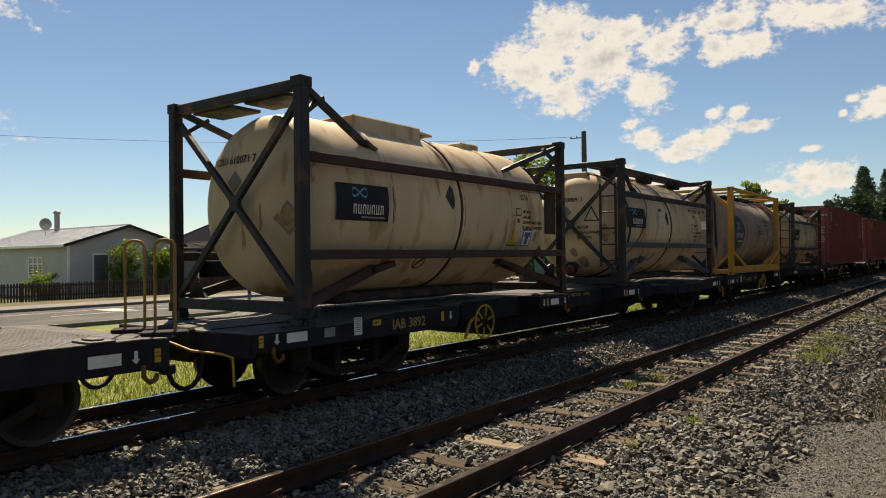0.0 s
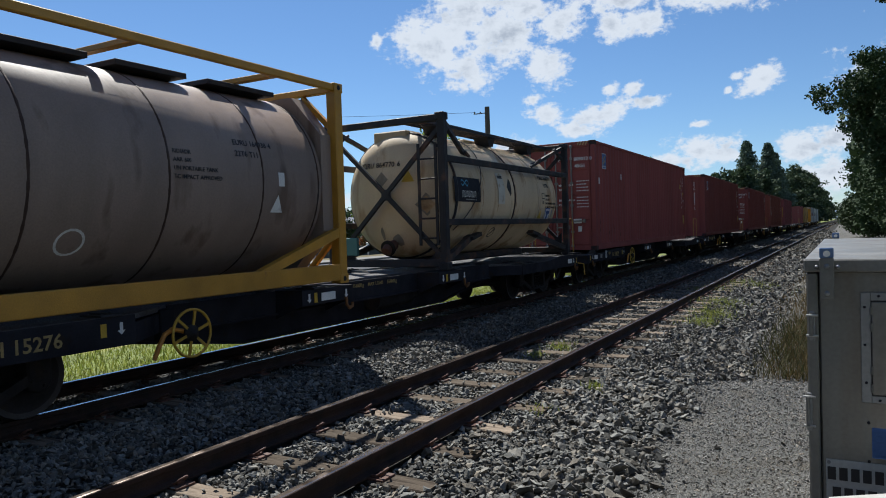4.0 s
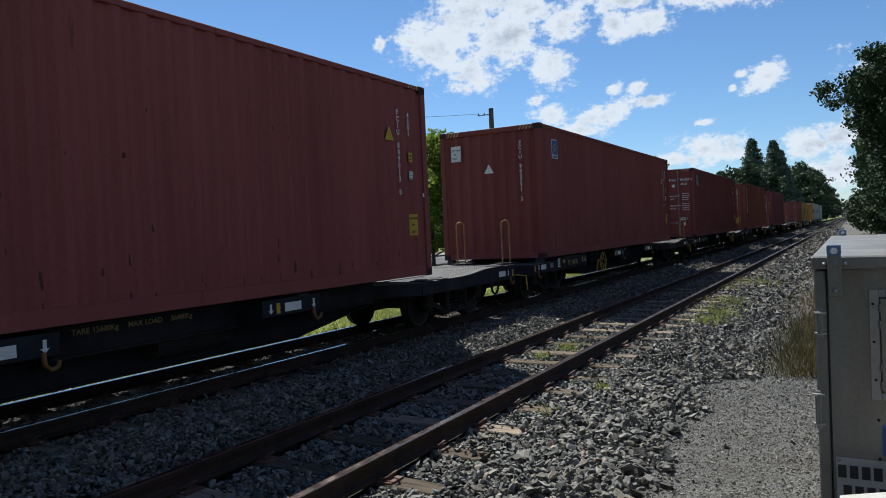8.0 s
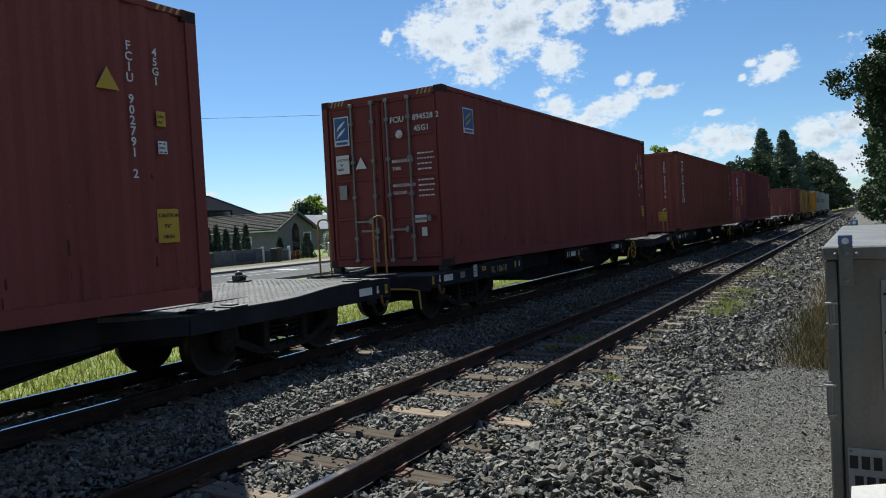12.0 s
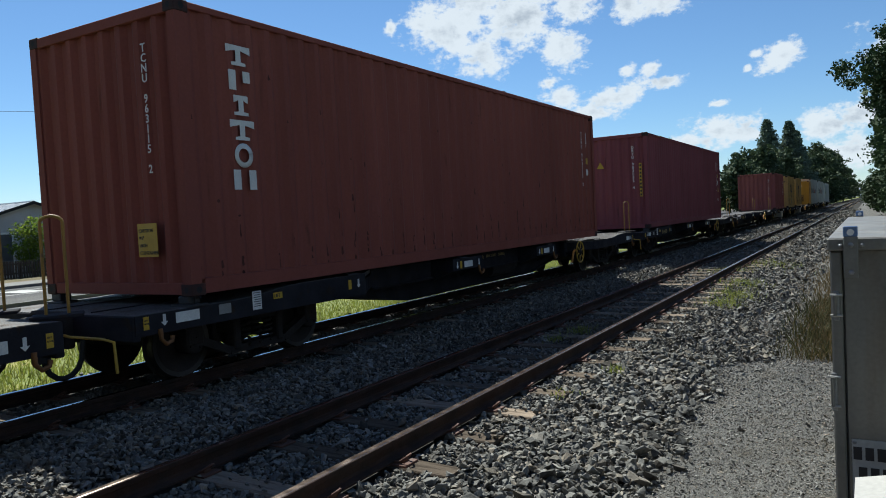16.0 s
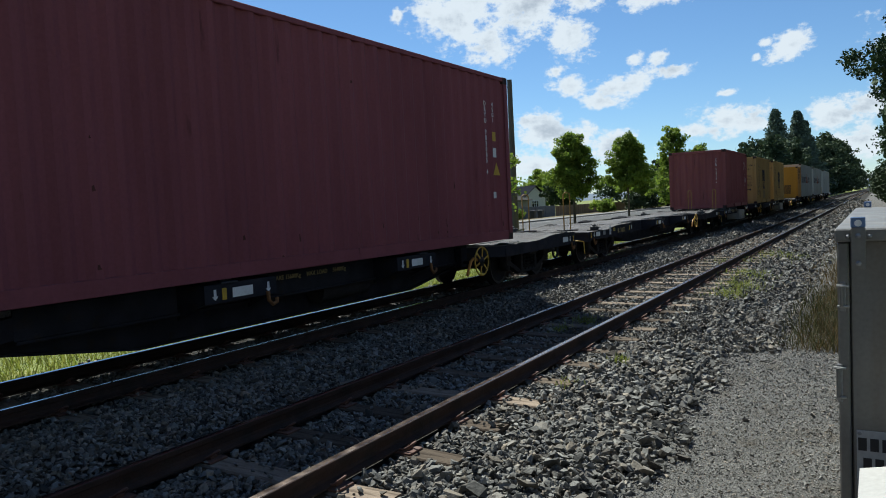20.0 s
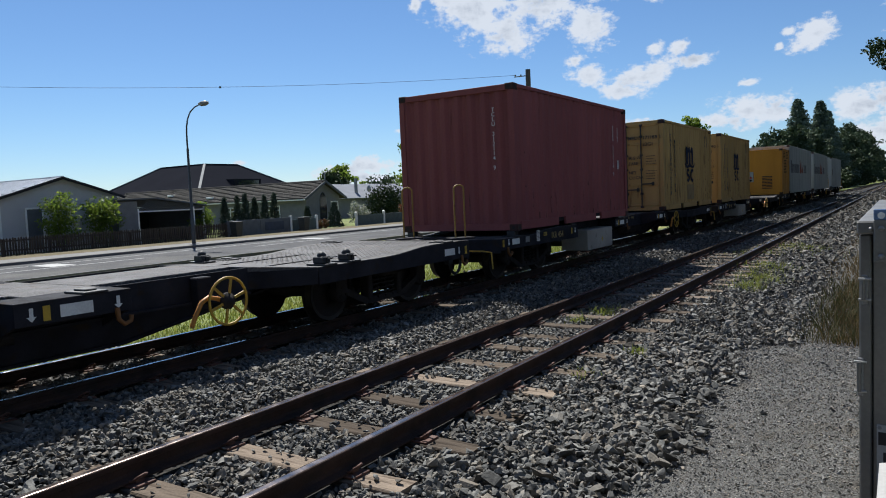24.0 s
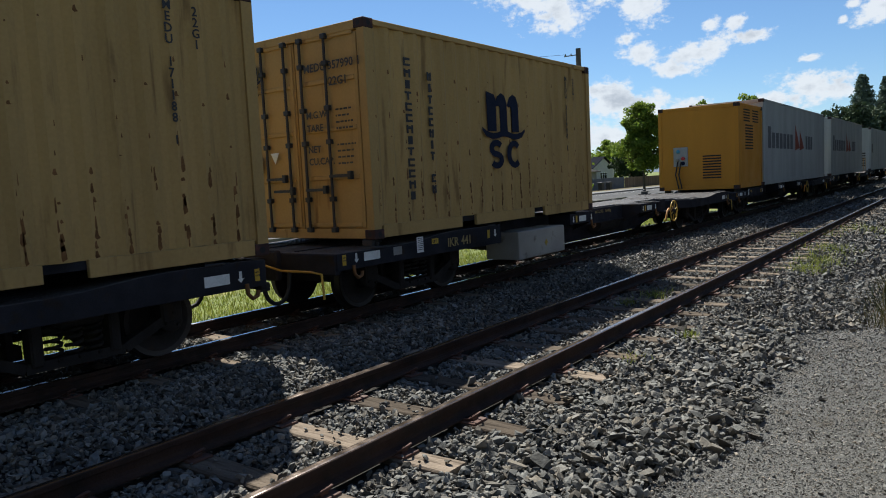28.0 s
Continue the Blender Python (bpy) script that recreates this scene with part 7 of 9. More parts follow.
def yellow_tank(front):
    c = ride(thing("tank_container", "grey clad tank container in a yellow frame", "tank container", group="tank containers on the freight train"), front)
    r = 1.16
    part("tank", Shape().lathe([(0.9, 0.3), (r, 0.42), (r, L20 - 0.42), (0.9, L20 - 0.3)], 64, "y", (0, 0, TANK_Z + BASE_Z)), "tank_grey", c, "grey clad tank body")
    oct_ = [(0.62, -1.1), (1.12, -0.6), (1.12, 0.62), (0.66, 1.14), (-0.66, 1.14), (-1.12, 0.62), (-1.12, -0.6), (-0.62, -1.1)]
    for y0, y1 in ((0.14, 0.36), (L20 - 0.36, L20 - 0.14)):
        part("end_cladding", Shape().prism([(x, z + TANK_Z + BASE_Z) for x, z in oct_], y0, y1), "tank_grey", c, "flat eight-sided end panel")
    seam = Shape().box(-0.62, 0.62, 0.132, 0.14, BASE_Z + 0.66, BASE_Z + 0.68).box(0.6, 0.615, 0.132, 0.14, BASE_Z + 0.25, BASE_Z + 2.4).box(-0.9, -0.885, 0.132, 0.14, BASE_Z + 0.5, BASE_Z + 2.1)
    part("panel_seam", seam, "frame_dark", c)
    # flat near-black strip draws the shadow in the gap as colour
    part("panel_gap", Shape().prism([(0.64, TANK_Z + BASE_Z + 1.0), (0.7, TANK_Z + BASE_Z + 0.85), (0.74, TANK_Z + BASE_Z - 0.5), (0.67, TANK_Z + BASE_Z - 0.95)], 0.128, 0.14), "void", c, "dark strip for the shaded gap beside the end panel")
    for y in (0.48, 1.9, 3.3, 4.6, L20 - 0.48):
        part("cladding_band", ring_shape(y, r, 0.016, 0.006), "frame_rust", c, "thin rusty band round the tank")
    corner_frame(c, "frame_yellow", 0.15)
    for y in (0.08, L20 - 0.08):
        part("end_beam", Shape().box(-1.1, 1.1, y - 0.06, y + 0.06, BASE_Z + 0.03, BASE_Z + 0.15, 0.01), "frame_yellow", c)
        part("end_beam", Shape().box(-1.1, 1.1, y - 0.05, y + 0.05, BASE_Z + 2.48, BASE_Z + 2.57, 0.01), "frame_yellow", c)
        d = 1 if y < 1 else -1
        for sx in (-1, 1):
            part("corner_brace", Shape().beam((sx * 1.1, y, BASE_Z + 2.0), (sx * 0.62, y, BASE_Z + 2.46), 0.07, 0.06, (0, 1, 0)), "frame_yellow", c)
            part("corner_brace", Shape().beam((sx * 1.1, y, BASE_Z + 0.62), (sx * 0.6, y, BASE_Z + 0.12), 0.07, 0.06, (0, 1, 0)), "frame_yellow", c)
    for sx in (-1, 1):
        x = sx * 1.165
        part("bottom_rail", Shape().box(x - 0.05, x + 0.05, 0.15, L20 - 0.15, BASE_Z + 0.04, BASE_Z + 0.25, 0.01), "frame_yellow", c, "yellow bottom side rail")
        part("top_rail", Shape().box(x - 0.035, x + 0.035, 0.15, L20 - 0.15, BASE_Z + 2.49, BASE_Z + 2.58, 0.01), "frame_yellow", c, "yellow top side rail")
        for y, d in ((0.15, 1), (L20 - 0.15, -1)):
            part("side_gusset", Shape().prism([(y, BASE_Z + 0.72), (y, BASE_Z + 0.6), (y + d * 1.15, BASE_Z + 0.24), (y + d * 1.5, BASE_Z + 0.24)], x - 0.045, x + 0.045, "x"), "frame_yellow", c, "yellow sloping gusset")
    for y in (1.6, 3.0, 4.9):
        part("top_cross_member", Shape().box(-1.13, 1.13, y - 0.05, y + 0.05, BASE_Z + 2.5, BASE_Z + 2.56, 0.006), "frame_yellow", c)
    for y0, y1 in ((1.7, 2.9), (3.2, 4.1), (4.4, 5.5)):
        part("walkway_plate", Shape().box(-0.4, 0.55, y0, y1, BASE_Z + 2.42, BASE_Z + 2.48, 0.005), "frame_dark", c, "dark walkway plate")
    disc = decal(c, r, "brand_disc", grid_patch(1.16, 1.08, 16, lambda v: math.sqrt(max(0.0, 1 - v * v))), "disc_navy", 1.0, 1.27, "blackish disc with looped mark", 0.006)
    for k in range(7):
        s = Shape()
        ww, hh = 0.07, 0.13
        for a in (-ww / 2, ww / 2 - 0.02):
            s.add([(a, 0, -hh / 2), (a + 0.02, 0, -hh / 2), (a + 0.02, 0, hh / 2), (a, 0, hh / 2)], [(0, 1, 2, 3)])
        zz = (-hh / 2 if k % 2 else hh / 2 - 0.02)
        s.add([(-ww / 2, 0, zz), (ww / 2, 0, zz), (ww / 2, 0, zz + 0.02), (-ww / 2, 0, zz + 0.02)], [(0, 1, 2, 3)])
        decal(c, r, "name_block", s, "white_mark", 0.66 + k * 0.115, 1.18, "pale block of a brand name", 0.01)
    decal(c, r, "name_strip", grid_patch(0.5, 0.05, 2), "lime_mark", 1.12, 1.0, "", 0.01)
    for mat, off, ph in (("sky_mark", 0.0, 0), ("lime_mark", -0.13, 1)):
        pts = [(0.2 * math.sin(t), 0, 0.1 * math.sin(2 * t)) for t in [math.pi * (ph + k / 14) for k in range(15)]]
        vs = []
        for x, _, zz in pts:
            vs += [(x, 0, zz - 0.028), (x, 0, zz + 0.028)]
        decal(c, r, "looped_mark", Shape().add(vs, [(2 * k, 2 * k + 2, 2 * k + 3, 2 * k + 1) for k in range(14)]), mat, 0.92, 1.46, "", 0.01)
    part("end_lettering", text_mesh("EURU 164038 4", 0.15, "black_mark"), None, c, "stencilled number", (-0.62, 0.13, BASE_Z + 1.83))
    dot = Shape().lathe([(0.0, 0.128), (0.24, 0.128), (0.24, 0.138)], 26, "y", (0.02, 0, BASE_Z + 1.2))
    part("round_badge", dot, "red_mark", c, "round red badge")
    part("badge_swirl", Shape().lathe([(0.05, 0.125), (0.085, 0.125)], 16, "y", (0.02, 0, BASE_Z + 1.26)), "white_mark", c)
    part("badge_strip", Shape().box(-0.12, 0.16, 0.124, 0.127, BASE_Z + 1.08, BASE_Z + 1.11), "white_mark", c)
    part("paper_notice", Shape().box(0.26, 0.55, 0.126, 0.132, BASE_Z + 1.36, BASE_Z + 1.6), "white_mark", c, "white paper notice")
    for k, words in enumerate(("EURU 164038 4", "22T6 T11")):
        tank_print(c, r, words, 0.09, 4.2, 1.66 - 0.13 * k)
    for k, words in enumerate(("RID/ADR", "AAR 600", "UN PORTABLE TANK", "TC IMPACT APPROVED")):
        tank_print(c, r, words, 0.06, 3.35, 1.5 - 0.085 * k)
    tri = Shape().add([(-0.1, 0, -0.09), (0.1, 0, -0.09), (0.0, 0, 0.12)], [(0, 1, 2)])
    decal(c, r, "warning_triangle", tri, "white_mark", 4.85, 1.0, "pale warning triangle")
    decal(c, r, "small_label", grid_patch(0.1, 0.16, 2), "white_mark", 4.9, 1.3)
    ringm = Shape().lathe([(0.12, 0.0), (0.145, 0.0)], 18, "y")
    decal(c, r, "round_sign", ringm, "white_mark", 2.35, 0.6, "round outlined sign")
    return c


t3 = yellow_tank(21.831)

# ---- plants ----


def leaf_cloud(name, centres, radii, per, leaf, mat, rng, droop=0.0, flat=0.75):
    """Clumps of single leaves round the given centres."""
    n = len(centres) * per
    c = np.repeat(np.asarray(centres, float), per, 0)
    r = np.repeat(np.asarray(radii, float), per)
    d = rng.normal(0, 1, (n, 3))
    d /= np.linalg.norm(d, axis=1, keepdims=True)
    d *= (rng.random(n) ** 0.45)[:, None]
    d[:, 2] *= flat
    p = c + d * r[:, None]
    p[:, 2] -= droop * rng.random(n)
    u = rng.normal(0, 1, (n, 3))
    u /= np.linalg.norm(u, axis=1, keepdims=True)
    w = np.cross(u, rng.normal(0, 1, (n, 3)))
    w /= np.linalg.norm(w, axis=1, keepdims=True) + 1e-9
    s = leaf * rng.lognormal(0, 0.3, n)[:, None]
    q = np.stack([p - u * s * 0.5, p + w * s * 0.36, p + u * s * 0.5, p - w * s * 0.36], 1).reshape(-1, 3)
    return quick_mesh(name, q, np.arange(n * 4).reshape(-1, 4), mat)


def limbs(rng, height, spread, start, count, r0):
    """Trunk and limbs as one tapered mesh, and the ends of the limbs."""
    s = Shape()
    lean = [rng.uniform(-0.03, 0.03) * height, rng.uniform(-0.03, 0.03) * height]
    trunk = [(lean[0] * t * t, lean[1] * t * t, height * 0.92 * t) for t in (0, 0.05, 0.2, 0.4, 0.6, 0.8, 1.0)]
    s.tube(trunk, [r0 * 1.3, r0, r0 * 0.85, r0 * 0.68, r0 * 0.5, r0 * 0.3, r0 * 0.1], 8)
    tips = []
    for k in range(count):
        t = start + (0.95 - start) * (k + rng.random() * 0.8) / count
        a = k * 2.4 + rng.uniform(-0.4, 0.4)
        x, y, z = lean[0] * t * t, lean[1] * t * t, height * 0.92 * t
        reach = spread(t) * rng.uniform(0.75, 1.0)
        pts = [(x, y, z)]
        for u in (0.35, 0.7, 1.0):
            pts.append((x + math.cos(a) * reach * u, y + math.sin(a) * reach * u, z + reach * (0.55 * u - 0.12 * u * u) * rng.uniform(0.6, 1.1)))
        rr = r0 * (0.5 - 0.35 * t)
        s.tube(pts, [rr, rr * 0.7, rr * 0.45, rr * 0.15], 5, caps=False)
        tips += pts[1:]
    return s, tips


def broad_tree(name, label, at, height, radius, start=0.28, count=26, leaves=150, leaf=0.2, mat="leaf", seed=1, clump=0.5, r0=0.11, point=0.55):
    rng = random.Random(seed)
    nrng = np.random.default_rng(seed)

    def spread(t):
        u = (t - start) / (1 - start)
        return radius * max(0.12, math.sin(math.pi * min(1, (0.12 + 0.88 * u) ** point * 0.98)))
    tree = thing(name, label, "tree", at)
    s, tips = limbs(rng, height, spread, start, count, r0)
    part("trunk", s, "bark", tree, "brown trunk with limbs")
    centres, radii = [], []
    for p in tips:
        for _ in range(2):
            centres.append((p[0] + rng.gauss(0, clump * 0.7), p[1] + rng.gauss(0, clump * 0.7), p[2] + rng.gauss(0.1, clump * 0.6)))
            radii.append(clump * rng.uniform(0.6, 1.25))
    part("crown", leaf_cloud("crown", centres, radii, leaves, leaf, mat, nrng), None, tree, "loose leafy crown")
    return tree


def cone_tree(name, label, at, height, radius, mat="needle", leaf=0.5, tiers=22, per=70, seed=1, bare=0.05, ragged=0.25):
    rng = random.Random(seed)
    nrng = np.random.default_rng(seed)
    tree = thing(name, label, "tree", at)
    part("trunk", Shape().tube([(0, 0, 0), (0, 0, height * 0.5), (0, 0, height * 0.98)], [height * 0.018 + 0.03, height * 0.011 + 0.02, 0.02], 7), "bark", tree)
    centres, radii = [], []
    for k in range(tiers * 8):
        t = bare + (1 - bare) * (k / (tiers * 8)) ** 0.85
        bough = 0.72 + 0.28 * math.sin(k * 0.9) * math.sin(k * 0.37 + seed)
        r = radius * (1 - t) * bough + 0.03 * radius
        a = k * 2.4 + rng.uniform(-0.5, 0.5)
        rr = r * rng.random() ** 0.5 * (1 + ragged * rng.uniform(-0.5, 0.6))
        centres.append((rr * math.cos(a), rr * math.sin(a), height * t - rr * 0.4))
        radii.append(0.05 * radius + r * 0.24)
    part("crown", leaf_cloud("crown", centres, radii, per, leaf, mat, nrng, flat=0.6), None, tree, "dark pointed crown")
    return tree


def clipped_cypress(label, at, height, radius, seed):
    """A small dense cone, clipped smooth."""
    rng = np.random.default_rng(seed)
    tree = thing("clipped_cypress", label, "tree", at)
    part("trunk", Shape().tube([(0, 0, 0), (0, 0, height * 0.8)], [0.05, 0.02], 6), "bark", tree)
    n = 170
    t = rng.random(n) ** 1.2
    a = rng.uniform(0, 2 * np.pi, n)
    r = radius * np.clip(1.05 - t, 0, 1) ** 0.75 * (0.5 + 0.45 * rng.random(n))
    c = np.stack([r * np.cos(a), r * np.sin(a), 0.1 + (height - 0.25) * t], 1)
    part("crown", leaf_cloud("crown", c, np.full(n, 0.13), 34, 0.075, "needle", rng, flat=1.2), None, tree, "dense dark cone")
    return tree


def bush(name, label, at, size, mat, leaf=0.1, clumps=26, per=70, seed=1):
    nrng = np.random.default_rng(seed)
    b = thing(name, label, "shrub", at)
    c = nrng.normal(0, 1, (clumps, 3))
    c /= np.linalg.norm(c, axis=1, keepdims=True)
    c *= (nrng.random(clumps) ** 0.4)[:, None] * 0.8
    c = c * np.array(size) / 2 + np.array([0, 0, size[2] / 2])
    stems = Shape()
    for k in range(5):
        stems.tube([(0.05 * k - 0.1, 0.03 * (k % 3), 0), tuple(c[k])], [0.03, 0.008], 5)
    part("stems", stems, "bark", b)
    part("foliage", leaf_cloud("foliage", c, np.full(clumps, min(size) * 0.24), per, leaf, mat, nrng, flat=0.9), None, b, "leafy outline")
    return b


# trees along the verge on the near side of the road
VERGE = [(-21.0, 35.7, 7.9, 3.7, 11), (-21.0, 55.4, 7.7, 2.1, 12), (-21.2, 71.0, 8.8, 2.5, 13), (-21.0, 90.0, 11.2, 3.4, 14), (-21.5, 106.0, 9.6, 3.4, 15), (-21.0, 19.0, 0, 0, 0)]
for x, y, hgt, rad, sd in VERGE:
    if hgt:
        broad_tree("street_tree", "leafy green street tree on the grass verge", (x, y, -0.46), hgt, rad, seed=sd, start=0.3 if sd in (12, 13) else 0.07, count=36 if sd == 11 else 34, leaves=150 if sd < 14 else 60, leaf=0.16 if sd < 14 else 0.25, clump=0.62 if sd == 11 else 0.5,
                   point=0.62 if sd == 11 else 0.42)
for k, (x, y, hgt, rad) in enumerate([(-30, 128, 9.5, 4.5), (-37, 150, 10, 5), (-34, 118, 7.5, 3.5), (-26, 140, 9, 4), (-60, 140, 9, 5), (-47, 118, 6.5, 3.2), (-66, 112, 7, 4), (-62, 96, 7, 3.6), (-75, 88, 7.5, 4), (-66, 76, 5.8, 3.0)]):
    broad_tree("garden_tree", "dark green tree behind the houses", (x, y, -0.55), hgt, rad, 0.2, 18, 45, 0.42, "leaf_dark" if k % 2 else "leaf", 40 + k, 0.8, 0.14)
# trees that close the view along the line
for k, (x, y, hgt, rad) in enumerate([(-21, 150, 9.5, 4.5), (-24, 172, 12.5, 5.5), (-22.5, 195, 15.0, 6), (-20.5, 220, 16.5, 6.5), (-18, 245, 18.0, 7), (-16.5, 270, 19.0, 7), (-15.5, 300, 24.0, 8),
                                      (-14.5, 330, 24.0, 8), (-13.0, 360, 23.0, 8), (-10.5, 390, 18.0, 7), (-27, 205, 13, 6), (-27, 240, 17, 7), (-13.5, 262, 17, 6), (-12.5, 292, 19, 7)]):
    broad_tree("line_side_tree", "dark dense tree beside the distant line", (x, y, -0.6), hgt, rad, 0.06, 26, 40, 0.7, "leaf_hazed", 60 + k, 1.5, 0.25, 0.5)
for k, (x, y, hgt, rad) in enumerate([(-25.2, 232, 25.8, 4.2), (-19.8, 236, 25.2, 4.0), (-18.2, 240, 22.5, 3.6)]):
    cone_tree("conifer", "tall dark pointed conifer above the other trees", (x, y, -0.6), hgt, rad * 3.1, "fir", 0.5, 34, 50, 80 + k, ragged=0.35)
# far side of the line, on the viewer's side
def massed_tree(name, label, at, height, lobes, mat, clump, per, leaf, seed):
    """A big tree whose crown is made of overlapping lobes: (x, y, z, half width, half height, clumps)."""
    rng = np.random.default_rng(seed)
    tree = thing(name, label, "tree", at)
    s = Shape().tube([(0, 0, 0), (0.1, 0, height * 0.3), (0.0, 0.1, height * 0.9)], [height * 0.03, height * 0.022, 0.05], 9)
    centres = []
    for lx, ly, lz, rw, rh, n in lobes:
        d = rng.normal(0, 1, (n, 3))
        d /= np.linalg.norm(d, axis=1, keepdims=True)
        d *= (0.55 + 0.45 * rng.random(n))[:, None] * (1 + 0.22 * np.sin(d[:, :1] * 7 + d[:, 2:] * 5))
        centres.append(d * np.array([rw, rw, rh]) + np.array([lx, ly, lz]))
        for k in range(6):
            q = centres[-1][k]
            s.tube([(0, 0, max(0.6, q[2] * 0.6)), tuple(q * np.array([0.5, 0.5, 0.85])), tuple(q)], [0.12, 0.07, 0.02], 5, caps=False)
    centres = np.concatenate(centres)
    part("trunk", s, "bark", tree, "brown trunk with limbs")
    part("crown", leaf_cloud("crown", centres, clump * rng.uniform(0.6, 1.3, len(centres)), per, leaf, mat, rng), None, tree, "dense dark green crown")
    return tree


massed_tree("roadside_pine", "large dark pine added out of view beside the line", (4.1, 47.0, -0.4), 17.5, [(-1.1, 0, 8.2, 4.3, 3.0, 170), (-0.1, 0, 3.6, 3.6, 3.9, 130), (-0.2, 0, 14.9, 3.4, 2.4, 70), (1.4, 1.0, 9.8, 3.6, 3.6, 100)], "pine", 0.8, 190, 0.15, 91)
massed_tree("roadside_pine", "dark pine added out of view beside the line", (7.4, 58.0, -0.4), 14.0, [(0, 0, 8.5, 4.6, 5.0, 90), (0, 0, 3.6, 3.8, 3.2, 50)], "pine", 0.95, 90, 0.24, 92)
# unseen pines, added to keep sky light off the train's side
massed_tree("roadside_pine", "dark pine added out of view beside the line", (8.6, 40.0, -0.4), 16.0, [(0, 0, 10.5, 4.6, 5.6, 90), (0, 0, 4.0, 3.8, 3.8, 60)], "pine", 1.0, 120, 0.3, 93)
massed_tree("roadside_pine", "dark pine added out of view beside the line", (9.6, 31.0, -0.4), 15.0, [(0, 0, 9.5, 4.4, 5.6, 90), (0, 0, 4.0, 3.6, 3.6, 60)], "pine", 1.0, 120, 0.3, 94)
# row added behind the near pine to dim the distant containers
for k, (x, y, hgt) in enumerate([(5.4, 62, 16), (5.0, 72, 15), (5.2, 83, 16), (5.0, 95, 15), (5.2, 109, 16), (5.0, 125, 16), (5.2, 143, 16), (5.0, 163, 16), (5.0, 185, 16)]):
    massed_tree("roadside_pine", "tall dark tree in the row added to block sky light", (x, y, -0.4), hgt, [(0, 0, hgt * 0.62, 4.4, hgt * 0.36, 60), (0, 0, hgt * 0.25, 3.8, hgt * 0.25, 50)], "pine", 1.2, 70, 0.5, 940 + k)
for k in range(12):
    bush("line_side_bush", "dense dark green bush beside the distant line", (2.6 + 0.6 * math.sin(k * 1.7), 188 + 21 * k, -0.5), (6.5, 22, 5.5 + 1.5 * math.sin(k * 2.3)), "leaf_dark", 0.6, 40, 45, 500 + k)
for k in range(11):
    bush("line_side_bush", "dense dark green bush beside the distant line", (-12.6 + 0.6 * math.sin(k * 1.3), 165 + 20 * k, -0.5), (5.5, 20, 4.5 + 1.5 * math.sin(k * 1.9)), "leaf_dark", 0.6, 36, 40, 520 + k)
for k, (x, y, sx, sz) in enumerate([(4.4, 44, 5.4, 4.6), (2.6, 60, 4.6, 4.2), (1.9, 78, 4.2, 4.4), (6.2, 40, 5.6, 6.0), (1.6, 100, 4.5, 4.5), (1.3, 130, 4.5, 5.0), (0.9, 170, 5.0, 6.0), (8.5, 30, 5, 4.5), (12, 26, 6, 5)]):
    bush("line_side_bush", "dense dark green bush beside the line", (x, y, -0.4), (sx, sx, sz), "pine" if k % 2 else "leaf_dark", 0.22, 60, 110, 100 + k)
# ring out of view; its tall rear half is added to darken container ends
for k in range(16):
    a = radians(-20 - 14 * k)
    bush("line_side_bush", "unseen dark green bush added round the gravel path", ((16 if k > 7 else 26) * math.sin(-a) + 4, (16 if k > 7 else 26) * math.cos(a) * 0.9 - 4, -0.42), (8, 8, 15.0) if k > 7 else (8, 8, 5.0), "leaf_dark", 0.4, 44, 66, 140 + k)


def blades(name, x, y, z, h, w, lean, rng, mat):
    n = len(x)
    a = rng.uniform(0, 2 * np.pi, n)
    b = a + np.pi / 2 + rng.normal(0, 0.4, n)
    base = np.stack([x, y, z], 1)
    side = np.stack([np.cos(a), np.sin(a), np.zeros(n)], 1) * (w / 2)[:, None]
    tip = base + np.stack([np.cos(b) * lean * h, np.sin(b) * lean * h, h], 1)
    mid = base * 0.5 + tip * 0.5 + np.array([0, 0, 1]) * (h * 0.08)[:, None]
    v = np.stack([base - side, base + side, mid + side * 0.7, mid - side * 0.7, tip], 1).reshape(-1, 3)
    i = np.arange(n)[:, None] * 5
    f = np.concatenate([i + np.array([0, 1, 2]), i + np.array([0, 2, 3]), i + np.array([3, 2, 4])], 0)
    return quick_mesh(name, v, f, mat)


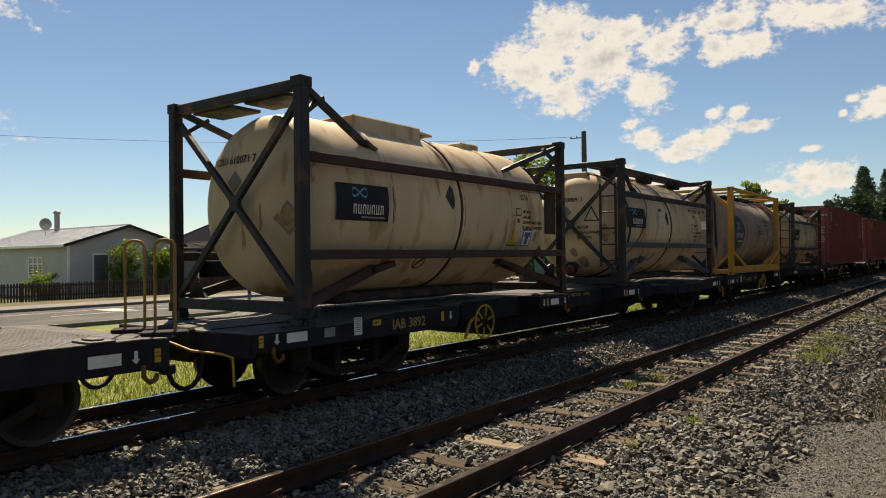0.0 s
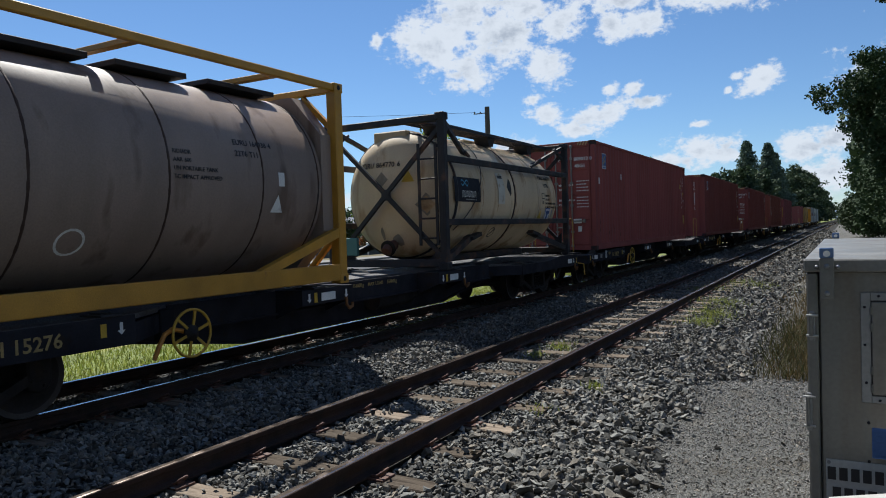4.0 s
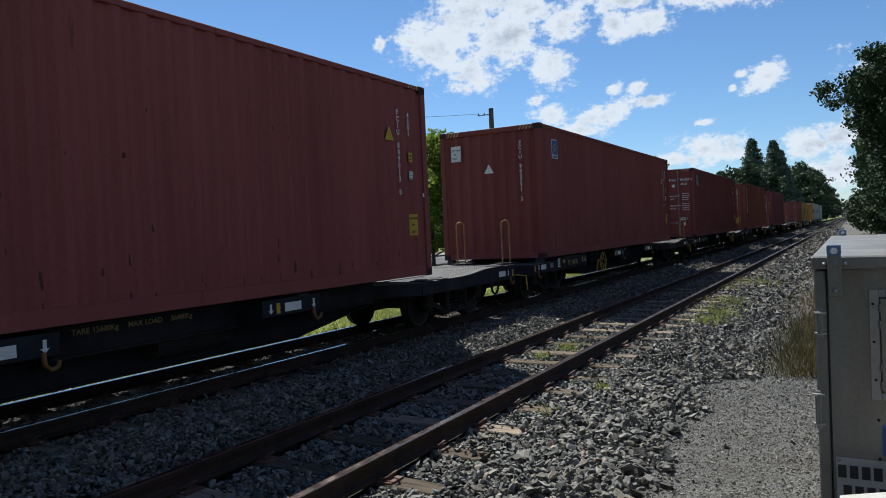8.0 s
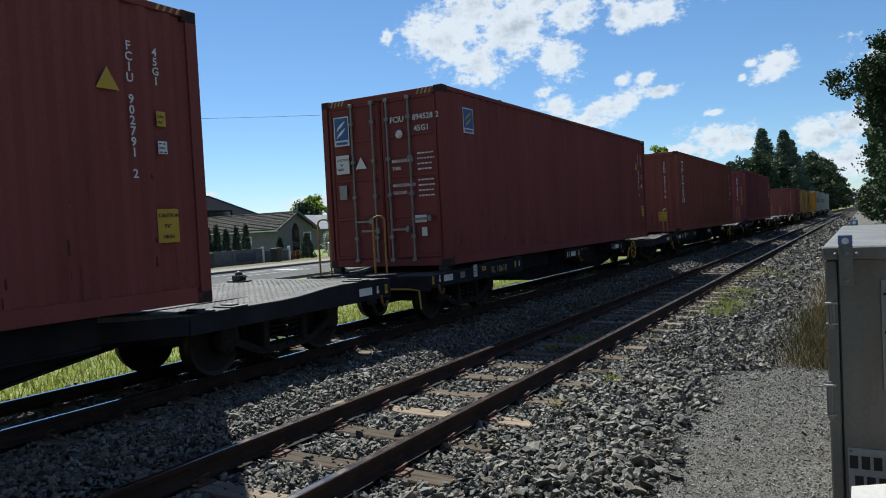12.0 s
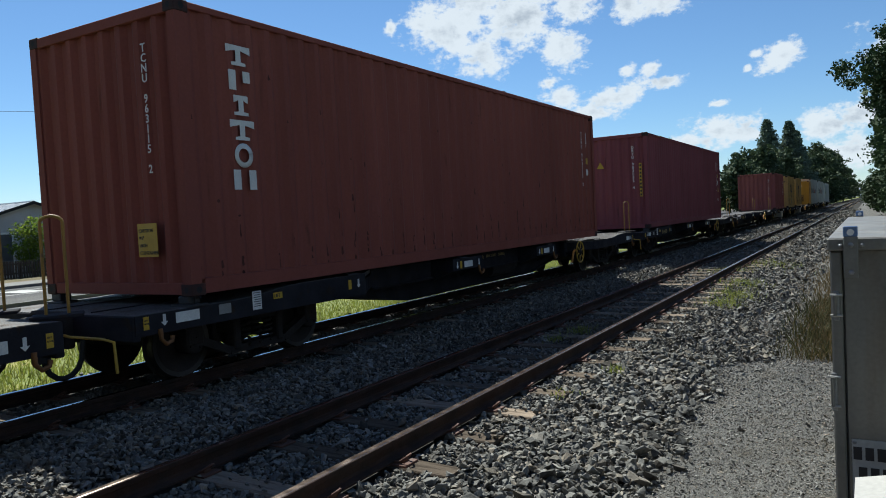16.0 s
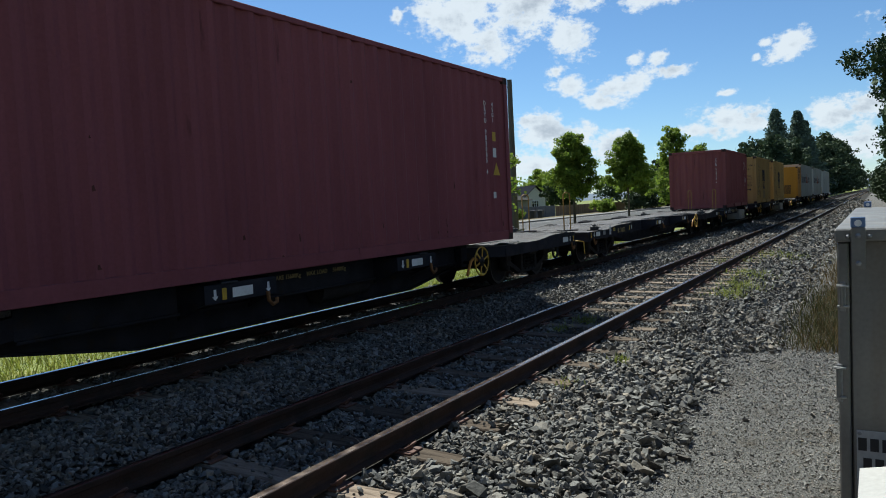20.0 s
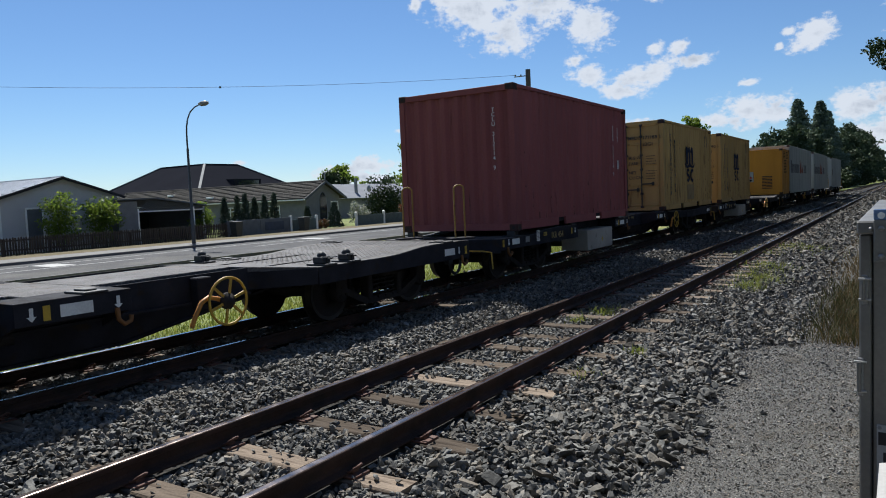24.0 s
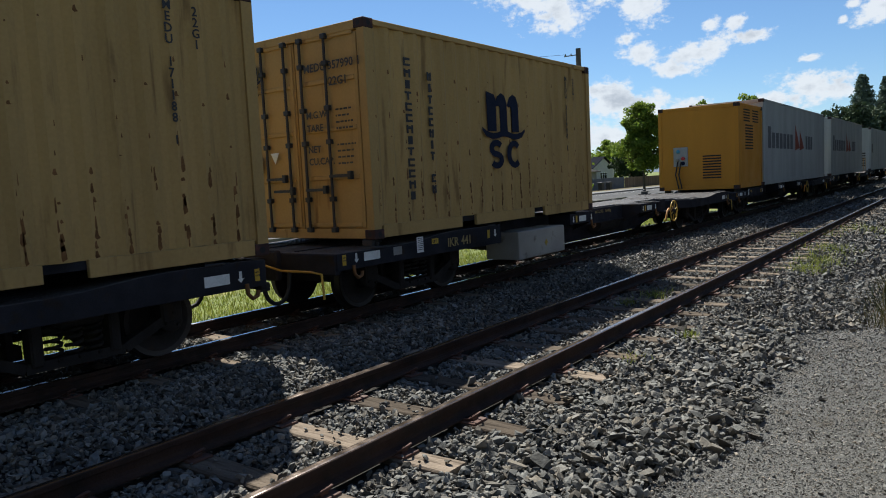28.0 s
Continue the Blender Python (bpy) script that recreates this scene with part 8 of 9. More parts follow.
def build_grass():
    rng = np.random.default_rng(12)
    n = 42000
    x, y = -8.95 - 7.5 * rng.random(n) ** 1.3, 2.5 + 30 * rng.random(n) ** 1.2
    patch = 0.55 + 0.45 * np.sin(x * 1.7 + 0.6 * y) * np.sin(y * 0.8)
    me = blades("verge_grass", x, y, bed_z(x), (0.05 + 0.09 * rng.random(n)) * (0.6 + 0.7 * patch), 0.012 + 0.01 * rng.random(n), rng.uniform(0.2, 0.8, n), rng, "blade")
    tagged(new("verge_grass", me), "bright sunlit grass on the verge behind the track", "grass", kind="stuff")
    # dry weeds behind the metal cabinet
    n = 2700
    x, y = rng.normal(-0.55, 0.26, n), rng.uniform(9.2, 16.0, n)
    x = np.clip(x + 0.03 * (y - 9), -1.2, 0.9)
    edge = np.clip((x + 1.15) / 0.5, 0.12, 1)
    me = blades("dry_weeds", x, y, bed_z(x), (0.14 + 0.34 * rng.random(n)) * edge * (0.65 + 0.35 * np.sin(x * 9 + 1.7 * y) * np.sin(2.3 * y + 4 * x)), 0.004 + 0.004 * rng.random(n), rng.uniform(0.1, 0.9, n), rng, "straw")
    tagged(new("dry_weeds", me), "dry brown grass and weeds beside the gravel path", "weeds", kind="stuff")
    n = 3000
    x, y = np.clip(rng.normal(-0.45, 0.3, n), -1.1, 0.6), rng.uniform(9.3, 15, n)
    me = blades("green_weeds", x, y, bed_z(x), 0.05 + 0.2 * rng.random(n), 0.008 + 0.008 * rng.random(n), rng.uniform(0.3, 0.9, n), rng, "weed")
    tagged(new("green_weeds", me), "low green weeds among the dry grass", "weeds", kind="stuff")
    n = 5200
    x, y = np.clip(rng.normal(-0.5, 0.42, n), -1.3, 0.8), rng.uniform(15.5, 42.0, n)
    me = blades("low_weeds", x, y, bed_z(x), 0.08 + 0.3 * rng.random(n) * np.clip((x + 1.3) / 0.6, 0.2, 1), 0.008 + 0.01 * rng.random(n), rng.uniform(0.2, 0.9, n), rng, "straw")
    tagged(new("low_weeds", me), "low brown weeds along the edge of the ballast", "weeds", kind="stuff")
    n = 9000
    x, y = rng.uniform(0.2, 7.0, n), rng.uniform(16, 34, n)
    me = blades("tall_dry_grass", x, y, bed_z(x), (0.6 + 0.9 * rng.random(n)) * np.clip(x / 1.5, 0.3, 1), 0.012 + 0.012 * rng.random(n), rng.uniform(0.1, 0.4, n), rng, "straw")
    tagged(new("tall_dry_grass", me), "tall dry grass in front of the pine trees", "grass", kind="stuff")
    # tufts between the stones
    xs, ys, hs = [], [], []
    for tx, ty, tr, tn, th in ((-2.2, 13.0, 0.16, 260, 0.12), (-2.15, 14.2, 0.2, 320, 0.14), (-2.3, 16.0, 0.25, 300, 0.14), (-2.35, 7.35, 0.06, 70, 0.1), (-3.5, 9.55, 0.09, 110, 0.12), (-3.62, 8.9, 0.07, 80, 0.1),
                               (-2.5, 6.2, 0.05, 50, 0.08), (-3.0, 19.0, 0.3, 200, 0.12), (-2.2, 21.0, 0.4, 300, 0.14)):
        xs.append(rng.normal(tx, tr, tn)); ys.append(rng.normal(ty, tr * 1.6, tn)); hs.append(th * rng.uniform(0.4, 1.2, tn))
    x, y, hh = map(np.concatenate, (xs, ys, hs))
    me = blades("ballast_weeds", x, y, bed_z(x) + 0.01, hh, np.full(len(x), 0.009), rng.uniform(0.3, 0.9, len(x)), rng, "blade")
    tagged(new("ballast_weeds", me), "small green weed tufts among the ballast", "weeds", kind="stuff")


build_grass()

# ---- street furniture ----
lamp = thing("street_lamp", "grey steel street lamp with a curved arm", "street lamp", (-30.8, 24.3, -0.31))
part("post", Shape().tube([(0, 0, 0), (0, 0, 1.2), (0, 0, 1.25), (0, 0, 4.9)], [0.1, 0.1, 0.075, 0.06], 12), "lamp_post", lamp)
arm = [(0, 0, 4.85), (0, 0, 5.6), (0.04, 0, 6.0), (0.16, 0, 6.4), (0.4, 0, 6.72), (0.75, 0, 6.92), (1.15, 0, 7.02)]
part("arm", Shape().tube(arm, [0.045, 0.042, 0.04, 0.038, 0.036, 0.034, 0.03], 10), "lamp_post", lamp)
part("lamp_head", Shape().lathe([(0.0, 1.05), (0.07, 1.1), (0.12, 1.3), (0.13, 1.55), (0.08, 1.75), (0.0, 1.8)], 14, "x", (0, 0, 7.03)), "galv", lamp, "pale grey lamp head")
part("foot_plate", Shape().box(-0.18, 0.18, -0.18, 0.18, 0, 0.03, 0.01), "galv_dark", lamp)

pole = thing("power_pole", "weathered dark power pole with a wire bracket", "power pole", (-21.0, 44.2, -0.46))
part("pole_shaft", Shape().tube([(0, 0, 0), (0, 0, 5), (0, 0, 10.25)], [0.24, 0.2, 0.16], 14), "pole_wood", pole)
part("bracket", Shape().beam((-0.1, 0, 9.85), (-0.85, -0.35, 9.8), 0.06, 0.06), "galv_dark", pole)
for k in range(2):
    part("insulator", Shape().lathe([(0.0, 0), (0.045, 0.01), (0.055, 0.06), (0.03, 0.08), (0.045, 0.1), (0.0, 0.14)], 10, "z", (-0.78 + 0.35 * k, -0.32 + 0.14 * k, 9.83)), "concrete", pole)
part("pole_band", Shape().tube([(0, 0, 9.7), (0, 0, 9.82)], 0.14, 14), "galv_dark", pole)
a0, a1 = Vector((-21.8, 43.85, 9.45)), Vector((-56.0, 11.0, 9.9))
pts = [a0.lerp(a1, k / 20) - Vector((0, 0, 0.75 * 4 * (k / 20) * (1 - k / 20))) for k in range(21)]
wire = thing("overhead_wire", "thin dark overhead wire between poles", "wire", (0, 0, 0))
part("cable", Shape().tube(pts, 0.011, 6), "wire", wire)
m = pts[8]
part("spacer", Shape().tube([m + Vector((0, 0, -0.06)), m + Vector((0, 0, 0.06))], 0.06, 8), "wire", wire)
end_pole = thing("power_pole", "weathered dark power pole at the end of the wire", "power pole", (-56.0, 11.0, -0.55))
part("pole_shaft", Shape().tube([(0, 0, 0), (0, 0, 5), (0, 0, 10.6)], [0.2, 0.165, 0.125], 14), "pole_wood", end_pole)

# ---- fences and walls ----
solid("dry_verge", Shape().prism([(-37.6, -0.7), (-32.0, -0.7), (-32.0, -0.31), (-34.0, -0.36), (-37.6, -0.44)], -60, 600), "dry_grass", "strip of dry mown grass along the footpath", "ground", kind="structure")
fence = thing("picket_fence", "dark stained wooden picket fence behind the footpath", "fence", (-37.0, 0, -0.5))
PICKET = Shape().prism([(-0.045, 0.08), (0.045, 0.08), (0.045, 0.93), (0.0, 0.99), (-0.045, 0.93)], 0.0, 0.02, "x").mesh("picket", MAT["fence_wood"])
prng = random.Random(2)
yy = 11.0
while yy < 31.9:
    part("picket", PICKET, None, fence, "", (0.03, yy, prng.uniform(-0.02, 0.02)), pose(0, 0, 0, prng.uniform(-1.5, 1.5), 0, 0))
    yy += 0.135
for z in (0.3, 0.78):
    part("fence_rail", Shape().box(-0.03, 0.03, 11.0, 31.9, z, z + 0.08, 0.006), "fence_wood", fence)
for k in range(10):
    part("fence_post", Shape().box(-0.11, -0.03, 11.1 + 2.3 * k, 11.2 + 2.3 * k, 0, 0.9, 0.006), "fence_wood", fence)

pale = thing("paling_fence", "tan wooden paling fence along the gardens", "fence", (-37.2, 0, -0.5))
BOARD = Shape().prism([(-0.07, 0.04), (0.07, 0.04), (0.07, 1.42), (0.05, 1.46), (-0.05, 1.46), (-0.07, 1.42)], 0.0, 0.02, "x").mesh("paling", MAT["fence_tan"])
for k in range(230):
    part("paling", BOARD, None, pale, "", (0.03, 91.0 + 0.152 * k, prng.uniform(-0.03, 0.02)))
for z in (0.3, 1.1):
    part("fence_rail", Shape().box(-0.03, 0.028, 90.9, 126.0, z, z + 0.08, 0.006), "fence_tan", pale)

wall = thing("garden_wall", "grey painted garden wall with pale posts", "wall", (-37.3, 0, -0.5))
for y0, y1 in ((32.1, 35.0), (35.02, 37.86)):
    part("wall_panel", Shape().box(-0.06, 0.06, y0, y1, 0, 1.1, 0.01), "fence_grey", wall)
part("wall_panel", Shape().box(0.06, 0.085, 35.4, 37.2, 0.28, 0.86, 0.01), "panel_blue", wall, "darker blue-grey repainted panel")
part("wall_post", Shape().box(-0.1, 0.1, 37.86, 38.04, 0, 1.2, 0.012), "trim", wall, "pale square post")
fence2 = thing("garden_fence", "weathered grey panel fence with white posts", "fence", (-37.3, 0, -0.5))
part("fence_panel", Shape().box(-0.03, 0.03, 38.1, 40.6, 0.05, 0.9, 0.008), "panel_green", fence2)
part("fence_post", Shape().box(-0.09, 0.09, 40.6, 40.78, 0, 1.12, 0.012), "trim", fence2, "white post")
for k in range(4):
    y0 = 45.4 + 3.7 * k
    part("fence_panel", Shape().box(-0.03, 0.03, y0 + 0.1, y0 + 3.6, 0.05, 0.9, 0.008), "panel_green", fence2)
    part("fence_post", Shape().box(-0.09, 0.09, y0 - 0.09, y0 + 0.09, 0, 1.14, 0.012), "trim", fence2, "white post")
    part("post_cap", Shape().lathe([(0.14, 1.14), (0.0, 1.23)], 4, "z", (0, y0, 0)), "trim", fence2)
for k, y in enumerate((32.7, 33.8, 34.5, 35.35, 36.3, 37.2)):
    clipped_cypress("small dark clipped cypress behind the wall", (-38.1, y, -0.5), 2.7 + 0.13 * (k % 3), 0.5, 200 + k)
clipped_cypress("small dark clipped cypress behind the wall", (-38.1, 40.6, -0.5), 1.9, 0.4, 210)
bush("garden_shrub", "leafy garden shrub in front of the house", (-38.6, 21.9, -0.5), (2.0, 2.6, 3.4), "leaf", 0.11, 44, 70, 301)
bush("garden_shrub", "leafy garden shrub in front of the house", (-38.6, 24.3, -0.5), (2.0, 2.6, 3.3), "leaf", 0.11, 44, 70, 302)
bush("garden_shrub", "low yellow-green shrub behind the fence", (-39.0, 17.6, -0.5), (1.6, 2.4, 1.5), "leaf", 0.12, 24, 70, 303)
bush("garden_shrub", "large loose shrub behind the fence", (-38.6, 13.8, -0.5), (2.6, 3.0, 3.4), "leaf", 0.14, 40, 80, 304)
bush("flowering_bush", "bush covered in white blossom by the gate", (-37.9, 46.4, -0.5), (1.6, 2.6, 2.1), "flower", 0.12, 26, 70, 305)
clipped_cypress("stout dark clipped conifer by the gate", (-38.2, 43.8, -0.5), 2.1, 0.75, 211)
bush("round_hedge", "dark rounded garden tree", (-42.0, 55.7, -0.5), (4.0, 4.2, 3.6), "leaf_dark", 0.16, 60, 90, 306)
bush("red_hedge", "reddish clipped hedge behind the fence", (-38.3, 54.5, -0.5), (1.8, 3.4, 2.3), "red_leaf", 0.12, 44, 90, 307)
bush("garden_shrub", "leafy green shrub beside the carport", (-39.4, 31.9, -0.5), (1.6, 2.2, 2.6), "leaf", 0.12, 30, 80, 308)
bush("garden_hedge", "dense dark clipped hedge along the garden", (-37.0, 62.0, -0.5), (2.2, 5.6, 2.3), "leaf_dark", 0.16, 70, 90, 309)
bush("garden_hedge", "dense dark clipped hedge along the garden", (-37.2, 67.5, -0.5), (2.0, 6.0, 2.1), "leaf_dark", 0.16, 70, 90, 310)
grey = thing("panel_fence", "grey panel fence between the hedge and the palings", "fence", (-37.2, 0, -0.5))
for k in range(6):
    part("fence_panel", Shape().box(-0.03, 0.03, 71.6 + 3.2 * k, 74.7 + 3.2 * k, 0.05, 1.5, 0.01), "fence_grey", grey)
    part("fence_post", Shape().box(-0.06, 0.06, 74.7 + 3.2 * k, 74.8 + 3.2 * k, 0, 1.55, 0.008), "fence_grey", grey)
bush("garden_shrub", "low leafy shrub by the panel fence", (-36.2, 77.0, -0.5), (1.6, 3.2, 1.5), "leaf", 0.12, 30, 70, 311)
for k, (y, z) in enumerate(((41.3, 0.55), (42.0, 0.45))):
    bush("flower_pot_plant", "small red flowering plant by the gate", (-37.6, y, -0.5), (0.7, 0.7, 0.8), "red_leaf", 0.07, 14, 50, 320 + k)
for k, (x, y) in enumerate(((-35.6, 80.0), (-35.6, 82.3), (-36.6, 38.6), (-36.5, 32.2))):
    b = thing("wheelie_bin", "dark plastic wheeled rubbish bin by the fence", "bin", (x, y, -0.5))
    part("bin_body", Shape().add([(-0.24, -0.22, 0.06), (0.24, -0.22, 0.06), (0.24, 0.22, 0.06), (-0.24, 0.22, 0.06), (-0.31, -0.29, 0.98), (0.31, -0.29, 0.98), (0.31, 0.29, 0.98), (-0.31, 0.29, 0.98)],
                                 [(0, 3, 2, 1), (4, 5, 6, 7), (0, 1, 5, 4), (1, 2, 6, 5), (2, 3, 7, 6), (3, 0, 4, 7)]), "bin", b)
    part("bin_lid", Shape().box(-0.33, 0.33, -0.31, 0.31, 0.98, 1.06, 0.02), "bin", b)
    for s in (-1, 1):
        part("bin_wheel", Shape().tube([(-0.26, s * 0.2, 0.1), (-0.26, s * 0.26, 0.1)], 0.1, 12), "tyre", b)

# ---- houses ----


def lap_wall(house, y0, y1, z0, z1, axis, at, peak=None, step=0.17):
    """Lapped boards on a wall; axis x: the wall faces +x at x = at; axis y: it faces -y at y = at."""
    z = z0
    while z < (peak[1] if peak else z1):
        s = Shape()
        zt = min(z + step, peak[1] if peak else z1)
        a, b = y0, y1
        if peak and z > z1:
            u = (z - z1) / (peak[1] - z1)
            a, b = y0 + (peak[0] - y0) * u, y1 + (peak[0] - y1) * u
        out = 0.04
        if axis == "x":
            s.add([(at + out, a, z), (at + out, b, z), (at, b, zt), (at, a, zt), (at, a, z), (at, b, z)], [(0, 1, 2, 3), (0, 4, 5, 1)])
        else:
            s.add([(a, at - out, z), (b, at - out, z), (b, at, zt), (a, at, zt), (a, at, z), (b, at, z)], [(0, 1, 2, 3), (0, 4, 5, 1)])
        part("wall_board", s, "weatherboard", house)
        z += step


def window_part(house, x0, x1, y0, y1, z0, z1, panes=3, facing="x"):
    """A framed window on a wall; facing x: in the plane x = x1; facing y: in the plane y = y0."""
    if facing == "x":
        w = part("window", Shape().box(x1 - 0.05, x1 + 0.02, y0, y1, z0, z1), "window", house, "dark glazed window")
        for k in range(panes + 1):
            y = y0 + (y1 - y0) * k / panes
            part("frame", Shape().box(x1 + 0.02, x1 + 0.06, y - 0.04, y + 0.04, z0 - 0.05, z1 + 0.05), "trim", w)
        for z in (z0, z1, z0 + (z1 - z0) * 0.68):
            part("frame", Shape().box(x1 + 0.022, x1 + 0.065, y0 - 0.04, y1 + 0.04, z - 0.04, z + 0.04), "trim", w)
    else:
        w = part("window", Shape().box(x0, x1, y0 - 0.02, y0 + 0.05, z0, z1), "window", house, "dark glazed window")
        for k in range(panes + 1):
            x = x0 + (x1 - x0) * k / panes
            part("frame", Shape().box(x - 0.04, x + 0.04, y0 - 0.06, y0 - 0.02, z0 - 0.05, z1 + 0.05), "trim", w)
        for z in (z0, z1, z0 + (z1 - z0) * 0.68):
            part("frame", Shape().box(x0 - 0.04, x1 + 0.04, y0 - 0.065, y0 - 0.022, z - 0.04, z + 0.04), "trim", w)
    return w


GZ = -0.5
house = thing("house", "single storey cream weatherboard house with pale metal roof", "house", (0, 0, 0))
X1, YA, YB, YM, EAVE, TOP = -40.0, 19.35, 26.1, 22.75, 2.5, 3.5
part("wall", Shape().prism([(YA, GZ), (YB, GZ), (YB, EAVE), (YM, TOP), (YA, EAVE)], -52.0, X1 - 0.01, "x"), "weatherboard", house, "cream weatherboard wall")
lap_wall(house, YA, YB, GZ, EAVE, "x", X1, (YM, TOP))
lap_wall(house, -52.0, X1, GZ, EAVE, "y", YA)
for ya, yb in ((YA - 0.4, YM), (YB + 0.4, YM)):
    za = EAVE - 0.12
    r = part("roof", Shape().prism([(ya, za), (yb, TOP + 0.06), (yb, TOP + 0.12), (ya, za + 0.06)], -52.4, X1 + 0.35, "x"), "metal_roof", house, "pale corrugated metal roof")
    ribs = Shape()
    for k in range(40):
        x = -52.3 + 12.6 * k / 39
        ribs.beam((x, ya, za + 0.065), (x, yb, TOP + 0.125), 0.05, 0.03)
    tagged(part("roof_rib", ribs, "metal_roof", r), kind="stuff")
    part("barge_board", Shape().beam((X1 + 0.36, ya, za), (X1 + 0.36, yb, TOP + 0.05), 0.03, 0.16), "void", house, "dark barge board")
part("ridge_cap", Shape().box(-52.4, X1 + 0.35, YM - 0.1, YM + 0.1, TOP + 0.1, TOP + 0.16, 0.02), "metal_roof", house)
part("gutter", Shape().box(-52.4, X1 + 0.35, YA - 0.48, YA - 0.38, EAVE - 0.2, EAVE - 0.1), "trim", house)
part("corner_board", Shape().box(X1 - 0.02, X1 + 0.05, YA - 0.05, YA + 0.08, GZ, EAVE), "trim", house)
part("corner_board", Shape().box(X1 - 0.02, X1 + 0.05, YB - 0.08, YB + 0.05, GZ, EAVE), "trim", house)
d = part("door", Shape().box(X1, X1 + 0.05, 20.75, 21.6, GZ + 0.15, 1.85, 0.01), "fence_grey", house, "pale green-grey door")
for y in (20.7, 21.6):
    part("door_frame", Shape().box(X1, X1 + 0.07, y - 0.02, y + 0.07, GZ + 0.1, 1.95), "trim", d)
part("door_frame", Shape().box(X1, X1 + 0.072, 20.68, 21.67, 1.85, 1.95), "trim", d)
window_part(house, -44.6, -42.9, YA, YA, 0.6, 1.75, 3, "y")
part("chimney", Shape().tube([(-47.5, 22.3, 3.2), (-47.5, 22.3, 4.6)], 0.16, 10), "galv_dark", house)
part("chimney_cap", Shape().lathe([(0.22, 4.6), (0.24, 4.66), (0.1, 4.78), (0.0, 4.8)], 10, "z", (-47.5, 22.3, 0)), "galv_dark", house)
dish = part("satellite_dish", Shape().lathe([(0.0, 0.08), (0.2, 0.05), (0.38, -0.04)], 18, "x", (-46.6, 21.2, 3.85)), "galv_dark", house, "dark satellite dish")
part("dish_mast", Shape().tube([(-46.7, 21.2, 3.1), (-46.7, 21.2, 3.8)], 0.03, 6), "galv_dark", dish)

shed = thing("carport", "grey carport with lattice panels and dark opening", "carport", (0, 0, 0))
part("carport_roof", Shape().prism([(25.4, 2.25), (28.0, 2.3), (31.9, 1.74), (31.9, 1.66), (28.0, 2.2), (25.4, 2.17)], -45.0, -38.8, "x"), "fence_grey", shed)
part("back_wall", Shape().box(-45.0, -44.9, 25.5, 31.8, GZ, 1.7), "void", shed)
part("side_wall", Shape().box(-45.0, -39.0, 31.7, 31.8, GZ, 1.66), "fence_grey", shed)
part("side_wall", Shape().box(-45.0, -39.0, 25.5, 25.6, GZ, 2.15), "fence_grey", shed)
part("front_panel", Shape().box(-39.02, -38.97, 25.5, 26.8, GZ, 2.1), "stucco", shed)
part("front_rail", Shape().box(-39.02, -38.93, 26.8, 31.75, 1.42, 1.5, 0.01), "trim", shed)
for y in (26.85, 30.9, 31.7):
    part("carport_post", Shape().box(-39.05, -38.95, y - 0.05, y + 0.05, GZ, 1.65, 0.008), "trim", shed)
lat = Shape()
for k in range(46):
    y = 26.9 + 4.8 * k / 45
    zt = 2.18 - 0.52 * max(0.0, (y - 28.0) / 3.9)
    for dirn in (-1, 1):
        lat.beam((-38.98 + 0.01 * dirn, y, 1.5), (-38.98 + 0.01 * dirn, y + dirn * (zt - 1.5), zt), 0.012, 0.03, (1, 0, 0))
tagged(part("lattice", lat, "stucco", shed, "diagonal lattice strip"), kind="stuff")


def hip_house(name, label, x0, x1, y0, y1, eave, ridge, ya, yb, roof, wallm, tiles=False):
    h = thing(name, label, "house", (0, 0, 0))
    xm = (x0 + x1) / 2
    part("wall", Shape().box(x0 + 0.5, x1 - 0.5, y0 + 0.5, y1 - 0.5, GZ - 0.05, eave), wallm, h)
    e = eave - 0.05
    faces = {"front": [(x1, y0, e), (x1, y1, e), (xm, yb, ridge), (xm, ya, ridge)], "back": [(x0, y1, e), (x0, y0, e), (xm, ya, ridge), (xm, yb, ridge)],
             "near": [(x0, y0, e), (x1, y0, e), (xm, ya, ridge)], "far": [(x1, y1, e), (x0, y1, e), (xm, yb, ridge)]}
    for pts in faces.values():
        n = len(pts)
        low = [(x, y, z - 0.08) for x, y, z in pts]
        part("roof", Shape().add(pts + low, [tuple(range(n)), tuple(range(2 * n - 1, n - 1, -1))] + [(k, n + k, n + (k + 1) % n, (k + 1) % n) for k in range(n)]), roof, h)
    if tiles:
        rows = Shape()
        for k in range(18):
            u, v = k / 18, (k + 1) / 18
            for (xa, za) in (((x1 + (xm - x1) * u), e + (ridge - e) * u),):
                xb, zb = x1 + (xm - x1) * v, e + (ridge - e) * v
                a, b = y0 + (ya - y0) * u, y1 + (yb - y1) * u
                m_ = int((b - a) / 0.33)
                for j in range(m_):
                    ty = a + (b - a) * j / m_
                    tw = (b - a) / m_ * 0.96
                    rows.add([(xa + 0.01, ty, za + 0.06), (xa + 0.01, ty + tw, za + 0.06), (xb, ty + tw, zb + 0.025), (xb, ty, zb + 0.025), (xa + 0.01, ty + tw / 2, za + 0.09), (xb, ty + tw / 2, zb + 0.055)],
                             [(0, 4, 5, 3), (4, 1, 2, 5)])
        tagged(part("roof_tile", rows, roof, h, "rows of weathered roof tiles"), kind="stuff")
    return h


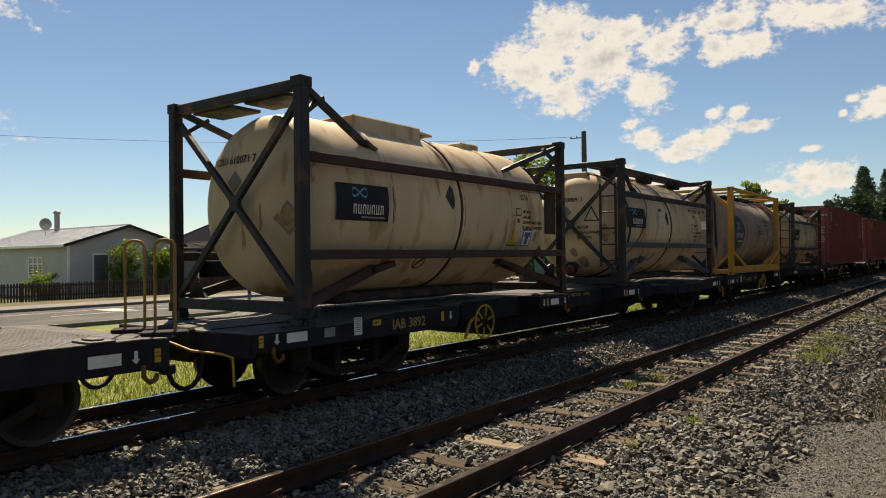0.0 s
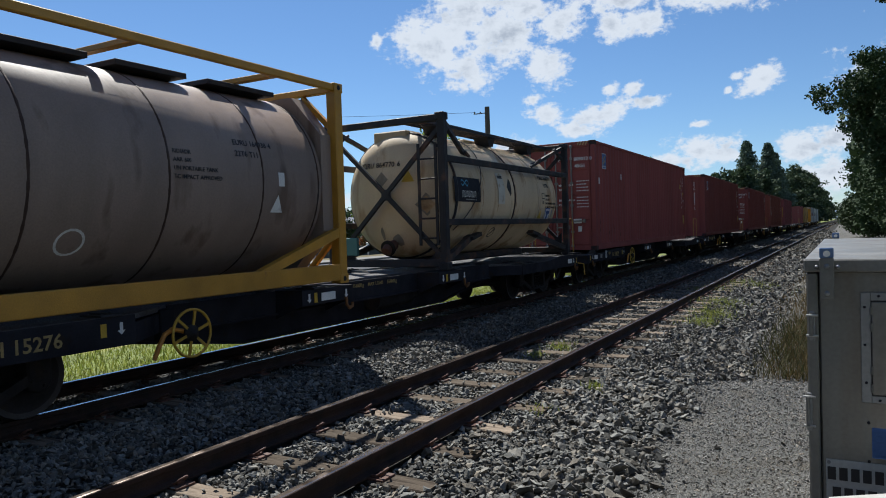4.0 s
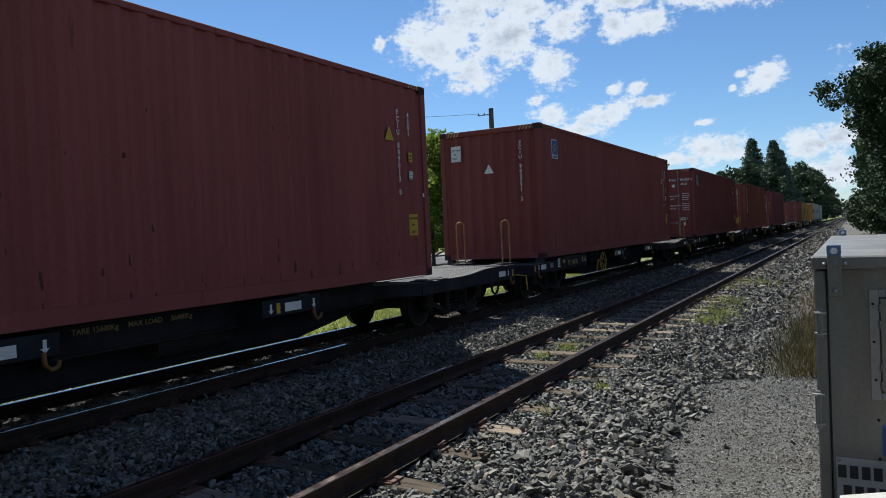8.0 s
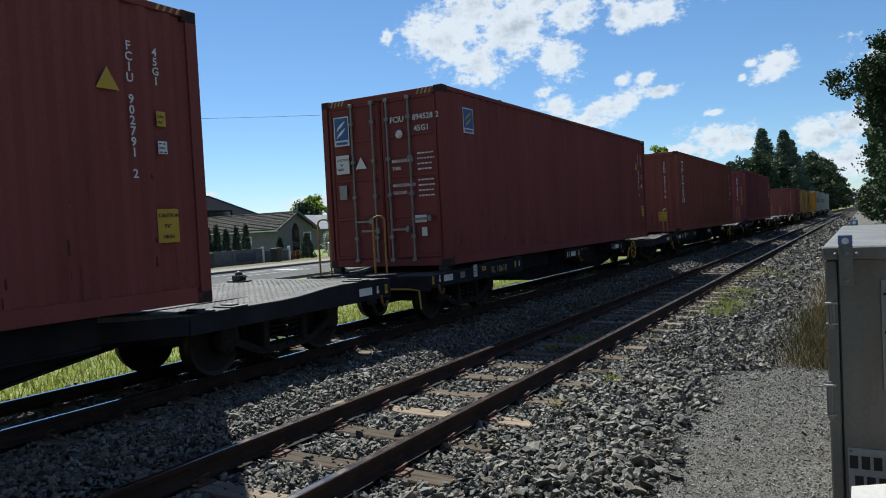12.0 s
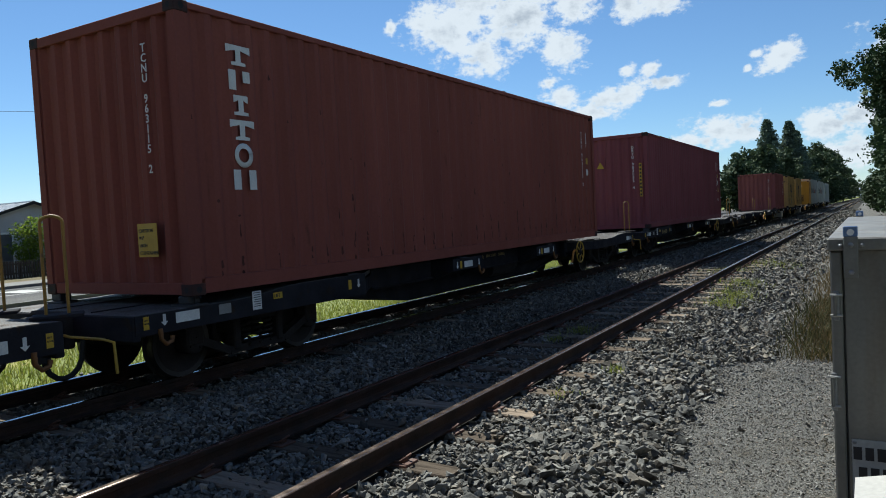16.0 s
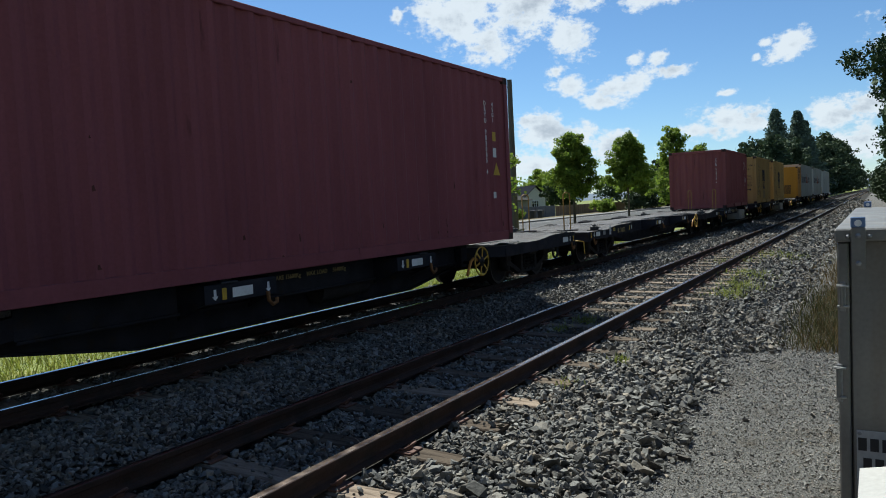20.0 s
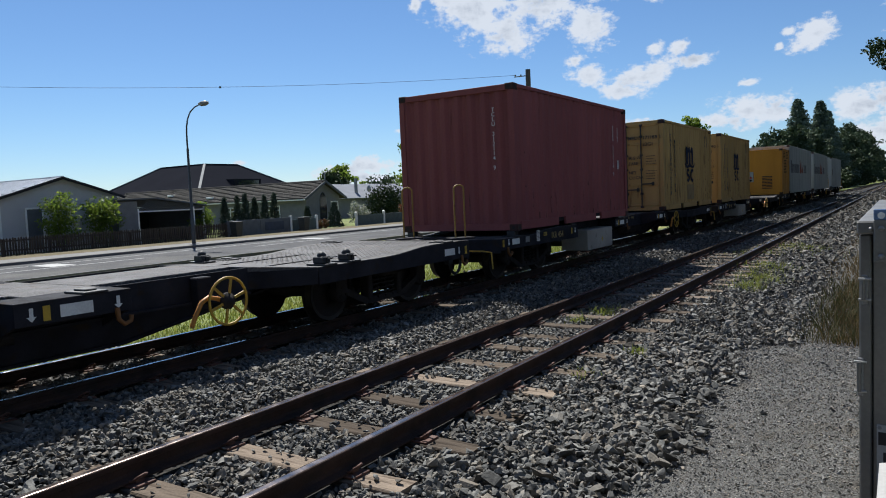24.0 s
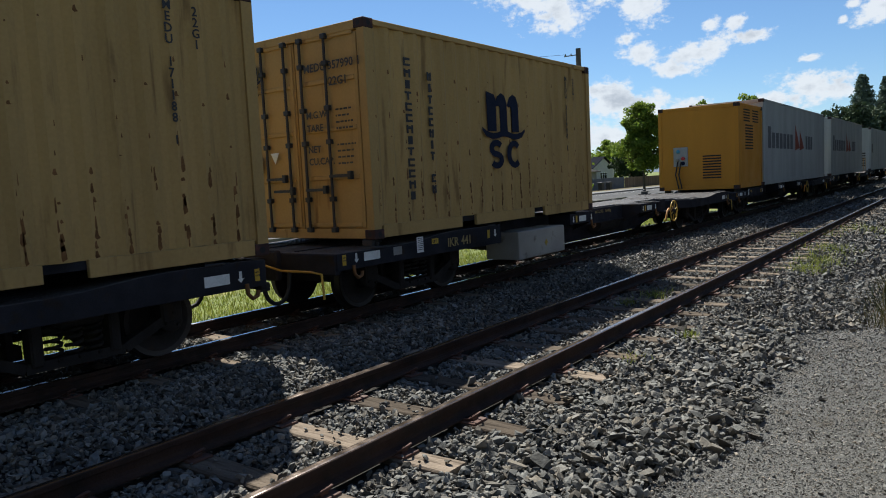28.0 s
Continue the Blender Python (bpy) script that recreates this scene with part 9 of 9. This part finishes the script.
dark = thing("house", "large house with a dark slate-grey hipped roof", "house", (0, 0, 0))
part("wall", Shape().box(-87.4, -68.0, 54.9, 71.0, GZ - 0.05, 3.4), "stucco", dark)
low = [(-88.0, 54.3), (-67.4, 54.3), (-67.4, 71.6), (-88.0, 71.6)]
top = [(-82.0, 60.3), (-73.4, 60.3), (-73.4, 65.6), (-82.0, 65.6)]
for k in range(4):
    n = (k + 1) % 4
    pts = [(*low[k], 3.35), (*low[n], 3.35), (*top[n], 6.95), (*top[k], 6.95)]
    under = [(x, y, z - 0.1) for x, y, z in pts]
    part("roof", Shape().add(pts + under, [(0, 1, 2, 3), (7, 6, 5, 4), (0, 4, 5, 1), (1, 5, 6, 2), (2, 6, 7, 3), (3, 7, 4, 0)]), "dark_roof", dark)
    part("hip_cap", Shape().beam((*low[k], 3.38), (*top[k], 6.98), 0.3, 0.1), "fence_grey", dark, "pale hip flashing")
    part("ridge_cap", Shape().beam((*top[k], 6.98), (*top[n], 6.98), 0.25, 0.1), "dark_roof", dark)
part("roof_top", Shape().box(-81.9, -73.5, 60.4, 65.5, 6.85, 6.96), "dark_roof", dark)
part("dormer", Shape().box(-72.6, -68.4, 60.5, 64.8, 3.2, 4.9, 0.03), "dark_roof", dark, "low dark dormer")
part("dormer_window", Shape().box(-68.42, -68.36, 61.0, 64.4, 4.15, 4.7), "window", dark)

lh = thing("house", "long grey house with a weathered tiled gable roof", "house", (0, 0, 0))
RX0, RX1, RY, RE, RF, RZ = -71.0, -42.3, 47.6, 44.9, 50.3, 3.42
part("wall", Shape().prism([(45.5, GZ), (49.8, GZ), (49.8, 2.15), (RY, RZ - 0.15), (45.5, 2.15)], RX0 + 0.4, RX1 - 0.45, "x"), "stucco", lh, "pale grey gable and side walls")
for ya in (RE, RF):
    part("roof", Shape().prism([(ya, 1.95), (RY, RZ), (RY, RZ - 0.1), (ya, 1.85)], RX0, RX1, "x"), "tile_roof", lh, "weathered tiled roof")
    part("barge_board", Shape().beam((RX1 + 0.02, ya, 1.86), (RX1 + 0.02, RY, RZ - 0.04), 0.05, 0.2), "fence_grey", lh)
part("ridge_cap", Shape().tube([(RX0, RY, RZ - 0.02), (RX1, RY, RZ - 0.02)], 0.12, 8), "tile_roof", lh)
part("gutter", Shape().box(RX0, RX1, RE - 0.08, RE, 1.8, 1.9), "trim", lh)
tiles = Shape()
for k in range(11):
    u, v = k / 11, (k + 1.0) / 11
    for j in range(86):
        x = RX0 + 0.33 * j + (0.16 if k % 2 else 0.0)
        ya, yb, za, zb = RE + (RY - RE) * u, RE + (RY - RE) * v, 1.95 + (RZ - 1.95) * u, 1.95 + (RZ - 1.95) * v
        lift = 0.07 + 0.02 * math.sin(j * 7.3 + k * 3.1)
        tiles.add([(x, ya, za + lift), (x + 0.31, ya, za + lift), (x + 0.31, yb, zb + 0.02), (x, yb, zb + 0.02), (x, ya, za), (x + 0.31, ya, za)], [(0, 1, 2, 3), (4, 5, 1, 0)])
tagged(part("roof_tile", tiles, "tile_roof", lh, "rows of weathered roof tiles"), kind="stuff")
arch = [(46.95 + 0.65 - 0.45 * math.cos(math.pi * k / 10), 1.5 + 0.95 * math.sin(math.pi * k / 10)) for k in range(11)]
part("gable_window", Shape().prism([(arch[0][0], -0.1)] + arch + [(arch[-1][0], -0.1)], RX1 - 0.46, RX1 - 0.42, "x"), "window", lh, "tall arched dark window")
window_part(lh, 0, RX1 - 0.44, 48.6, 49.5, 0.5, 1.6, 2)
for x in (-47.5, -53.0, -58.0):
    window_part(lh, x, x + 1.6, 45.5, 45.5, 0.3, 1.4, 2, "y")
part("roof_light", Shape().box(-62.2, -61.4, 46.2, 46.6, 2.75, 2.95, 0.03), "trim", lh, "pale roof light")
part("roof_light", Shape().box(-55.4, -54.6, 45.4, 45.7, 2.3, 2.5, 0.03), "trim", lh, "pale roof light")
part("finial", Shape().tube([(-42.4, RY, 3.4), (-42.4, RY, 4.15)], [0.05, 0.09], 8), "galv_dark", lh)

wh = hip_house("house", "house with a pale metal roof", -69.0, -58.0, 67.0, 92.0, 2.0, 3.9, 72.0, 87.0, "grey_roof", "stucco")
part("chimney", Shape().tube([(-60.0, 73.3, 2.4), (-60.0, 73.3, 4.5)], 0.22, 10), "galv_dark", wh)
dd = part("satellite_dish", Shape().lathe([(0.0, 0.1), (0.25, 0.06), (0.45, -0.05)], 18, "x", (-59.0, 74.8, 3.1)), "galv_dark", wh, "grey satellite dish")
hip_house("house", "distant house with a grey roof", -62.0, -54.0, 104.0, 118.0, 2.0, 3.3, 108.0, 114.0, "dark_roof", "weatherboard")
h5 = thing("house", "distant house with a pale gable end", "house", (0, 0, 0))
part("wall", Shape().prism([(122.0, GZ), (132.0, GZ), (132.0, 2.6), (127.0, 4.6), (122.0, 2.6)], -66.0, -56.0, "x"), "weatherboard", h5)
for ya, yb in ((121.6, 127.0), (132.4, 127.0)):
    part("roof", Shape().prism([(ya, 2.5), (yb, 4.66), (yb, 4.8), (ya, 2.64)], -66.4, -55.6, "x"), "dark_roof", h5)
window_part(h5, 0, -56.0, 125.5, 128.5, 0.5, 1.8, 3)
hip_house("house", "distant house with a brown tiled roof", -52.0, -44.0, 84.0, 99.0, 2.0, 3.6, 88.0, 95.0, "tile_roof", "stucco")
hip_house("house", "distant house with a grey roof", -58.0, -46.0, -8.0, 9.0, 2.4, 4.2, -3.0, 4.0, "dark_roof", "weatherboard")

car = thing("car", "small yellow hatchback parked by the fence", "car", (-34.6, 69.2, -0.46), turn=-24)
body = [(-1.75, 0.28), (-1.8, 0.6), (-1.6, 0.82), (-0.95, 0.9), (-0.35, 1.32), (0.9, 1.36), (1.55, 0.95), (1.78, 0.85), (1.8, 0.3)]
part("car_body", Shape().prism(body, -0.8, 0.8, "x"), "car_yellow", car, "yellow painted body")
part("side_window", Shape().prism([(-0.75, 0.92), (-0.28, 1.25), (0.2, 1.28), (0.2, 0.92)], -0.815, 0.815, "x"), "window", car)
part("side_window", Shape().prism([(0.28, 0.92), (0.28, 1.28), (0.85, 1.29), (1.3, 0.96)], -0.815, 0.815, "x"), "window", car)
part("bumper", Shape().box(-0.78, 0.78, -1.86, -1.72, 0.28, 0.5, 0.03), "bin", car)
part("head_light", Shape().box(0.5, 0.78, -1.83, -1.66, 0.62, 0.76, 0.02), "galv", car)
for y in (-1.15, 1.15):
    for x in (-0.72, 0.72):
        wl = part("wheel", Shape().tube([(x - 0.1, y, 0.29), (x + 0.1, y, 0.29)], 0.29, 18), "tyre", car)
        part("rim", Shape().tube([(x - 0.11, y, 0.29), (x + 0.11, y, 0.29)], 0.17, 12), "galv", wl)

# hedges and trees that close the far end of the view
for k in range(26):
    x = 60 - 9.5 * k + 3 * math.sin(k * 2.3)
    y = 430 - 3.2 * max(0, -x - 10) * 0.4 + 20 * math.sin(k * 1.7)
    bush("distant_tree_belt", "dark belt of distant trees", (x, y, -0.6), (16, 12, 8.5 + 4 * abs(math.sin(k * 1.9))), "leaf_hazed", 0.9, 36, 42, 400 + k)
for k in range(22):
    y = 100 + 11 * k
    bush("garden_hedge", "dense green hedge behind the road", (-33.5 + 1.5 * math.sin(k * 1.3), y, -0.5), (3.0, 10.5, 2.2 + 0.8 * abs(math.sin(k * 2.1))), "leaf_dark" if k % 3 else "leaf", 0.34, 36, 45, 440 + k)

# low distant hills
hv, hf = [], []
for k in range(61):
    a = radians(95 - 150 * k / 60)
    hgt = 20 + 14 * noise.noise((k * 0.21, 3.1, 0)) + 8 * noise.noise((k * 0.7, 1.3, 0))
    hv += [(-2300 * math.sin(a), 2300 * math.cos(a), -2), (-2350 * math.sin(a), 2350 * math.cos(a), max(10, hgt))]
hf = [(2 * k, 2 * k + 2, 2 * k + 3, 2 * k + 1) for k in range(60)]
tagged(new("backdrop", quick_mesh("backdrop", hv, hf, "hill", True)), "low blue distant hills", "hills", kind="structure")

# ---- the metal cabinet beside the path ----
CX, CY, CZ0, CZ1 = -0.142, 3.285, -0.36, 1.372
cab = thing("equipment_cabinet", "dull brushed steel equipment cabinet beside the track", "cabinet", (0, 0, 0))
CW, CD = 1.25, 3.2
part("cabinet_body", Shape().box(CX + 0.045, CX + CW, CY, CY + CD, CZ0, CZ1 - 0.05, 0.006), "galv", cab, "stained brushed steel front")
part("side_door", Shape().box(CX, CX + 0.042, CY - 0.012, CY + CD - 0.1, CZ0 + 0.05, CZ1 - 0.055, 0.006), "galv", cab, "darker side door edge")
part("cabinet_roof", Shape().box(CX - 0.008, CX + CW + 0.012, CY - 0.03, CY + CD + 0.012, CZ1 - 0.052, CZ1, 0.006), "galv", cab, "overhanging steel roof")
for y in (CY - 0.045, CY + CD + 0.014):
    lug = part("lifting_lug", Shape().box(CX + 0.05, CX + 0.101, y, y + 0.012, CZ1 - 0.16, CZ1 + 0.005, 0.003), "galv", cab, "bolted lifting lug")
    part("lug_tip", Shape().box(CX + 0.05, CX + 0.101, y, y + 0.012, CZ1 + 0.005, CZ1 + 0.046, 0.003), "blue_steel", lug, "bluish lug tip")
    part("lug_hole", Shape().lathe([(0.0, y - 0.0015), (0.013, y - 0.0015)], 16, "y", (CX + 0.076, 0, CZ1 + 0.022)), "trim", lug)
    for z in (CZ1 - 0.028, CZ1 - 0.136):
        part("bolt", Shape().lathe([(0.0, y - 0.011), (0.009, y - 0.01), (0.011, y)], 6, "y", (CX + 0.076, 0, z)), "galv_dark", lug)
for x in (0.04, 0.115):
    part("roof_rivet", Shape().lathe([(0.0, CY - 0.046), (0.006, CY - 0.044), (0.009, CY - 0.03)], 8, "y", (CX + x, 0, CZ1 - 0.03)), "galv_dark", cab)
for z0, z1, x in ((1.06, 1.143, 0.0), (0.69, 0.81, -0.015)):
    l = part("latch", Shape().tube([(CX + x + 0.014, CY - 0.022, z0), (CX + x + 0.014, CY - 0.026, z1)], 0.008, 8), "galv", cab, "bright toggle latch")
    for z in (z0, z1):
        part("latch_bar", Shape().tube([(CX + x - 0.002, CY - 0.02, z), (CX + x + 0.042, CY - 0.02, z)], 0.005, 6), "pale_steel", l)
    part("latch_base", Shape().box(CX + x + 0.008, CX + x + 0.03, CY - 0.016, CY - 0.006, z0 - 0.022, z1 + 0.016, 0.004), "galv_dark", l)
door = part("access_door", Shape().box(0.0855, 0.62, CY - 0.012, CY, 0.833, 1.202, 0.003), "galv", cab, "small hinged access door")
FR = Shape().box(0.048, 0.083, CY - 0.007, CY, 0.80, 1.238, 0.002).box(0.083, 0.66, CY - 0.007, CY, 1.206, 1.238, 0.002).box(0.083, 0.66, CY - 0.007, CY, 0.80, 0.829, 0.002)
part("door_frame", FR, "galv_dark", cab, "riveted grey frame round the door")
part("door_gap", Shape().box(0.08, 0.62, CY - 0.004, CY + 0.002, 0.826, 1.21), "void", door)
for z in (1.165, 1.1, 0.93, 0.86):
    part("hinge", Shape().tube([(0.084, CY - 0.014, z - 0.016), (0.084, CY - 0.014, z + 0.016)], 0.005, 6), "galv", door)
for x, z in ((0.062, 1.18), (0.062, 1.03), (0.065, 0.88), (0.11, 1.224), (0.28, 1.224), (0.45, 1.224), (0.11, 0.812), (0.3, 0.812), (0.07, 0.72), (0.07, 0.565), (0.18, 0.93), (0.2, 0.915)):
    part("rivet", Shape().lathe([(0.0, CY - 0.0155), (0.004, CY - 0.0145), (0.006, CY - 0.004)], 8, "y", (x, 0, z)), "steel_dark", cab)
sign = part("test_label", Shape().box(0.16, 0.335, CY - 0.0155, CY - 0.012, 1.0925, 1.17), "yellow_mark", cab, "faded yellow label with black print")
part("lettering", text_mesh("GANGER", 0.026, "black_mark"), None, sign, "", (0.168, CY - 0.0165, 1.136))
part("lettering", text_mesh("TEST", 0.026, "black_mark"), None, sign, "", (0.193, CY - 0.0165, 1.106))
for c0 in (0.081, 0.176):
    for k in range(9):
        z = 0.582 + 0.0135 * k
        part("louvre", Shape().prism([(CY - 0.012, z), (CY, z + 0.011), (CY, z)], c0, c0 + 0.078, "x"), "blue_steel", cab, "pressed louvre with a bluish sheen")
plate = part("name_plate", Shape().box(-0.0825, 0.5, CY - 0.005, CY, 0.3, 0.5585, 0.002), "pale_steel", cab, "pale plate with black print")
for row, (z, x) in enumerate(((0.476, -0.077), (0.395, -0.06))):
    for k in range(9 if row == 0 else 7):
        part("print_bar", Shape().box(x, x + 0.03, CY - 0.0068, CY - 0.005, z, z + 0.052), "black_mark", plate)
        x += 0.0415
part("screw", Shape().lathe([(0.0, CY - 0.009), (0.006, CY - 0.006), (0.008, CY - 0.005)], 8, "y", (-0.072, 0, 0.545)), "galv_dark", plate)

step = thing("meter_box", "low pale grey metal box in front of the cabinet", "box", (0, 0, 0))
part("box_body", Shape().prism([(-0.058, CZ0), (0.66, CZ0), (0.66, 0.63), (-0.058, 0.48)], 2.5, 2.98), "galv", step)
part("box_lid", Shape().prism([(-0.067, 0.47), (0.67, 0.637), (0.67, 0.665), (-0.067, 0.498)], 2.48, 3.0), "pale_steel", step, "pale sloping lid")


def motions():
    rows = [(t, s) for t, s in RUN]
    for ob, x, y in MOVERS:
        walk(ob, [(t, pose(x, y - s, 0)) for t, s in rows])
    spin = [(k / 10, math.degrees(run_at(k / 10) / WHEEL_R)) for k in range(281)]
    for ob, dy in SPINS:
        walk(ob, [(t, pose(0, dy, WHEEL_R, a % 360)) for t, a in spin])


motions()
